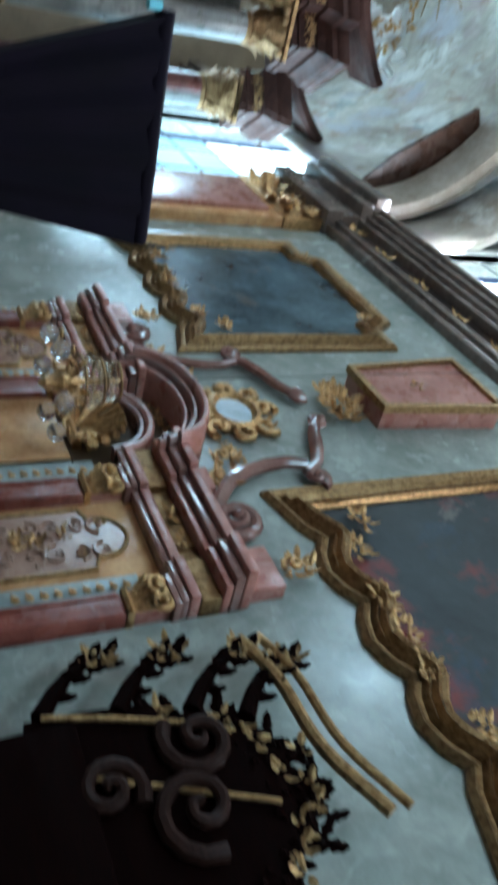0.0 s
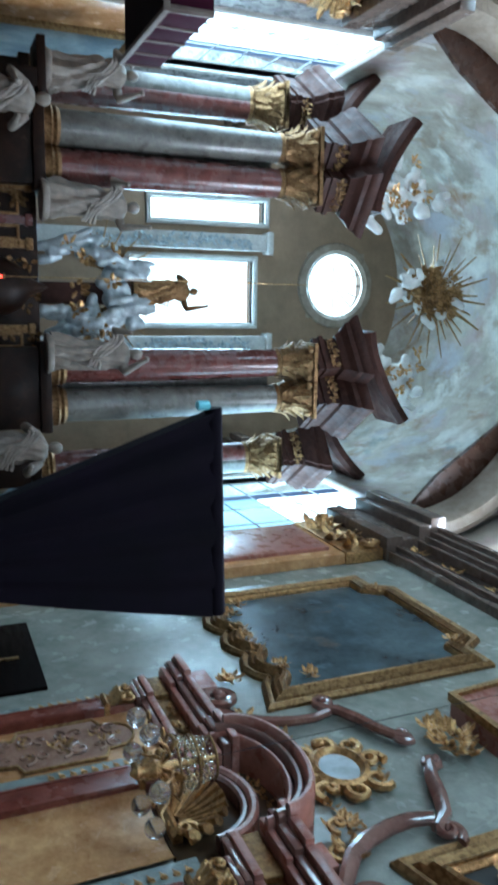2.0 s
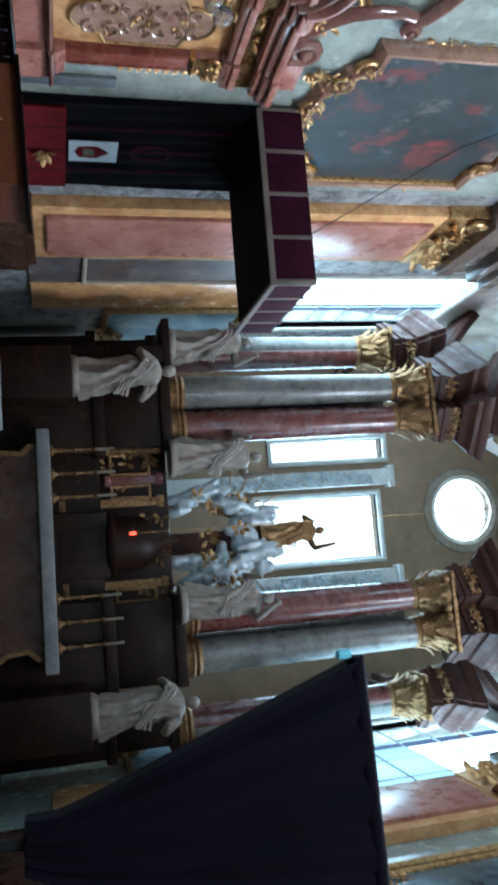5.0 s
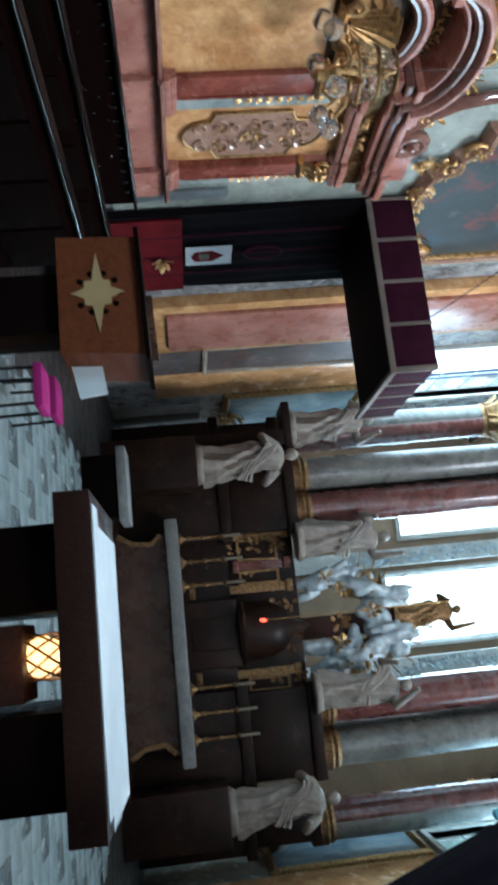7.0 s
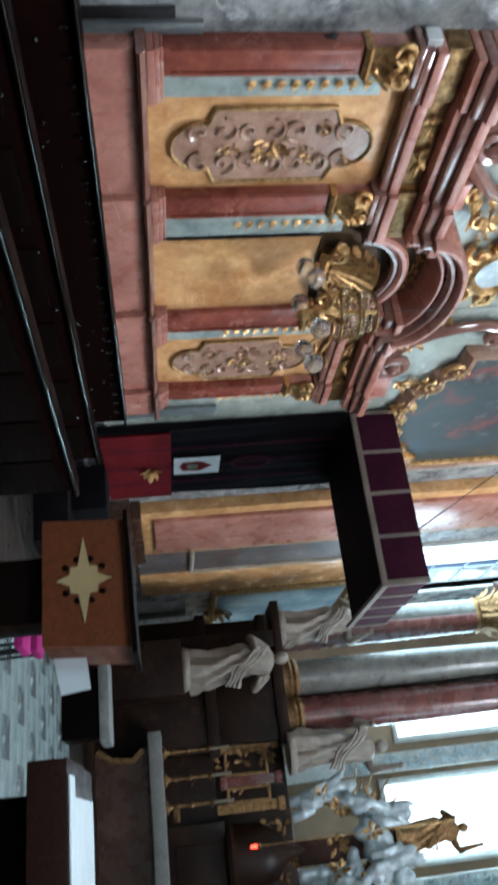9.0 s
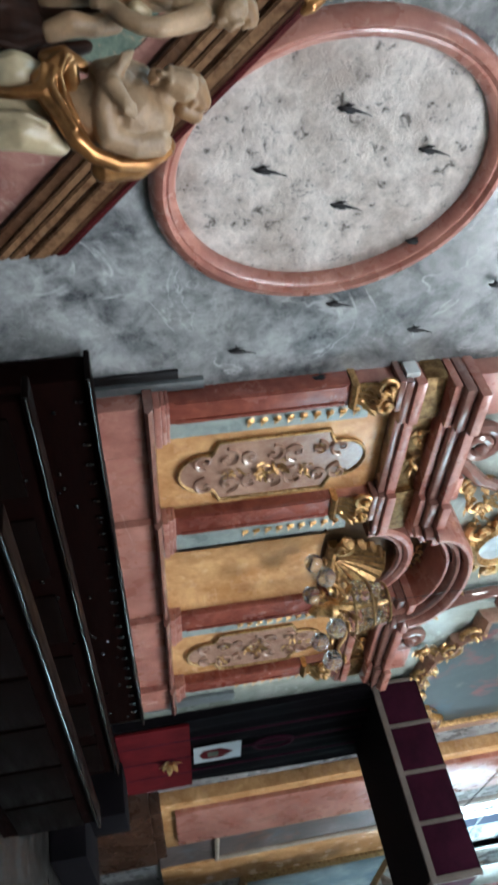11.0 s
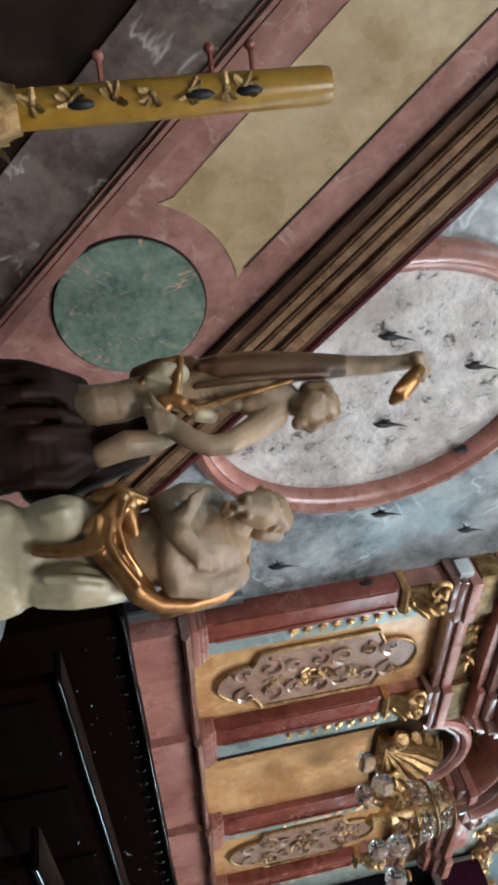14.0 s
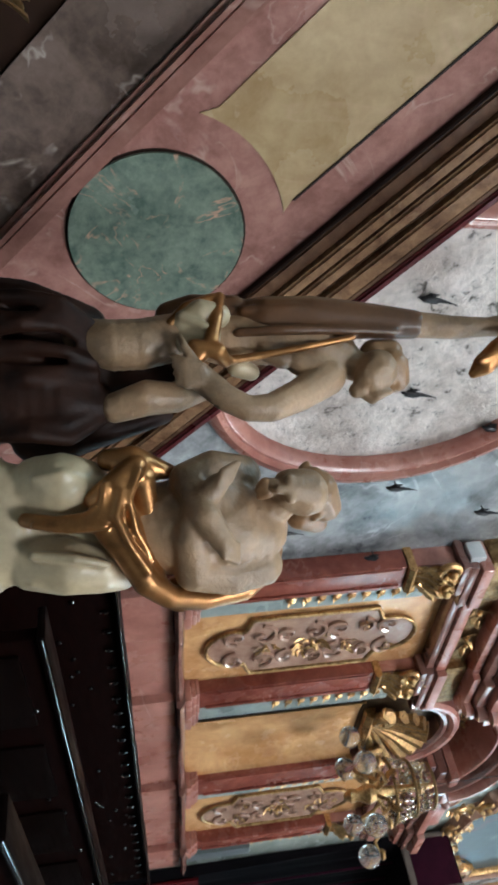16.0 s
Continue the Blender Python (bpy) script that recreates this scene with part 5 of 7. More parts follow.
for k in range(44):
    a = 2 * math.pi * k / 44
    L = 0.95 + 0.42 * ((k * 5) % 3) + 0.1 * (k % 2)
    bm = bmesh.new()
    tube(bm, [(0.3 + 0.25 * math.cos(a), 20.3, 15.9 + 0.25 * math.sin(a)), (0.3 + L * math.cos(a), 20.1, 15.9 + L * math.sin(a))], [0.08, 0.026], 5, 0.5)
    part("ray", bm, OLDGOLD, sb)
limbs_ = []
for k in range(20):
    a = rnd.random() * 6.28
    c_ = (0.2 + rnd.uniform(0.4, 1.0) * math.cos(a), 20.0 + rnd.uniform(-0.2, 0.2), 15.6 + rnd.uniform(0.4, 1.1) * math.sin(a))
    limbs_.append([(c_, rnd.uniform(0.1, 0.2)), ((c_[0] + rnd.uniform(-0.25, 0.25), c_[1], c_[2] + rnd.uniform(-0.25, 0.25)), rnd.uniform(0.07, 0.14))])
bm = bmesh.new()
bm.from_mesh(fused(limbs_, 0.04, 2))
tagged(part("cloud_cluster", bm, WHITESTUCCO, sb), kind="stuff")
bm = bmesh.new()
for k in range(40):
    a = rnd.random() * 6.28
    foliage(bm, (0.25 + rnd.uniform(0, 0.85) * math.cos(a), 15.6 + rnd.uniform(0, 0.95) * math.sin(a)), 0.16, 0.16, lambda u, v, w: Vector((u, 19.9 - w, v)), 0.0, 5, 0.28, rnd)
tagged(part("gilt_spray", bm, OLDGOLD, sb, "gilded carving in the clouds"), kind="stuff")
# stucco clouds and small gilt sprays beside the sunburst
for sx_ in (-2.55, 2.7):
    g = thing("stucco_group", (sx_, 20.4, 13.9), "stucco clouds, whitened for window light, with gilded sprays under the vault", "vault ornament", "stucco groups")
    limbs_ = []
    for k in range(34):
        x, z, y = sx_ + rnd.gauss(0, 0.40), 14.2 + rnd.gauss(0, 0.6), 19.8 + rnd.uniform(-0.2, 0.2)
        limbs_.append([((x, y, z), rnd.uniform(0.1, 0.24)), ((x + rnd.uniform(-0.3, 0.3), y, z + rnd.uniform(-0.3, 0.3)), rnd.uniform(0.06, 0.16))])
    bm = bmesh.new()
    bm.from_mesh(fused(limbs_, 0.045, 3))
    part("cloud_mass", bm, WHITESTUCCO, g)
    bm = bmesh.new()
    for k in range(16):
        foliage(bm, (sx_ + rnd.gauss(0, 0.4), 14.2 + rnd.gauss(0, 0.7)), 0.12, 0.12, lambda u, v, w: Vector((u, 19.6 - w, v)), 0.0, 5, 0.18, rnd)
    tagged(part("gilt_spray", bm, GOLD, g), kind="stuff")

# ---------------------------------------------------------------- altar table, ambo, throne
tbl = thing("altar_table", (0.3, 6.3, 0), "dark brown altar table with a white cloth and open base", "altar table")
bm = bmesh.new()
block(bm, (-0.80, 5.55, 0.74), (1.42, 7.15, 0.985), bevel=0.012)
part("table_top", bm, BROWNWOOD, tbl)
for x0, x1 in ((-0.62, -0.02), (0.62, 1.24)):
    bm = bmesh.new()
    block(bm, (x0, 5.75, 0.0), (x1, 6.95, 0.74), bevel=0.02)
    part("pier", bm, DARKWOOD, tbl)
rel = thing("reliquary", (0.3, 6.0, 0), "small gilded reliquary with a warm glow under the altar table", "reliquary")
bm = bmesh.new()
block(bm, (0.04, 5.8, 0.0), (0.56, 6.3, 0.46), bevel=0.02)
part("stand", bm, BROWNWOOD, rel)
bm = bmesh.new()
turned(bm, [(0.10, 0.0), (0.13, 0.03), (0.14, 0.12), (0.10, 0.2), (0.03, 0.23)], (0.27, 5.98, 0.47), 16)
part("lamp_glass", bm, glowing("warm_lamp_glow", (1.0, 0.62, 0.25), 2.6), rel, "glowing amber lamp")
bm = bmesh.new()
for k in range(8):
    a = 2 * math.pi * k / 8
    for f in (-1, 1):
        tube(bm, [(0.27 + 0.155 * math.cos(a + f * q * 1.2), 5.98 + 0.155 * math.sin(a + f * q * 1.2), 0.47 + 0.24 * q) for q in (0, 0.25, 0.5, 0.75, 1)], 0.009, 5)
part("lattice", bm, OLDGOLD, rel)
la = bpy.data.lights.new("reliquary_glow", 'POINT')
la.energy, la.color, la.shadow_soft_size = 2.0, (1.0, 0.5, 0.18), 0.06
new("reliquary_glow", la).location = (0.27, 5.68, 0.56)
cl_ = thing("altar_cloth", (0.3, 6.4, 0.99), "smooth white altar cloth lying on the brown altar table", "altar cloth")
bm = bmesh.new()
slab(bm, [(-0.70, 5.57), (1.30, 5.57), (1.30, 5.8), (1.40, 5.82), (1.40, 7.05), (-0.58, 7.05), (-0.58, 5.86), (-0.70, 5.84)], 0.99, 1.0, lambda u, v, w: Vector((u, v, w)))
part("cloth_sheet", bm, LINEN, cl_)

ambo = thing("ambo", (-1.36, 3.9, 0), "cherry wood lectern with an inlaid pale star on its front", "lectern")
AS = 0.79
fa = lambda u, v, w: Vector((0.18 + (u - 0.18) * AS, 3.69 - w, 1.6 + (v - 1.6) * AS))
bm = bmesh.new()
slab(bm, [(-2.14, 0.98), (-1.42, 0.98), (-1.38, 1.46), (-2.12, 1.44)], -0.42, 0.0, fa)
part("desk_box", bm, MIDWOOD, ambo)
bm = bmesh.new()
slab(bm, [(-2.17, 1.44), (-1.34, 1.462), (-1.34, 1.49), (-2.17, 1.468)], -0.46, 0.02, fa)
part("desk_rim", bm, DARKWOOD, ambo)
bm = bmesh.new()
star = []
for k in range(16):
    a = math.pi / 2 + 2 * math.pi * k / 16
    r = {0: 0.22, 4: 0.155, 8: 0.24, 12: 0.155}.get(k, 0.10 if k % 2 else 0.085)
    if k in (0, 8):
        r = 0.155
    if k in (4, 12):
        r = 0.25
    if k % 4 == 2:
        r = 0.105
    if k % 2:
        r = 0.085
    star.append((-1.775 + r * math.cos(a), 1.21 + r * math.sin(a)))
slab(bm, star, 0.0, 0.006, fa)
part("star_inlay", bm, plain("pale_maple", (0.36, 0.25, 0.12), 0.4), ambo, "pale maple star")
for k in range(10):
    a = 2 * math.pi * (k + 0.5) / 10
    bm = bmesh.new()
    ball(bm, fa(-1.775 + 0.125 * math.cos(a), 1.21 + 0.125 * math.sin(a), 0.002), (0.017, 0.004, 0.017), 1)
    part("dot_inlay", bm, DARKWOOD, ambo)
bm = bmesh.new()
block(bm, (-1.5, 3.74, 0.08), (-1.2, 3.98, 1.11), bevel=0.01)
block(bm, (-1.62, 3.62, 0.0), (-1.08, 4.12, 0.08), bevel=0.015)
part("post", bm, DARKWOOD, ambo)
bk = thing("white_paper", (-1.0, 3.75, 1.1), "white sheet leaning at the lectern side", "paper")
bm = bmesh.new()
slab(bm, [(-1.38, 1.02), (-1.18, 1.06), (-1.2, 1.22), (-1.37, 1.2)], -0.12, -0.11, fa)
part("sheet", bm, LINEN, bk)

# throne with canopy on the north wall
thr = thing("canopied_throne", (-4.6, 11.2, 0), "black and wine-red velvet throne canopy with pale braid", "throne")
T0, T1 = 10.12, 12.5
bm = bmesh.new()
n_f = 28
rings = []
for v in (0.9, 1.8, 2.8, 3.8, 4.66):
    rings.append([north(T0 + (T1 - T0) * k / n_f, v, 0.16 + 0.03 * math.sin(k * 1.7 + v)) for k in range(n_f + 1)] + [north(T1, v, 0.06), north(T0, v, 0.06)])
quad_shell(bm, rings)
part("back_cloth", bm, BLACKCLOTH, thr, "black velvet back cloth")
bm = bmesh.new()
block(bm, (T0 + 0.06, 0.92, 0.19), (T1 - 0.06, 1.92, 0.222), north)
part("lower_cloth", bm, CRIMSON, thr, "crimson velvet lower cloth")
bm = bmesh.new()
for u in (T0 + 0.55, T0 + 1.15, T0 + 1.75):
    block(bm, (u - 0.015, 0.95, 0.2), (u + 0.015, 4.5, 0.225), north)
part("braid", bm, WINE, thr)
bm = bmesh.new()
block(bm, (10.98, 1.96, 0.225), (11.56, 2.66, 0.24), north, 0.004)
arms = part("arms_panel", bm, LINEN, thr, "pale panel with a painted coat of arms")
bm = bmesh.new()
slab(bm, [(11.12, 2.1), (11.27, 2.04), (11.42, 2.1), (11.44, 2.36), (11.27, 2.54), (11.1, 2.36)], 0.24, 0.246, north)
part("arms_shield", bm, CRIMSON, arms)
bm = bmesh.new()
slab(bm, [(11.18, 2.16), (11.36, 2.16), (11.36, 2.32), (11.18, 2.32)], 0.247, 0.25, north)
part("arms_field", bm, GREEN, arms)
bm = bmesh.new()
oval = [(11.3 + 0.19 * math.cos(2 * math.pi * k / 24), 3.15 + 0.3 * math.sin(2 * math.pi * k / 24)) for k in range(24)]
moulding(bm, oval, [(-0.02, 0.2), (-0.02, 0.23), (0.02, 0.23), (0.02, 0.2)], north, True)
part("embroidered_oval", bm, WINE, thr)
bm = bmesh.new()
foliage(bm, (11.4, 1.62), 0.16, 0.1, north, 0.24, 10, 0.14, random.Random(2))
part("gilt_finial", bm, GOLD, thr)
CX0, CX1, CZ0, CZ1 = -5.4, -2.9, 4.58, 5.16
bm = bmesh.new()
block(bm, (CX0, T0 - 0.02, CZ1 - 0.1), (CX1, T1, CZ1), bevel=0.01)
block(bm, (CX0, T0 + 0.05, CZ0 + 0.02), (CX1 - 0.06, T1 - 0.06, CZ0 + 0.06))
can = part("canopy", bm, BLACKCLOTH, thr, "black lined canopy")
for k in range(4):
    x0 = CX0 + (CX1 - CX0) * k / 4
    x1 = CX0 + (CX1 - CX0) * (k + 1) / 4
    bm = bmesh.new()
    block(bm, (x0 + 0.02, T0 - 0.03, CZ0), (x1 - 0.02, T0 + 0.02, CZ1 - 0.02), bevel=0.008)
    part("valance_panel", bm, WINE, can, "wine-red valance panel")
for k in range(4):
    y0 = T0 + (T1 - T0) * k / 4
    bm = bmesh.new()
    block(bm, (CX1 - 0.03, y0 + 0.04, CZ0), (CX1 + 0.03, y0 + (T1 - T0) / 4 - 0.02, CZ1 - 0.02), bevel=0.008)
    part("valance_panel", bm, WINE, can, "wine-red valance panel")
bm = bmesh.new()
for k in range(5):
    x = CX0 + (CX1 - CX0) * k / 4
    block(bm, (x - 0.025, T0 - 0.05, CZ0 - 0.02), (x + 0.025, T0 + 0.0, CZ1 + 0.0), bevel=0.006)
    y = T0 + (T1 - T0) * k / 4
    block(bm, (CX1 - 0.0, y - 0.025, CZ0 - 0.02), (CX1 + 0.05, y + 0.025, CZ1), bevel=0.006)
block(bm, (CX0, T0 - 0.06, CZ0 - 0.08), (CX1 + 0.06, T0 + 0.0, CZ0 - 0.0), bevel=0.01)
block(bm, (CX1, T0 + 0.001, CZ0 - 0.08), (CX1 + 0.06, T1, CZ0 - 0.0), bevel=0.01)
part("valance_braid", bm, BRAID, can)
bm = bmesh.new()
tube(bm, [(-3.6, 10.15, 5.16), (-4.9, 10.0, 7.5), (-5.45, 9.9, 9.0)], 0.008, 5)
part("hanging_wire", bm, DARKMETAL, thr)
bm = bmesh.new()
block(bm, (-5.3, 10.5, 0.0), (-4.0, 12.1, 0.45), bevel=0.02)
block(bm, (-5.25, 10.9, 0.45), (-4.55, 11.7, 0.95), bevel=0.04)
part("seat", bm, BLACKCLOTH, thr, "black covered seat on a step")

# dark hanging banner that tapers downwards
ban = thing("tapered_banner", (2.0, 4.5, 0), "dark purple velvet banner tapering down along its pole", "banner")
bm = bmesh.new()
rings = []
for q in [k / 12 for k in range(13)]:
    z = 1.35 + q * 1.80
    xl = 1.88 + (1.30 - 1.88) * max(0, q - 0.1) / 0.9
    xr = 2.13 + (2.57 - 2.13) * q ** 0.75
    rings.append([Vector((xl + (xr - xl) * k / 24, 4.48 + 0.018 * math.sin(k * 1.25) * (0.4 + q), z + 0.012 * math.sin(k))) for k in range(25)] + [Vector((xr, 4.62, z)), Vector((xl, 4.62, z))])
quad_shell(bm, rings)
part("cloth_body", bm, PURPLE, ban)
bm = bmesh.new()
tube(bm, [(1.28, 4.54, 3.16), (2.58, 4.54, 3.19)], 0.055, 10)
part("crossbar", bm, PURPLE, ban)
# the finial's cyan is a sky glint put into the base colour
bm = bmesh.new()
turned(bm, [(0.012, -0.045), (0.028, -0.035), (0.03, 0.0), (0.028, 0.035), (0.012, 0.045)], (1.26, 4.52, 3.09), 12)
part("finial", bm, plain("cyan_sky_glint", (0.25, 0.72, 0.82), 0.15, 0.2), ban, "finial with a bright cyan sky glint as its colour")
bm = bmesh.new()
turned(bm, [(0.22, 0.0), (0.22, 0.04), (0.05, 0.08), (0.03, 0.12), (0.03, 1.4)], (2.0, 4.55, 0), 14)
part("pole_foot", bm, DARKMETAL, ban)

cred = thing("side_table", (-2.2, 13.2, 0), "dark side table with a pale cloth edge by the sanctuary step", "table")
bm = bmesh.new()
block(bm, (-2.75, 13.1, 0.0), (-1.7, 13.7, 0.58), bevel=0.02)
part("body", bm, DARKWOOD, cred)
bm = bmesh.new()
block(bm, (-2.86, 13.0, 0.58), (-1.6, 13.8, 0.74), bevel=0.03)
part("cloth_top", bm, MENSA, cred, "grey covered top")

drs = thing("sacristy_door", (5.6, 11.0, 0), "dark wooden sacristy door with a brass strip in the south wall", "door")
bm = bmesh.new()
block(bm, (9.95, 0, 0), (12.2, 2.86, 0.10), south, 0.02)
part("door_leaf", bm, DARKWOOD, drs)
bm = bmesh.new()
block(bm, (10.9, 1.7, 0.1), (10.96, 2.6, 0.125), south, 0.005)
part("door_strip", bm, OLDGOLD, drs)

# ---------------------------------------------------------------- choir stalls


NOSING = plain("varnished_black_edge", (0.004, 0.003, 0.003), 0.05, 0, 0.3, 3)
NOSING.node_tree.nodes["Principled BSDF"].inputs["Specular IOR Level"].default_value = 1.0


def stall(s):
    sx = 1 if s < 0 else -1
    X = (lambda x: x) if s < 0 else (lambda x: 2 * XC - x)

    def bx(bm, x0, x1, y0, y1, z0, z1, bev=0.012):
        a, b = sorted((X(x0), X(x1)))
        block(bm, (a, y0, z0), (b, y1, z1), bevel=bev)
    t = thing("choir_stalls", (X(-4.4), 6, 0), "dark polished two-row wooden choir stalls with carved fronts", "choir stalls", "choir stall rows")
    # stall timber uses the woods with deep shade in their colour
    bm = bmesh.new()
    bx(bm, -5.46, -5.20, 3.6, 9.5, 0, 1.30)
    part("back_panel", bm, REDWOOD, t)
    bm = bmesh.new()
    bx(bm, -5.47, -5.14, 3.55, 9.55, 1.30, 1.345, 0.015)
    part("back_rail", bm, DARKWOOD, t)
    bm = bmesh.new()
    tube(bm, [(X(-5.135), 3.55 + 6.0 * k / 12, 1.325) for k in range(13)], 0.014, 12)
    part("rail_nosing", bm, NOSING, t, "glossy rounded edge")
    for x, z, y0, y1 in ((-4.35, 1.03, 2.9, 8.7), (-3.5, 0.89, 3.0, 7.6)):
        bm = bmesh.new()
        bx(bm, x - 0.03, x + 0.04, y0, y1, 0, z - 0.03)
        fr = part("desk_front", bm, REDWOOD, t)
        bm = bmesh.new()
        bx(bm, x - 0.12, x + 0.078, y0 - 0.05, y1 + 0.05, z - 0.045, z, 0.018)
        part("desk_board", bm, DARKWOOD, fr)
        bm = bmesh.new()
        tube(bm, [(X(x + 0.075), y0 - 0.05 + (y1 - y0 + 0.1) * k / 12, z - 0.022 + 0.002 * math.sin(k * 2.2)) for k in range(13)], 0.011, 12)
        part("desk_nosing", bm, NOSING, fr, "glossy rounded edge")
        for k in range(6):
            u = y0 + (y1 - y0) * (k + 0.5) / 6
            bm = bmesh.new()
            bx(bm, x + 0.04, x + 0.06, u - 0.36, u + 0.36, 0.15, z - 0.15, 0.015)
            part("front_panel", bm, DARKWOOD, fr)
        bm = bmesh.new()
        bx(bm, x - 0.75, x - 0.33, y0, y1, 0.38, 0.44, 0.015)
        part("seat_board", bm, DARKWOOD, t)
    fnn = north if s < 0 else south
    for k in range(24):
        u = 3.8 + k * 0.235
        bm = bmesh.new()
        turned(bm, [(0.0, 0.0), (0.016, 0.004), (0.012, 0.02), (0.02, 0.036), (0.014, 0.055), (0.004, 0.075), (0.0, 0.078)], fnn(u, 1.2, 0.335), 8)
        part("carved_knob", bm, NOSING, t)
    rb = random.Random(44)
    bm = bmesh.new()
    for k in range(48):
        if k % 2:
            ball(bm, (X(-5.195), rb.uniform(3.7, 9.4), rb.uniform(0.9, 1.25)), (0.012, 0.02, 0.02), 2)
        else:
            ball(bm, (X(-4.305), rb.uniform(3.2, 8.5), rb.uniform(0.55, 0.95)), (0.012, 0.018, 0.018), 2)
    tagged(part("carved_bead", bm, NOSING, t, "small varnished carved beads"), kind="stuff")
    return t


stall(-1)
stall(1)

# crest of dark carving with gilt edges on the near south stalls
cr = thing("carved_crest", (5.1, 2.6, 1.3), "black carved crest with gilded edges on the near stalls", "carving")
rnd = random.Random(17)
bm = bmesh.new()
block(bm, (1.5, 1.3, 0.3), (3.0, 2.7, 0.5), south, 0.03)
top = [(3.12 - 1.7 * k / 40, 2.72 + 1.35 * math.sin(math.pi * k / 40) ** 0.5 + 0.10 * math.sin(k * 1.35) + 0.05 * math.sin(k * 3.1)) for k in range(41)]
slab(bm, [(1.42, 2.4), (3.12, 2.4)] + top, 0.3, 0.42, south)
for k in range(36):
    u, v = top[k + 2]
    foliage(bm, (u, v - 0.04), 0.07, 0.07, south, 0.38, 3, 0.15, rnd)
part("carving", bm, REDWOOD, cr)
for u, v, h in ((3.12, 2.5, 0.5), (3.05, 3.0, 0.5), (2.95, 3.5, 0.55), (2.8, 3.85, 0.5)):
    bm = bmesh.new()
    pts = [south(u + 0.35 * q + 0.12 * math.sin(q * 3), v + h * q, 0.42) for q in (0, 0.25, 0.5, 0.75, 1)]
    tube(bm, pts, [0.07, 0.06, 0.05, 0.035, 0.015], 7)
    for p in pts[1:]:
        for f in (-1, 1):
            leaf(bm, p, south(0.6 * f, 0.7, 0) - south(0, 0, 0), south(0, 0, 1) - south(0, 0, 0), 0.2, 0.06, 0.4)
    part("leaf_branch", bm, REDWOOD, cr, "black carved leaf branch")
    bm = bmesh.new()
    foliage(bm, (u + 0.4, v + h), 0.07, 0.1, south, 0.43, 7, 0.13, rnd)
    part("gilt_tip", bm, OLDGOLD, cr, "gilded leaf tip")
for cu, cv, r, f in ((2.25, 3.3, 0.3, 1), (2.7, 3.45, 0.26, -1), (2.5, 2.8, 0.22, -1)):
    bm = bmesh.new()
    pts = spiral((cu, cv), r, 1.7, rnd.random() * 6, south, 0.44, 0.08, 14, f)
    tube(bm, pts, [0.06 - 0.0012 * k for k in range(len(pts))], 8)
    part("scroll", bm, BROWNWOOD, cr, "dark brown scroll")
bm = bmesh.new()
tube(bm, [south(3.1 - 0.03 * k, 2.5 + 0.13 * k - 0.003 * k * k, 0.46) for k in range(13)], 0.022, 7)
tube(bm, [south(2.7 - 0.05 * k, 2.5 + 0.12 * k, 0.46) for k in range(12)], 0.02, 7)
for k in range(12):
    u, v = top[3 * k + 3]
    foliage(bm, (u, v - 0.02), 0.05, 0.05, south, 0.42, 3, 0.10, rnd)
for dv, rr in ((0.0, 0.05), (0.16, 0.035)):
    tube(bm, [south(3.45 - 0.13 * k, 4.05 + dv + 0.035 * k + 0.05 * math.sin(k * 0.6), 0.44) for k in range(13)], rr, 8)
tagged(part("gilt_edge", bm, OLDGOLD, cr, "dull gilded edge leaves"), kind="stuff")

# ---------------------------------------------------------------- oval recess in the north wall
ov = thing("oval_recess", north(2.22, 3.06, 0), "oval of rough pale stone in a pink marble frame", "wall ornament")
OC, OA, OB = (2.24, 3.07), 0.98, 1.21


def oval_pts(k_, n=56, tilt=-0.06):
    return [(OC[0] + k_ * OA * math.cos(2 * math.pi * k / n) + tilt * k_ * math.sin(2 * math.pi * k / n), OC[1] + (OB - OA * (1 - k_)) * math.sin(2 * math.pi * k / n)) for k in range(n)]


bm = bmesh.new()
slab(bm, oval_pts(0.84), 0.004, 0.012, north)
m_rough, nt_, b_ = shader("rough_pitted_stone")
v_ = coords(nt_)
pits = noised(nt_, v_, 11, 9, 0.72, 0.4)
patch_ = ramp(nt_, noised(nt_, v_, 2.6, 7, 0.6, 0.3), [(0.36, (0.55, 0.455, 0.40)), (0.60, (0.90, 0.80, 0.74))])
nt_.links.new(mixed(nt_, 1.0, patch_, ramp(nt_, pits, [(0.35, (0.14, 0.13, 0.12)), (0.42, (0.8, 0.8, 0.8)), (0.6, (1, 1, 1))]), 'MULTIPLY'), b_.inputs["Base Color"])
b_.inputs["Roughness"].default_value = 0.85
bumped(nt_, b_, pits, 1.0, 0.05)
part("stone_field", bm, m_rough, ov, "rough pale pitted stone")
bm = bmesh.new()
moulding(bm, oval_pts(1.0), [(0.0, 0.0), (0.0, 0.06), (0.035, 0.12), (0.08, 0.14), (0.105, 0.11), (0.12, 0.115), (0.15, 0.10), (0.17, 0.06), (0.17, 0.005)], north, True)
part("frame", bm, PINK, ov, "pink marble frame")

# iron birds pinned to the wall
BIRDS = ((1.83, 3.11), (2.13, 3.69), (2.49, 3.14), (3.32, 3.2), (4.07, 3.17), (2.82, 3.73), (1.14, 3.14), (1.41, 3.72), (0.84, 3.73), (3.65, 3.90), (3.28, 4.49), (3.69, 2.46), (2.2, 2.6), (0.62, 4.2))


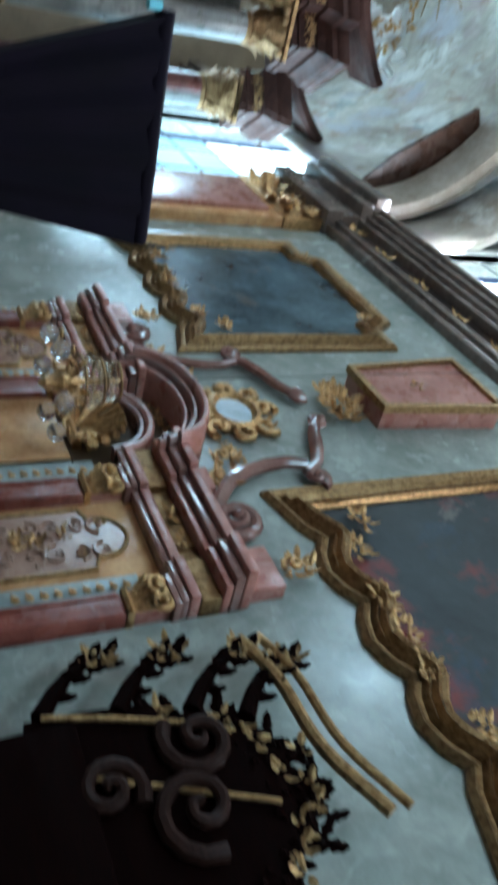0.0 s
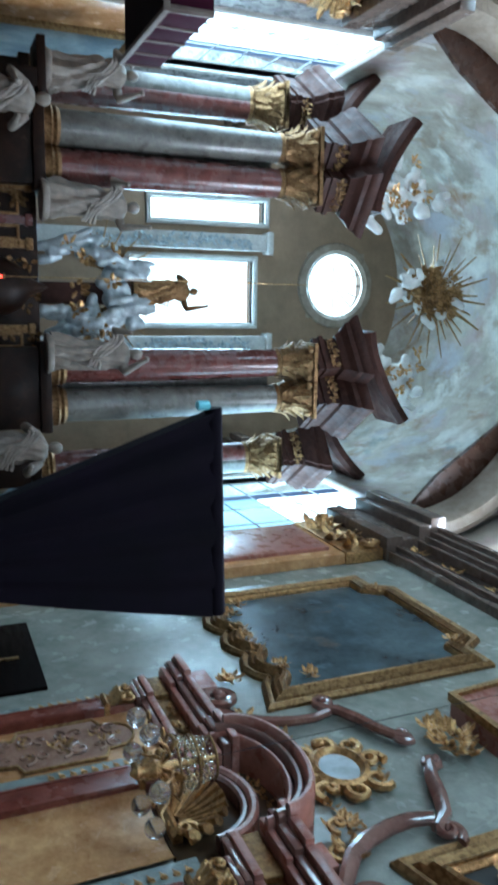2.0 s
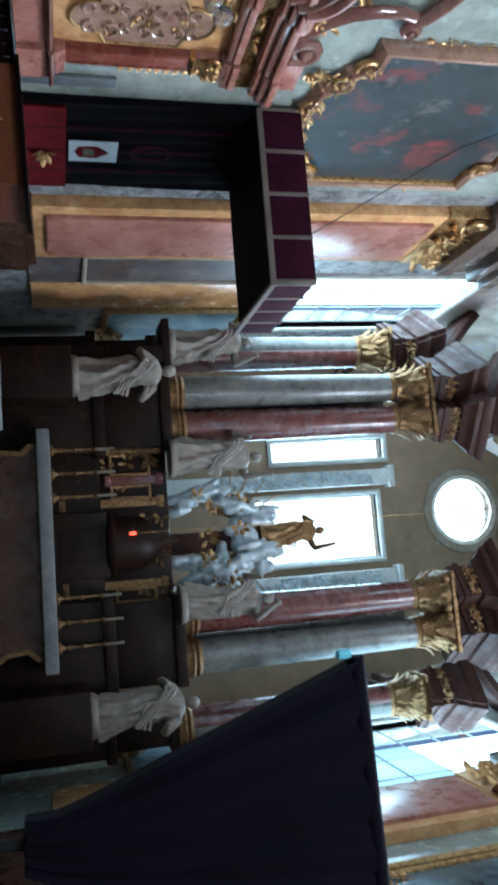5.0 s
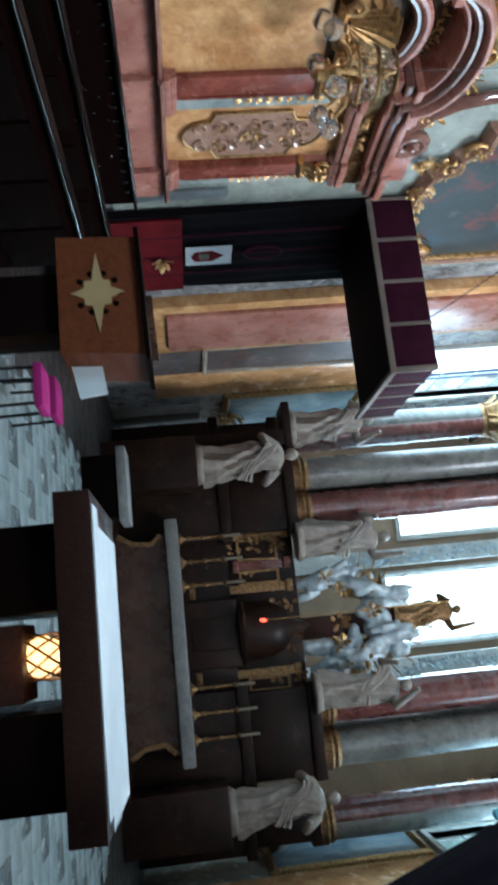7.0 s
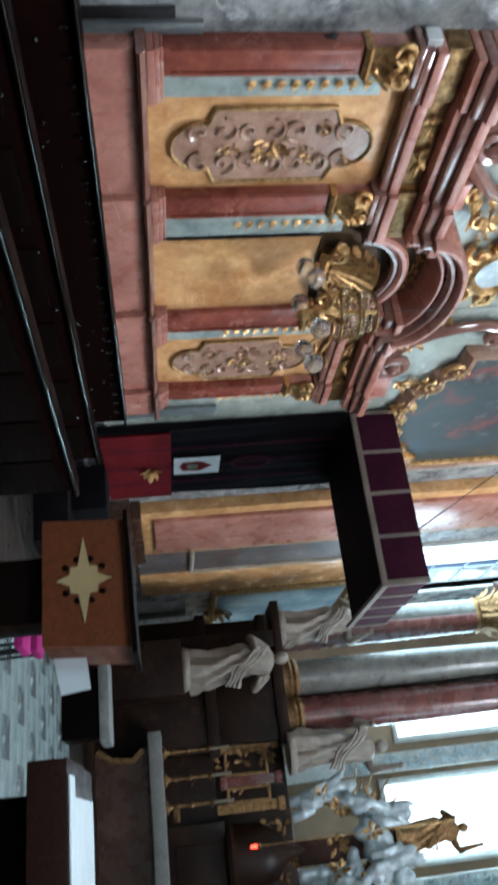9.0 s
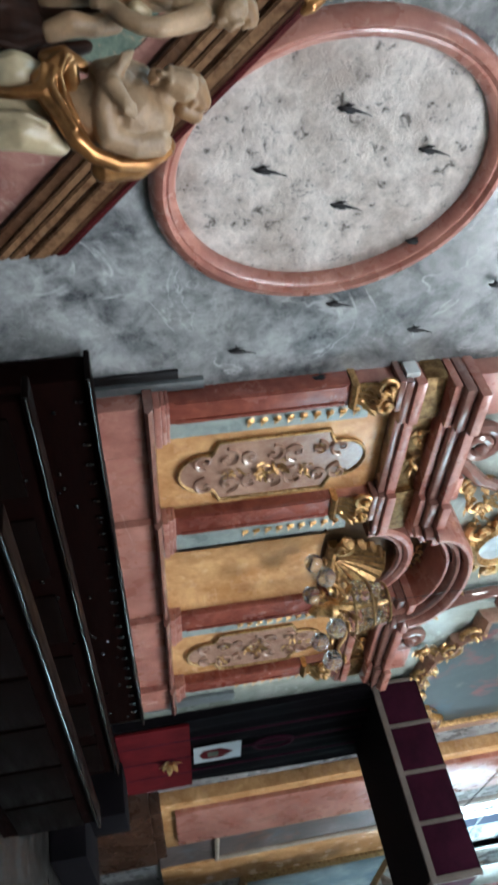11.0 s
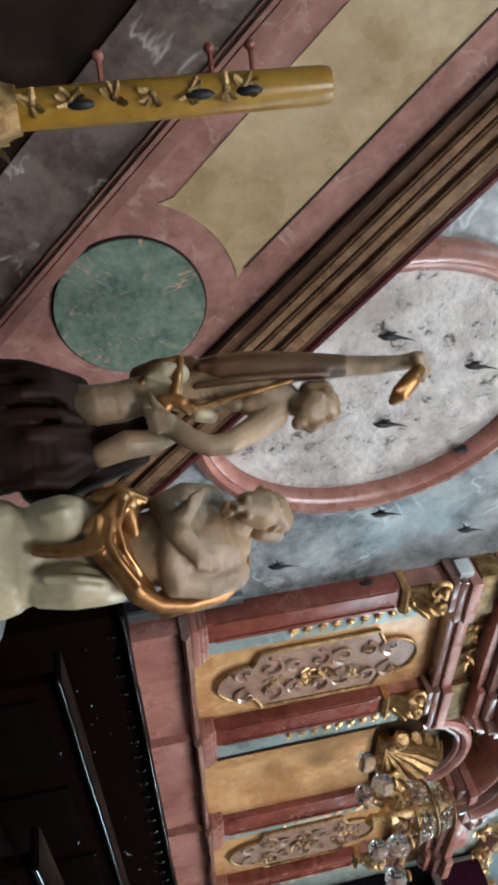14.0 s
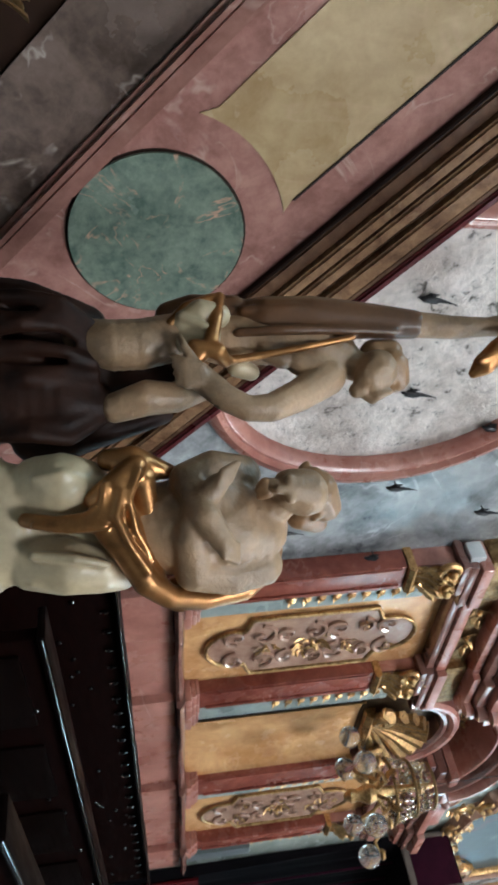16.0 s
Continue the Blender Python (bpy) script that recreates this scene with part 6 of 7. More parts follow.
def bird(u, v):
    t = thing("iron_swallow", north(u, v, 0.0), "small dark iron swallow pinned to the wall", "wall figure", "iron swallows")
    bm = bmesh.new()
    w = 0.055
    tube(bm, [north(u + 0.0, v - 0.075, w), north(u + 0.005, v - 0.05, w + 0.012), north(u + 0.012, v, w + 0.015), north(u + 0.03, v + 0.055, w), north(u + 0.06, v + 0.13, w - 0.01), north(u + 0.075, v + 0.16, w - 0.012)], [0.005, 0.017, 0.02, 0.012, 0.004, 0.003], 7)
    for sg in (-1, 1):
        tube(bm, [north(u + 0.004, v - 0.035, w), north(u + 0.022 * sg + 0.01, v - 0.005, w + 0.004), north(u + 0.028 * sg + 0.022, v + 0.04, w - 0.004)], [0.012, 0.011, 0.003], 6, 0.5)
    part("body", bm, DARKMETAL, t)
    bm = bmesh.new()
    tube(bm, [north(u + 0.01, v, 0.0), north(u + 0.01, v, w)], 0.005, 5)
    part("pin", bm, DARKMETAL, t)


for u, v in BIRDS:
    bird(u, v)

# grey conduit box and white sensor on the wall
cb = thing("cable_trunking", north(4.1, 1.7, 0), "grey plastic cable trunking on the wall", "trunking")
bm = bmesh.new()
block(bm, (3.98, 1.3, 0), (4.07, 2.2, 0.05), north, 0.006)
part("cover", bm, LEAD, cb)
bm = bmesh.new()
block(bm, (3.88, 1.15, 0), (3.96, 2.0, 0.03), north, 0.005)
part("dark_strip", bm, DARKMETAL, cb)
cb2 = thing("cable_trunking", north(9.7, 1.4, 0.05), "pale grey cable trunking beside the throne cloth", "trunking")
bm = bmesh.new()
block(bm, (9.66, 1.35, 0.045), (9.86, 2.55, 0.10), north, 0.008)
part("cover", bm, LEAD, cb2)
sb2 = thing("wall_sensor", north(7.25, 3.6, 0.2), "small white sensor box beside the niche", "sensor")
bm = bmesh.new()
block(bm, (7.2, 3.56, 0.05), (7.3, 3.68, 0.22), north, 0.012)
part("case", bm, plain("white_plastic_case", (0.75, 0.75, 0.74), 0.4), sb2)
sn = thing("wall_sensor", north(4.1, 3.95, 0.2), "small white sensor box on the cornice end", "sensor")
bm = bmesh.new()
block(bm, (4.0, 3.85, 0.05), (4.1, 3.97, 0.2), north, 0.012)
part("case", bm, plain("white_plastic", (0.75, 0.75, 0.74), 0.4), sn)

# ---------------------------------------------------------------- chandelier bracket with globes before the niche
ch = thing("chandelier", (-4.75, 6.6, 3.1), "gilded chandelier with clear glass globes and crystal basket", "chandelier")
bm = bmesh.new()
turned(bm, [(0.02, -0.12), (0.06, -0.06), (0.05, 0.0), (0.09, 0.1), (0.05, 0.2), (0.03, 0.5), (0.07, 0.56), (0.03, 0.62), (0.015, 0.7)], (-4.75, 6.62, 3.25), 16)
part("stem", bm, GOLD, ch)
bm = bmesh.new()
tube(bm, [(-4.75, 6.62, 3.9), (-4.75, 6.62, 9.0), (-4.75, 6.62, 14.8)], 0.004, 5)
part("suspension_wire", bm, DARKMETAL, ch)
rnd = random.Random(12)
for k in range(6):
    a = 2 * math.pi * k / 6 + 0.35
    d = Vector((math.cos(a), math.sin(a), 0))
    c0 = Vector((-4.75, 6.62, 3.42))
    bm = bmesh.new()
    tube(bm, [c0 + d * q + Vector((0, 0, h)) for q, h in ((0.05, 0), (0.15, 0.07), (0.28, 0.02), (0.38, -0.08), (0.46, -0.06), (0.48, -0.02))], [0.016, 0.018, 0.015, 0.014, 0.014, 0.03], 7)
    leaf(bm, c0 + d * 0.2 + Vector((0, 0, 0.06)), d, (0, 0, 1), 0.14, 0.04, 0.5)
    turned(bm, [(0.02, 0.0), (0.05, 0.02), (0.04, 0.04)], c0 + d * 0.48 + Vector((0, 0, -0.06)), 10)
    arm = part("arm", bm, GOLD, ch)
    bm = bmesh.new()
    ball(bm, c0 + d * 0.48 + Vector((0, 0, -0.15)), 0.095, 3)
    part("globe", bm, FROST, arm, "clear glass globe")
bm = bmesh.new()
for k in range(22):
    a = 2 * math.pi * k / 22
    for q in range(6):
        r = 0.26 - 0.015 * q
        p = Vector((-4.75 + r * math.cos(a), 6.62 + r * math.sin(a), 3.55 + q * 0.06))
        ball(bm, p, (0.018, 0.018, 0.026), 1)
tagged(part("crystal_string", bm, glass("crystal", 0.03, (1.0, 0.95, 0.8)), ch, "strings of crystal drops"), kind="stuff")
bm = bmesh.new()
for z, r in ((3.53, 0.27), (3.72, 0.235), (3.9, 0.19)):
    tube(bm, [(-4.75 + r * math.cos(2 * math.pi * k / 24), 6.62 + r * math.sin(2 * math.pi * k / 24), z) for k in range(25)], 0.014, 6)
part("basket_ring", bm, OLDGOLD, ch)

ch.scale = (1.02, 1.02, 1.02)
copy_thing(ch, Matrix.Translation((4.93, 6.6, 3.1)))

# ---------------------------------------------------------------- pulpit stair parapet of inlaid marble
SL = -1.04   # the parapet climbs westwards


def stair(u, v, w):
    """u along the parapet, v up, w towards the choir."""
    return Vector((-4.36 + w, 0.68 + u, v))


def raking(u, k):
    """Height of the raking line k metres above the reference line."""
    return 2.04 + SL * u + k


st = thing("stair_parapet", (-4.36, 0.68, 0), "marble stair parapet inlaid with pink, yellow and green stone", "stair parapet")
U0, U1, U2 = -1.9, 0.66, 1.28


def rake(bm, k0, k1, w0, w1, u0=U0, u1=U1):
    slab(bm, [(u0, raking(u0, k0)), (u1, raking(u1, k0)), (u1, raking(u1, k1)), (u0, raking(u0, k1))], w0, w1, stair)


bm = bmesh.new()
slab(bm, [(U0, 0.0), (U2, 0.0), (U2, raking(U2, 0.25)), (U0, raking(U0, 0.25))], -0.3, -0.02, stair)
part("core_wall", bm, BROWN, st)
LOWER = marble("dark_grey_brown_marble", (0.04, 0.026, 0.02), (0.16, 0.11, 0.09), (0.36, 0.3, 0.26), 4.0, 0.2, 0.9)
bm = bmesh.new()
slab(bm, [(U0, 0.0), (U1, 0.0), (U1, 0.02), (0.45, raking(0.45, -1.195)), (U0, raking(U0, -1.195))], -0.02, 0.02, stair)
part("plinth_slab", bm, DUSK, st, "dark plinth slab")
bm = bmesh.new()
rake(bm, -1.195, -0.825, -0.02, 0.035)
part("lower_slab", bm, LOWER, st, "polished dark grey-brown slab")
bm = bmesh.new()
rake(bm, -0.825, -0.775, -0.02, 0.07)
bmesh.ops.bevel(bm, geom=list(bm.edges), offset=0.02, segments=3, affect='EDGES')
part("polished_fillet", bm, MAUVE, st)
bm = bmesh.new()
rake(bm, -0.775, -0.69, -0.02, 0.03)
bmesh.ops.bevel(bm, geom=list(bm.edges), offset=0.012, segments=2, affect='EDGES')
part("pink_fillet", bm, MAUVE, st)
bm = bmesh.new()
rake(bm, -0.69, 0.2, -0.02, 0.0, U0, U2)
part("pink_field", bm, PINKRAMP, st, "pink marble field")
cu, cv, cr_ = 0.11, 1.62, 0.268
bm = bmesh.new()
slab(bm, [(cu + (cr_ + 0.008) * math.cos(2 * math.pi * k / 48), cv + (cr_ + 0.008) * math.sin(2 * math.pi * k / 48)) for k in range(48)], -0.01, 0.004, stair)
part("medallion_rim", bm, DUSK, st)
bm = bmesh.new()
slab(bm, [(cu + cr_ * math.cos(2 * math.pi * k / 48), cv + cr_ * math.sin(2 * math.pi * k / 48)) for k in range(48)], -0.01, 0.014, stair)
part("medallion", bm, GREEN, st, "round green marble medallion")
# yellow panel with a round bite beside the medallion
R2 = cr_ + 0.13
bite = []
for k in range(11):
    a = math.radians(161 - 61 * k / 10)
    bite.append((cu + R2 * math.cos(a), cv + R2 * math.sin(a)))
bm = bmesh.new()
yl = [(U0 + 0.05, raking(U0 + 0.05, -0.53)), (bite[0][0] - 0.015, raking(bite[0][0] - 0.015, -0.53))] + bite + [(0.0, raking(0.0, -0.005)), (U0 + 0.05, raking(U0 + 0.05, -0.005))]
slab(bm, yl, -0.01, 0.005, stair)
part("yellow_panel", bm, CREAM, st, "yellow alabaster panel")
bm = bmesh.new()
rake(bm, -0.006, 0.004, 0.0, 0.009, U0, 0.0)
part("dark_line", bm, DUSK, st)
EDGE = marble("dark_crimson_edge", (0.05, 0.006, 0.008), (0.11, 0.018, 0.02), (0.2, 0.06, 0.05), 4.0, 0.2, 0.2)
for k0, k1, w, m in ((0.20, 0.215, 0.03, DUSK), (0.215, 0.30, 0.028, RAILDARK), (0.30, 0.362, 0.052, RAIL), (0.362, 0.376, 0.034, DUSK), (0.376, 0.44, 0.054, RAIL), (0.44, 0.47, 0.036, RAILDARK), (0.47, 0.56, 0.062, RAIL), (0.56, 0.602, 0.046, RAILDARK), (0.602, 0.65, 0.052, EDGE)):
    bm = bmesh.new()
    rake(bm, k0, k1, -0.32 if k1 > 0.3 else -0.02, w, U0, U2)
    bmesh.ops.bevel(bm, geom=list(bm.edges), offset=min(0.009, (k1 - k0) * 0.3), segments=3, affect='EDGES')
    part("handrail_moulding", bm, m, st)

# ---------------------------------------------------------------- paschal candle
pc = thing("paschal_candle", (-3.66, -0.13, 0), "thick amber wax candle with gilt ornaments on a stand", "candle")
bm = bmesh.new()
turned(bm, [(0.042, 0.0), (0.043, 0.3), (0.042, 0.68), (0.038, 0.70), (0.03, 0.695)], (-3.66, -0.13, 1.40), 24)
WAX, nt_, b_ = shader("amber_wax")
b_.inputs["Base Color"].default_value = (0.46, 0.23, 0.035, 1)
b_.inputs["Roughness"].default_value = 0.35
b_.inputs["Subsurface Weight"].default_value = 0.25
b_.inputs["Subsurface Radius"].default_value = (0.03, 0.012, 0.004)
v_ = coords(nt_)
nt_.links.new(ramp(nt_, noised(nt_, v_, 18, 5), [(0.3, (0.22, 0.10, 0.008)), (0.7, (0.36, 0.19, 0.02))]), b_.inputs["Base Color"])
part("wax_pillar", bm, WAX, pc)
tw = Vector((0.85, -0.5, 0)).normalized()
sd = Vector((-tw.y, tw.x, 0))
for z, s_ in ((1.60, 0), (1.84, 0), (1.93, 0)):
    bm = bmesh.new()
    for q, off in ((-1, 0),):
        p = Vector((-3.66, -0.13, z))
        tube(bm, [p - sd * 0.03, p - sd * 0.09], [0.006, 0.006], 6)
        ball(bm, p - sd * 0.095, 0.013, 2)
    part("wax_nail", bm, RED, pc, "dark red wax nail")
for z in (1.45, 1.53, 1.62, 1.70, 1.78, 1.86, 1.90):
    bm = bmesh.new()
    p = Vector((-3.66, -0.13, z)) + tw * 0.043
    ball(bm, p, 0.01, 1)
    for k in range(5):
        a = rnd.random() * 6.28
        leaf(bm, p, sd * math.cos(a) + Vector((0, 0, math.sin(a))), tw, 0.038, 0.01, 0.3)
    part("gilt_motif", bm, OLDGOLD, pc, "gilded wax motif")
for z, h in ((1.55, 0.03), (1.80, 0.035), (1.91, 0.03)):
    bm = bmesh.new()
    ball(bm, Vector((-3.66, -0.13, z)) + tw * 0.042 + sd * 0.008, (0.012, 0.012, h), 2)
    part("dark_motif", bm, DARKMETAL, pc)
bm = bmesh.new()
turned(bm, [(0.20, 0.0), (0.2, 0.03), (0.07, 0.08), (0.03, 0.14), (0.04, 0.5), (0.025, 0.55), (0.025, 1.1), (0.05, 1.14), (0.03, 1.2), (0.06, 1.3), (0.075, 1.36), (0.055, 1.40), (0.05, 1.42)], (-3.66, -0.13, 0), 20)
for k in range(9):
    a = 2 * math.pi * k / 9
    d = Vector((math.cos(a), math.sin(a), 0))
    leaf(bm, Vector((-3.66, -0.13, 1.28)) + d * 0.05, (0, 0, 1), d, 0.12, 0.032, 0.4)
part("stand", bm, OLDGOLD, pc, "old gilded candle stand")

# ---------------------------------------------------------------- font with the two carved figures
font = thing("baptismal_font", (-3.2, 0.52, 0), "dark marble font with a domed grey lid", "font")
bm = bmesh.new()
turned(bm, [(0.36, 0.0), (0.36, 0.08), (0.22, 0.14), (0.15, 0.3), (0.14, 0.6), (0.22, 0.72), (0.42, 0.86), (0.46, 0.98), (0.44, 1.02)], (-3.2, 0.52, 0), 36)
part("bowl", bm, BROWN, font)
bm = bmesh.new()
turned(bm, [(0.45, 1.02), (0.45, 1.06), (0.40, 1.09), (0.34, 1.16), (0.33, 1.2), (0.0, 1.21)], (-3.2, 0.52, 0), 36)
part("lid", bm, LEAD, font, "grey metal lid")


FV = Vector((0.70, -0.71, 0))      # towards the nave
FS = Vector((0.71, 0.70, 0))       # across, eastwards
FO = Vector((-3.27, 0.47, 0))


def F(a, z, b=0.0):
    """a across, z up, b towards the nave."""
    return FO + FS * a + FV * b + Vector((0, 0, z))


def figure(name, pieces, label):
    """One mesh from melted pieces, each with its own finish."""
    bm = bmesh.new()
    mats = []
    for limbs, mat, voxel in pieces:
        me = fused(limbs, voxel, 1 if mat is HAIR else 2)
        start = len(bm.faces)
        bm.from_mesh(me)
        bm.faces.ensure_lookup_table()
        for f in bm.faces[start:]:
            f.material_index = len(mats)
        mats.append(mat)
    ob = part(name, bm, mats, angle=75)
    return tagged(ob, label, "statue", "font figures")


MANTLE = plain("copper_gilt_mantle", (0.48, 0.215, 0.075), 0.32, 0.75, 0.68, 14)
FLESH = plain("painted_flesh_wood", (0.49, 0.30, 0.17), 0.44, 0, 0.75, 6)
CARVE = FLESH.node_tree
bumped(CARVE, CARVE.nodes["Principled BSDF"], noised(CARVE, coords(CARVE), 26, 5, 0.6, 0.3), 0.5, 0.012)
HAIR = plain("painted_brown_wood", (0.34, 0.185, 0.09), 0.35, 0, 0.4, 40)
ROBE = cloth("dark_brown_painted_robe", (0.006, 0.0026, 0.0018), (0.034, 0.013, 0.008), 0.5, 12.0)

SLEEVE = plain("brown_painted_sleeve", (0.15, 0.062, 0.024), 0.4, 0.0, 0.6, 9)


def limb(body, *joints):
    """Adds a limb, curl or fold; joints are (across, up, towards the nave, radius)."""
    body.append([(F(a, z, b), r) for a, z, b, r in joints])


# limbs and folds of the kneeling figure, then of the pouring one
kneel_flesh = []
limb(kneel_flesh, (0.259, 1.533, -0.08, 0.0853), (0.269, 1.596, -0.075, 0.0961), (0.27, 1.662, -0.08, 0.1011), (0.281, 1.718, -0.09, 0.0801))
limb(kneel_flesh, (0.212, 1.656, -0.03, 0.0424), (0.298, 1.666, -0.03, 0.0448))
limb(kneel_flesh, (0.353, 1.736, -0.08, 0.0445), (0.364, 1.675, -0.06, 0.0416), (0.347, 1.604, -0.03, 0.0395), (0.283, 1.599, 0.005, 0.0342), (0.222, 1.616, 0.02, 0.0276), (0.186, 1.652, 0.025, 0.0214))
limb(kneel_flesh, (0.176, 1.708, -0.08, 0.0418), (0.161, 1.651, -0.05, 0.0386), (0.176, 1.6, -0.03, 0.0348), (0.241, 1.626, 0.04, 0.0283), (0.297, 1.658, 0.04, 0.0213))
limb(kneel_flesh, (0.258, 1.734, -0.07, 0.0417), (0.237, 1.772, -0.06, 0.0383))
limb(kneel_flesh, (0.217, 1.825, -0.04, 0.0478), (0.207, 1.795, -0.025, 0.0396))
limb(kneel_flesh, (0.205, 1.763, 0.015, 0.0093), (0.205, 1.778, 0.01, 0.0084))
limb(kneel_flesh, (0.185, 1.788, 0.005, 0.0094), (0.225, 1.786, 0.01, 0.0094))
limb(kneel_flesh, (0.202, 1.746, -0.02, 0.0191), (0.199, 1.756, -0.005, 0.0168))
limb(kneel_flesh, (0.229, 1.547, -0.025, 0.0253), (0.232, 1.585, -0.025, 0.0253))
limb(kneel_flesh, (0.281, 1.543, -0.025, 0.0253), (0.285, 1.582, -0.025, 0.0254))
for k in range(4):
    limb(kneel_flesh, (0.19 - 0.009 * k, 1.65 + 0.004 * k, 0.04, 0.0081), (0.18 - 0.01 * k, 1.675 + 0.005 * k, 0.03, 0.0071))
for k in range(4):
    limb(kneel_flesh, (0.287 + 0.009 * k, 1.655 - 0.001 * k, 0.055, 0.008), (0.297 + 0.01 * k, 1.68 - 0.001 * k, 0.04, 0.0071))
kneel_hair = []
limb(kneel_hair, (0.217, 1.852, -0.06, 0.0442), (0.248, 1.872, -0.08, 0.0337))
limb(kneel_hair, (0.266, 1.819, -0.08, 0.0268), (0.282, 1.857, -0.1, 0.0227))
limb(kneel_hair, (0.194, 1.744, -0.005, 0.0136), (0.204, 1.731, -0.01, 0.0084))
limb(kneel_hair, (0.209, 1.747, -0.005, 0.0126), (0.217, 1.733, -0.015, 0.0074))
for k in range(16):
    w, q = k * 2.4, 0.0154 + 0.0286 * ((k * 7) % 10) / 10
    ca, cz = 0.219 + 1.2 * q * math.sin(w), 1.844 + 0.75 * q * math.cos(w)
    limb(kneel_hair, (ca, cz, -0.018 - q, 0.0132), (ca + 0.0132 * math.sin(w + 1.2), cz + 0.011 * math.cos(w + 1.2), -0.013 - 1.15 * q, 0.0088))
kneel_skirt = []
limb(kneel_skirt, (0.167, 1.33, -0.06, 0.0563), (0.167, 1.374, -0.03, 0.0593), (0.173, 1.413, -0.05, 0.0492))
limb(kneel_skirt, (0.312, 1.311, -0.06, 0.0502), (0.318, 1.373, -0.04, 0.0558), (0.331, 1.428, -0.06, 0.0478), (0.351, 1.468, -0.08, 0.0286))
limb(kneel_skirt, (0.184, 1.265, -0.08, 0.0662), (0.289, 1.259, -0.08, 0.0666))
limb(kneel_skirt, (0.241, 1.29, -0.1, 0.0671), (0.251, 1.404, -0.11, 0.067))
limb(kneel_skirt, (0.289, 1.32, 0.005, 0.0104), (0.298, 1.39, 0.02, 0.0103), (0.317, 1.446, -0.005, 0.0084))
limb(kneel_skirt, (0.338, 1.314, -0.02, 0.0107), (0.348, 1.384, -0.01, 0.0105), (0.356, 1.443, -0.03, 0.0085))
limb(kneel_skirt, (0.155, 1.33, 0.01, 0.0093), (0.148, 1.38, 0.025, 0.0092), (0.156, 1.417, 0.0, 0.0083))
limb(kneel_skirt, (0.17, 1.216, -0.08, 0.0777), (0.295, 1.208, -0.08, 0.0782))
kneel_mantle = []
limb(kneel_mantle, (0.129, 1.458, -0.03, 0.0211), (0.129, 1.504, -0.02, 0.0251), (0.154, 1.554, -0.035, 0.019), (0.162, 1.581, -0.06, 0.0129))
limb(kneel_mantle, (0.198, 1.429, -0.005, 0.0187), (0.177, 1.471, 0.005, 0.0288), (0.143, 1.508, -0.005, 0.0228))
limb(kneel_mantle, (0.226, 1.309, -0.005, 0.0147), (0.237, 1.363, 0.01, 0.0165), (0.237, 1.423, 0.015, 0.0205), (0.215, 1.463, 0.01, 0.0288))
limb(kneel_mantle, (0.255, 1.451, 0.005, 0.0248), (0.299, 1.483, 0.0, 0.026), (0.356, 1.515, -0.02, 0.0286), (0.392, 1.554, -0.045, 0.0238), (0.41, 1.62, -0.08, 0.0222), (0.405, 1.701, -0.11, 0.0227), (0.368, 1.764, -0.13, 0.0208))
limb(kneel_mantle, (0.221, 1.463, -0.005, 0.0332), (0.26, 1.485, -0.015, 0.0356), (0.31, 1.502, -0.03, 0.0361), (0.351, 1.521, -0.05, 0.0324))
limb(kneel_mantle, (0.169, 1.517, -0.02, 0.0272), (0.228, 1.525, -0.025, 0.0231))
limb(kneel_mantle, (0.404, 1.58, -0.14, 0.0391), (0.393, 1.674, -0.16, 0.0421), (0.338, 1.761, -0.17, 0.0377))
limb(kneel_mantle, (0.185, 1.481, 0.03, 0.0081), (0.229, 1.468, 0.038, 0.0091), (0.278, 1.487, 0.03, 0.0091), (0.333, 1.518, 0.012, 0.0093))
limb(kneel_mantle, (0.153, 1.513, 0.02, 0.0081), (0.201, 1.493, 0.028, 0.0081), (0.258, 1.501, 0.02, 0.0082), (0.313, 1.527, 0.0, 0.0073))
limb(kneel_mantle, (0.235, 1.326, 0.02, 0.0072), (0.247, 1.384, 0.03, 0.0071), (0.244, 1.448, 0.035, 0.0081))
limb(kneel_mantle, (0.173, 1.452, 0.03, 0.0081), (0.212, 1.445, 0.03, 0.0081), (0.242, 1.432, 0.02, 0.0082))
pour_flesh = []
limb(pour_flesh, (-0.102, 1.69, -0.15, 0.0533), (-0.099, 1.754, -0.15, 0.0559), (-0.095, 1.823, -0.145, 0.0561), (-0.07, 1.891, -0.14, 0.0563), (-0.048, 1.937, -0.14, 0.0472))
limb(pour_flesh, (-0.043, 1.847, -0.11, 0.0297), (-0.023, 1.898, -0.11, 0.0299))
limb(pour_flesh, (-0.069, 1.78, -0.11, 0.0227), (-0.05, 1.812, -0.105, 0.0227))
limb(pour_flesh, (-0.113, 1.416, -0.13, 0.041), (-0.092, 1.481, -0.1, 0.0513), (-0.092, 1.535, -0.105, 0.0514), (-0.106, 1.603, -0.13, 0.0501))
limb(pour_flesh, (0.029, 1.478, -0.1, 0.031), (0.014, 1.539, -0.09, 0.0363), (0.016, 1.594, -0.105, 0.0311), (-0.011, 1.654, -0.14, 0.0342))
limb(pour_flesh, (-0.016, 1.641, -0.05, 0.028), (0.027, 1.686, -0.04, 0.0268), (0.05, 1.727, -0.04, 0.0258), (0.05, 1.775, -0.05, 0.0293), (0.027, 1.836, -0.08, 0.0335), (-0.008, 1.903, -0.11, 0.0391))
limb(pour_flesh, (-0.04, 1.946, -0.13, 0.0352), (-0.023, 1.978, -0.12, 0.0328))
limb(pour_flesh, (-0.016, 2.005, -0.1, 0.0431), (-0.001, 1.985, -0.09, 0.0346))
limb(pour_flesh, (0.038, 1.973, -0.085, 0.0092), (0.045, 1.986, -0.085, 0.0103))
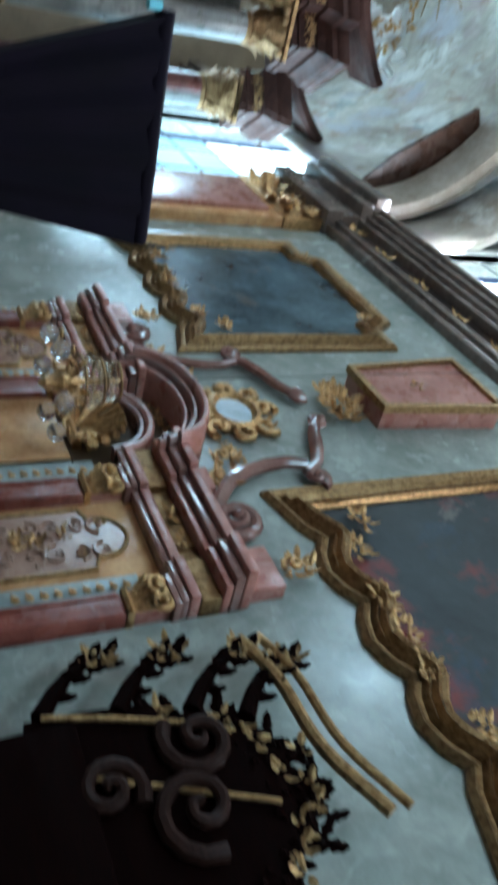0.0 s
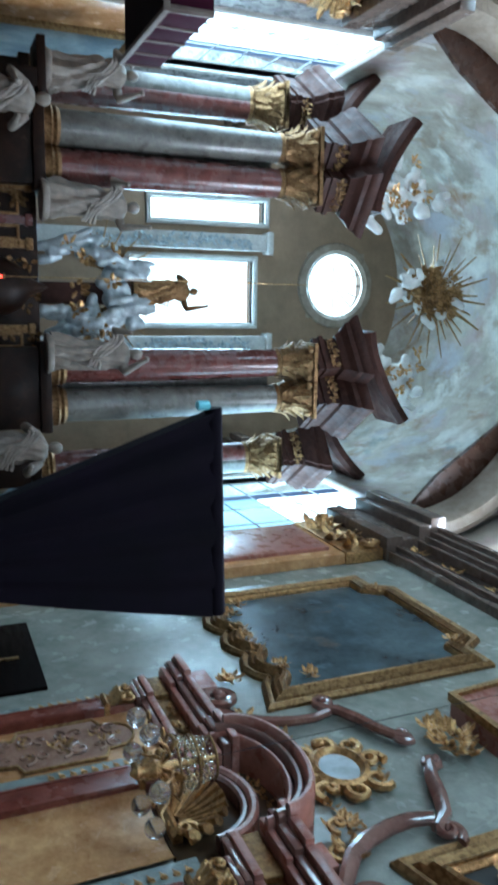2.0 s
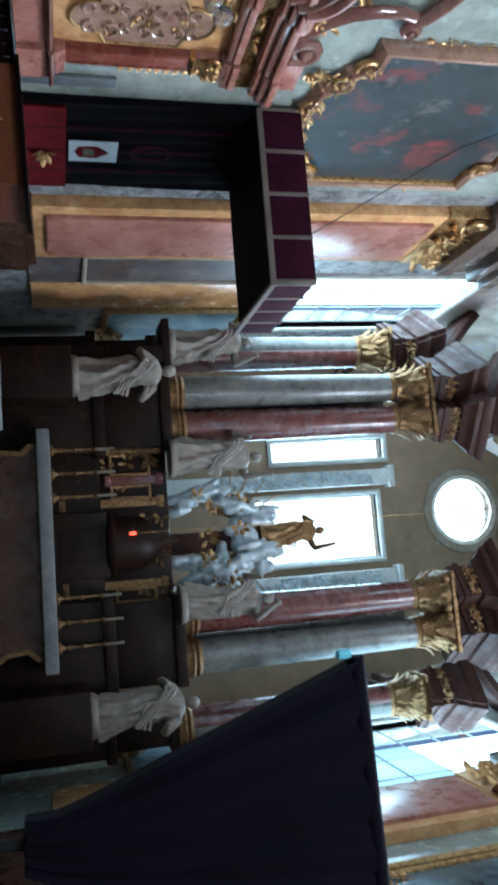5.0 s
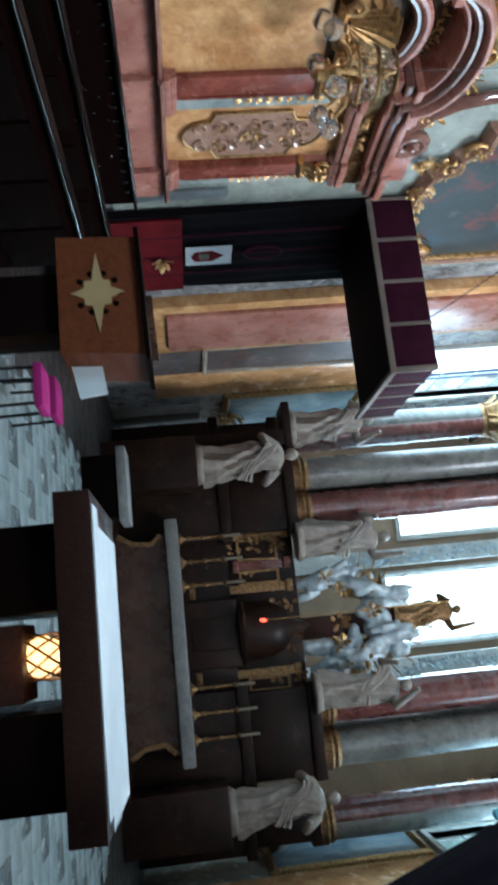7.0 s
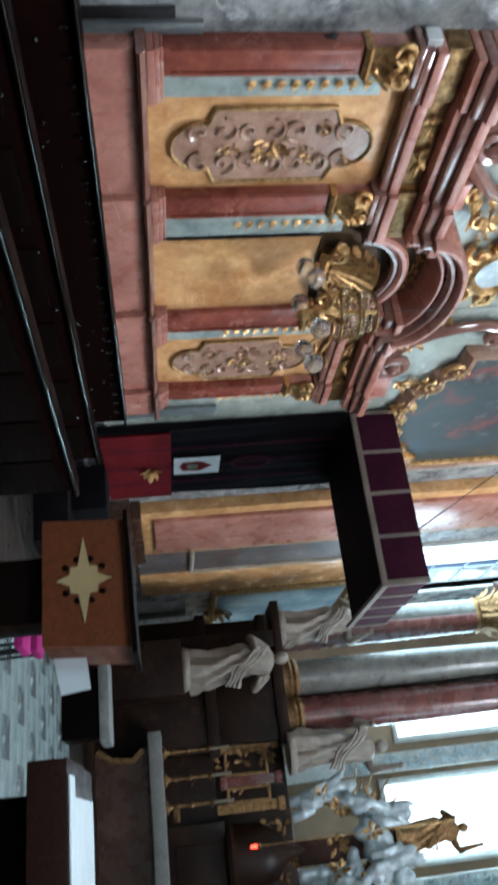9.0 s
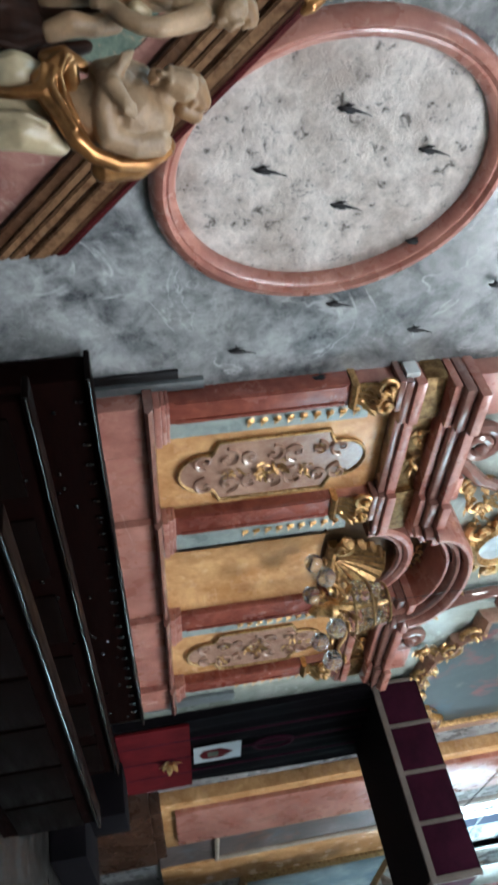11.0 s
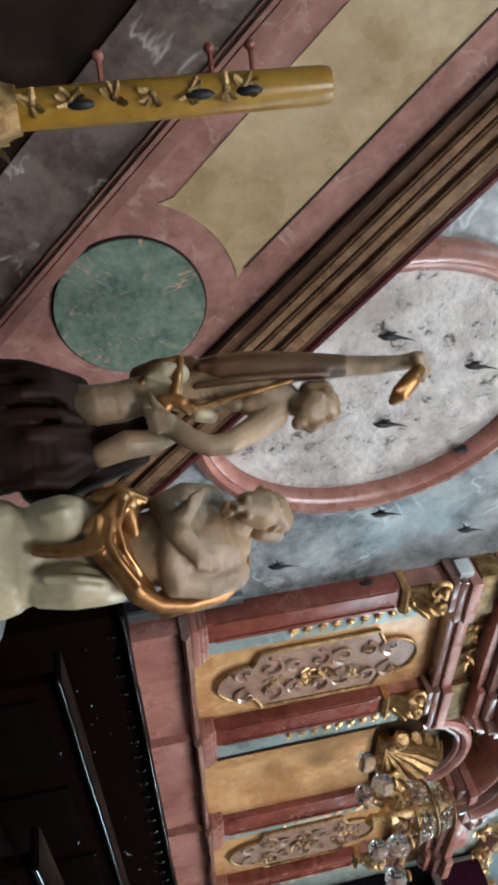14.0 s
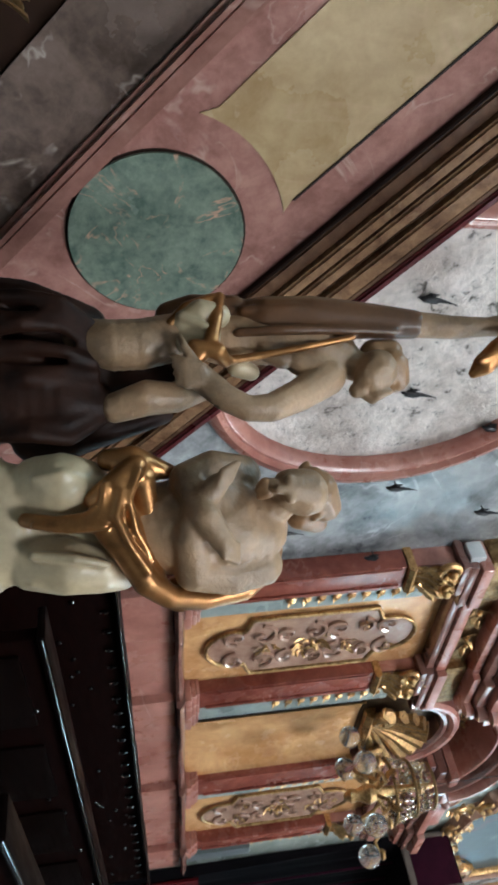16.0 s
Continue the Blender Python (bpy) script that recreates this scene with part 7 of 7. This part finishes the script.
limb(pour_flesh, (0.039, 1.994, -0.08, 0.0103), (0.031, 2.018, -0.08, 0.0092))
limb(pour_flesh, (0.024, 1.956, -0.09, 0.0172), (0.023, 1.964, -0.085, 0.0149))
limb(pour_flesh, (-0.11, 2.106, -0.14, 0.0293), (-0.1, 2.184, -0.135, 0.026), (-0.096, 2.257, -0.13, 0.0214), (-0.097, 2.303, -0.12, 0.024))
limb(pour_flesh, (-0.096, 2.289, -0.105, 0.015), (-0.065, 2.297, -0.1, 0.0112), (-0.045, 2.274, -0.095, 0.0086))
limb(pour_flesh, (-0.091, 2.306, -0.115, 0.0126), (-0.066, 2.318, -0.11, 0.0101), (-0.04, 2.295, -0.1, 0.0087))
for k in range(4):
    limb(pour_flesh, (-0.033 + 0.009 * k, 1.644 - 0.001 * k, -0.03, 0.0106), (-0.045 + 0.015 * k, 1.61 + 0.001 * k, -0.025, 0.0085), (-0.058 + 0.017 * k, 1.59 + 0.002 * k, -0.035, 0.0064))
limb(pour_flesh, (-0.045, 1.631, -0.035, 0.0107), (-0.076, 1.612, -0.035, 0.0086), (-0.096, 1.607, -0.05, 0.0065))
pour_hair = []
limb(pour_hair, (-0.023, 2.038, -0.12, 0.0403), (0.001, 2.048, -0.12, 0.0308))
limb(pour_hair, (-0.055, 2.007, -0.13, 0.0285), (-0.053, 2.043, -0.13, 0.0287))
for k in range(14):
    w, q = k * 2.4, 0.012 + 0.0288 * ((k * 7) % 10) / 10
    ca, cz = -0.019 + 1.2 * q * math.sin(w), 2.03 + 0.8 * q * math.cos(w)
    limb(pour_hair, (ca, cz, -0.085 - q, 0.0144), (ca + 0.0144 * math.sin(w + 1.2), cz + 0.012 * math.cos(w + 1.2), -0.08 - 1.15 * q, 0.0096))
pour_robe = []
limb(pour_robe, (-0.173, 1.22, -0.17, 0.0834), (-0.166, 1.309, -0.15, 0.0724), (-0.152, 1.373, -0.15, 0.0581), (-0.141, 1.426, -0.17, 0.0469))
limb(pour_robe, (-0.015, 1.214, -0.15, 0.1047), (-0.008, 1.302, -0.13, 0.0911), (0.008, 1.376, -0.12, 0.0743), (0.023, 1.445, -0.12, 0.0404))
limb(pour_robe, (-0.085, 1.213, -0.18, 0.1071), (-0.078, 1.343, -0.18, 0.0941), (-0.05, 1.442, -0.18, 0.0643), (-0.043, 1.59, -0.19, 0.047))
limb(pour_robe, (0.08, 1.316, -0.14, 0.0457), (0.08, 1.392, -0.13, 0.0406), (0.068, 1.469, -0.14, 0.0295), (0.045, 1.571, -0.16, 0.0207))
for k in range(9):
    limb(pour_robe, (-0.193 + 0.033 * k, 1.249, -0.08, 0.0132), (-0.187 + 0.033 * k + 0.0154 * math.sin(k * 2), 1.322, -0.065 + 0.012 * (k % 3), 0.0165), (-0.184 + 0.033 * k + 0.011 * math.cos(k * 1.7), 1.389, -0.065, 0.0143), (-0.13 + 0.0231 * k, 1.446, -0.09, 0.011))
pour_sash = []
limb(pour_sash, (-0.132, 1.62, -0.1, 0.0292), (-0.145, 1.653, -0.09, 0.0291), (-0.14, 1.687, -0.1, 0.0271))
limb(pour_sash, (-0.092, 1.622, -0.095, 0.0267), (-0.093, 1.665, -0.08, 0.0243))
limb(pour_sash, (-0.04, 1.722, -0.12, 0.0227), (-0.028, 1.751, -0.13, 0.0183))
limb(pour_sash, (-0.138, 1.613, -0.07, 0.0088), (-0.118, 1.654, -0.06, 0.0088), (-0.101, 1.681, -0.065, 0.0088))
pour_gilt = []
limb(pour_gilt, (-0.177, 1.694, -0.11, 0.0137), (-0.129, 1.68, -0.07, 0.0144), (-0.079, 1.664, -0.055, 0.0163), (-0.055, 1.638, -0.05, 0.0173))
limb(pour_gilt, (-0.074, 1.634, -0.05, 0.0173), (-0.064, 1.677, -0.05, 0.0184), (-0.046, 1.694, -0.07, 0.0132))
limb(pour_gilt, (-0.047, 1.689, -0.075, 0.011), (-0.053, 1.751, -0.08, 0.0089), (-0.067, 1.854, -0.08, 0.0079), (-0.083, 1.956, -0.09, 0.0069))
limb(pour_gilt, (-0.126, 1.592, -0.09, 0.0111), (-0.157, 1.627, -0.09, 0.0134), (-0.175, 1.679, -0.105, 0.0125))
pour_sleeve = []
limb(pour_sleeve, (-0.139, 1.718, -0.17, 0.0424), (-0.137, 1.79, -0.14, 0.0466), (-0.135, 1.883, -0.135, 0.0447), (-0.124, 1.991, -0.14, 0.0395), (-0.111, 2.1, -0.14, 0.0317))
limb(pour_sleeve, (-0.104, 1.723, -0.095, 0.0101), (-0.104, 1.812, -0.085, 0.0113), (-0.1, 1.929, -0.095, 0.0104), (-0.093, 2.052, -0.11, 0.0083))
limb(pour_sleeve, (-0.151, 1.74, -0.11, 0.0091), (-0.15, 1.841, -0.1, 0.0103), (-0.139, 1.96, -0.11, 0.0094))
limb(pour_sleeve, (-0.155, 1.596, -0.16, 0.0303), (-0.168, 1.643, -0.15, 0.0279), (-0.159, 1.723, -0.15, 0.0327))
pour_shell = []
limb(pour_shell, (-0.067, 2.288, -0.09, 0.0173), (-0.039, 2.257, -0.085, 0.0245), (-0.014, 2.228, -0.085, 0.0242), (0.004, 2.204, -0.09, 0.0109))
limb(pour_shell, (-0.045, 2.268, -0.07, 0.0085), (-0.019, 2.209, -0.065, 0.0072))

# kneeling figure with crossed arms and a gilded mantle
figure("carved_kneeling_figure", [
    (kneel_flesh, FLESH, 0.0045), (kneel_hair, HAIR, 0.004), (kneel_skirt, CREAMPAINT, 0.006), (kneel_mantle, MANTLE, 0.0045),
], "cream and gilt carved figure with crossed arms on the font")

# standing figure that bends forward and pours from a shell
figure("carved_pouring_figure", [
    (pour_flesh, FLESH, 0.0045), (pour_hair, HAIR, 0.004), (pour_robe, ROBE, 0.006), (pour_sash, CREAMPAINT, 0.005),
    (pour_gilt, MANTLE, 0.004), (pour_sleeve, SLEEVE, 0.005), (pour_shell, MANTLE, 0.004),
], "brown and flesh-painted carved figure that pours from a raised shell")

# ---------------------------------------------------------------- stools by the sanctuary
def stool(x, y):
    t = thing("stool", (x, y, 0), "low stool with a magenta cushion and dark thin legs", "stool", "stools")
    bm = bmesh.new()
    block(bm, (x - 0.2, y - 0.2, 0.42), (x + 0.2, y + 0.2, 0.5), bevel=0.03)
    part("cushion", bm, MAGENTA, t)
    for a, b in ((-1, -1), (-1, 1), (1, -1), (1, 1)):
        bm = bmesh.new()
        tube(bm, [(x + a * 0.17, y + b * 0.17, 0.0), (x + a * 0.16, y + b * 0.16, 0.42)], 0.016, 6)
        part("leg", bm, DARKMETAL, t)


stool(-1.98, 7.0)
stool(-2.1, 7.75)
stool(-2.12, 4.45)

# ---------------------------------------------------------------- floor tiles
TILE = 0.42
dark_t = marble("dark_floor_stone", (0.10, 0.125, 0.13), (0.17, 0.20, 0.20), (0.3, 0.3, 0.3), 3, 0.2, 0.3)
pale_t = marble("pale_floor_stone", (0.22, 0.28, 0.285), (0.34, 0.40, 0.40), (0.5, 0.5, 0.5), 3, 0.16, 0.2)
tile_me = {}
for nm, m in (("d", dark_t), ("p", pale_t)):
    bm = bmesh.new()
    block(bm, (-TILE / 2 + 0.004, -TILE / 2 + 0.004, -0.02), (TILE / 2 - 0.004, TILE / 2 - 0.004, 0.0), bevel=0.003)
    bmesh.ops.recalc_face_normals(bm, faces=bm.faces)
    me = bpy.data.meshes.new("tile")
    bm.to_mesh(me)
    bm.free()
    me.materials.append(m)
    tile_me[nm] = me
for i in range(15):
    for j in range(19):
        x, y = -2.6 + i * TILE + (TILE / 2 if j % 2 else 0), 6.3 + j * TILE
        ob = new("tile", tile_me["d" if (i + (j // 2)) % 2 == 0 and j % 2 == 0 else "p"])
        ob.location = (x, y, -0.004 + 0.001 * ((i * 7 + j * 3) % 3))
        ob.parent = floor
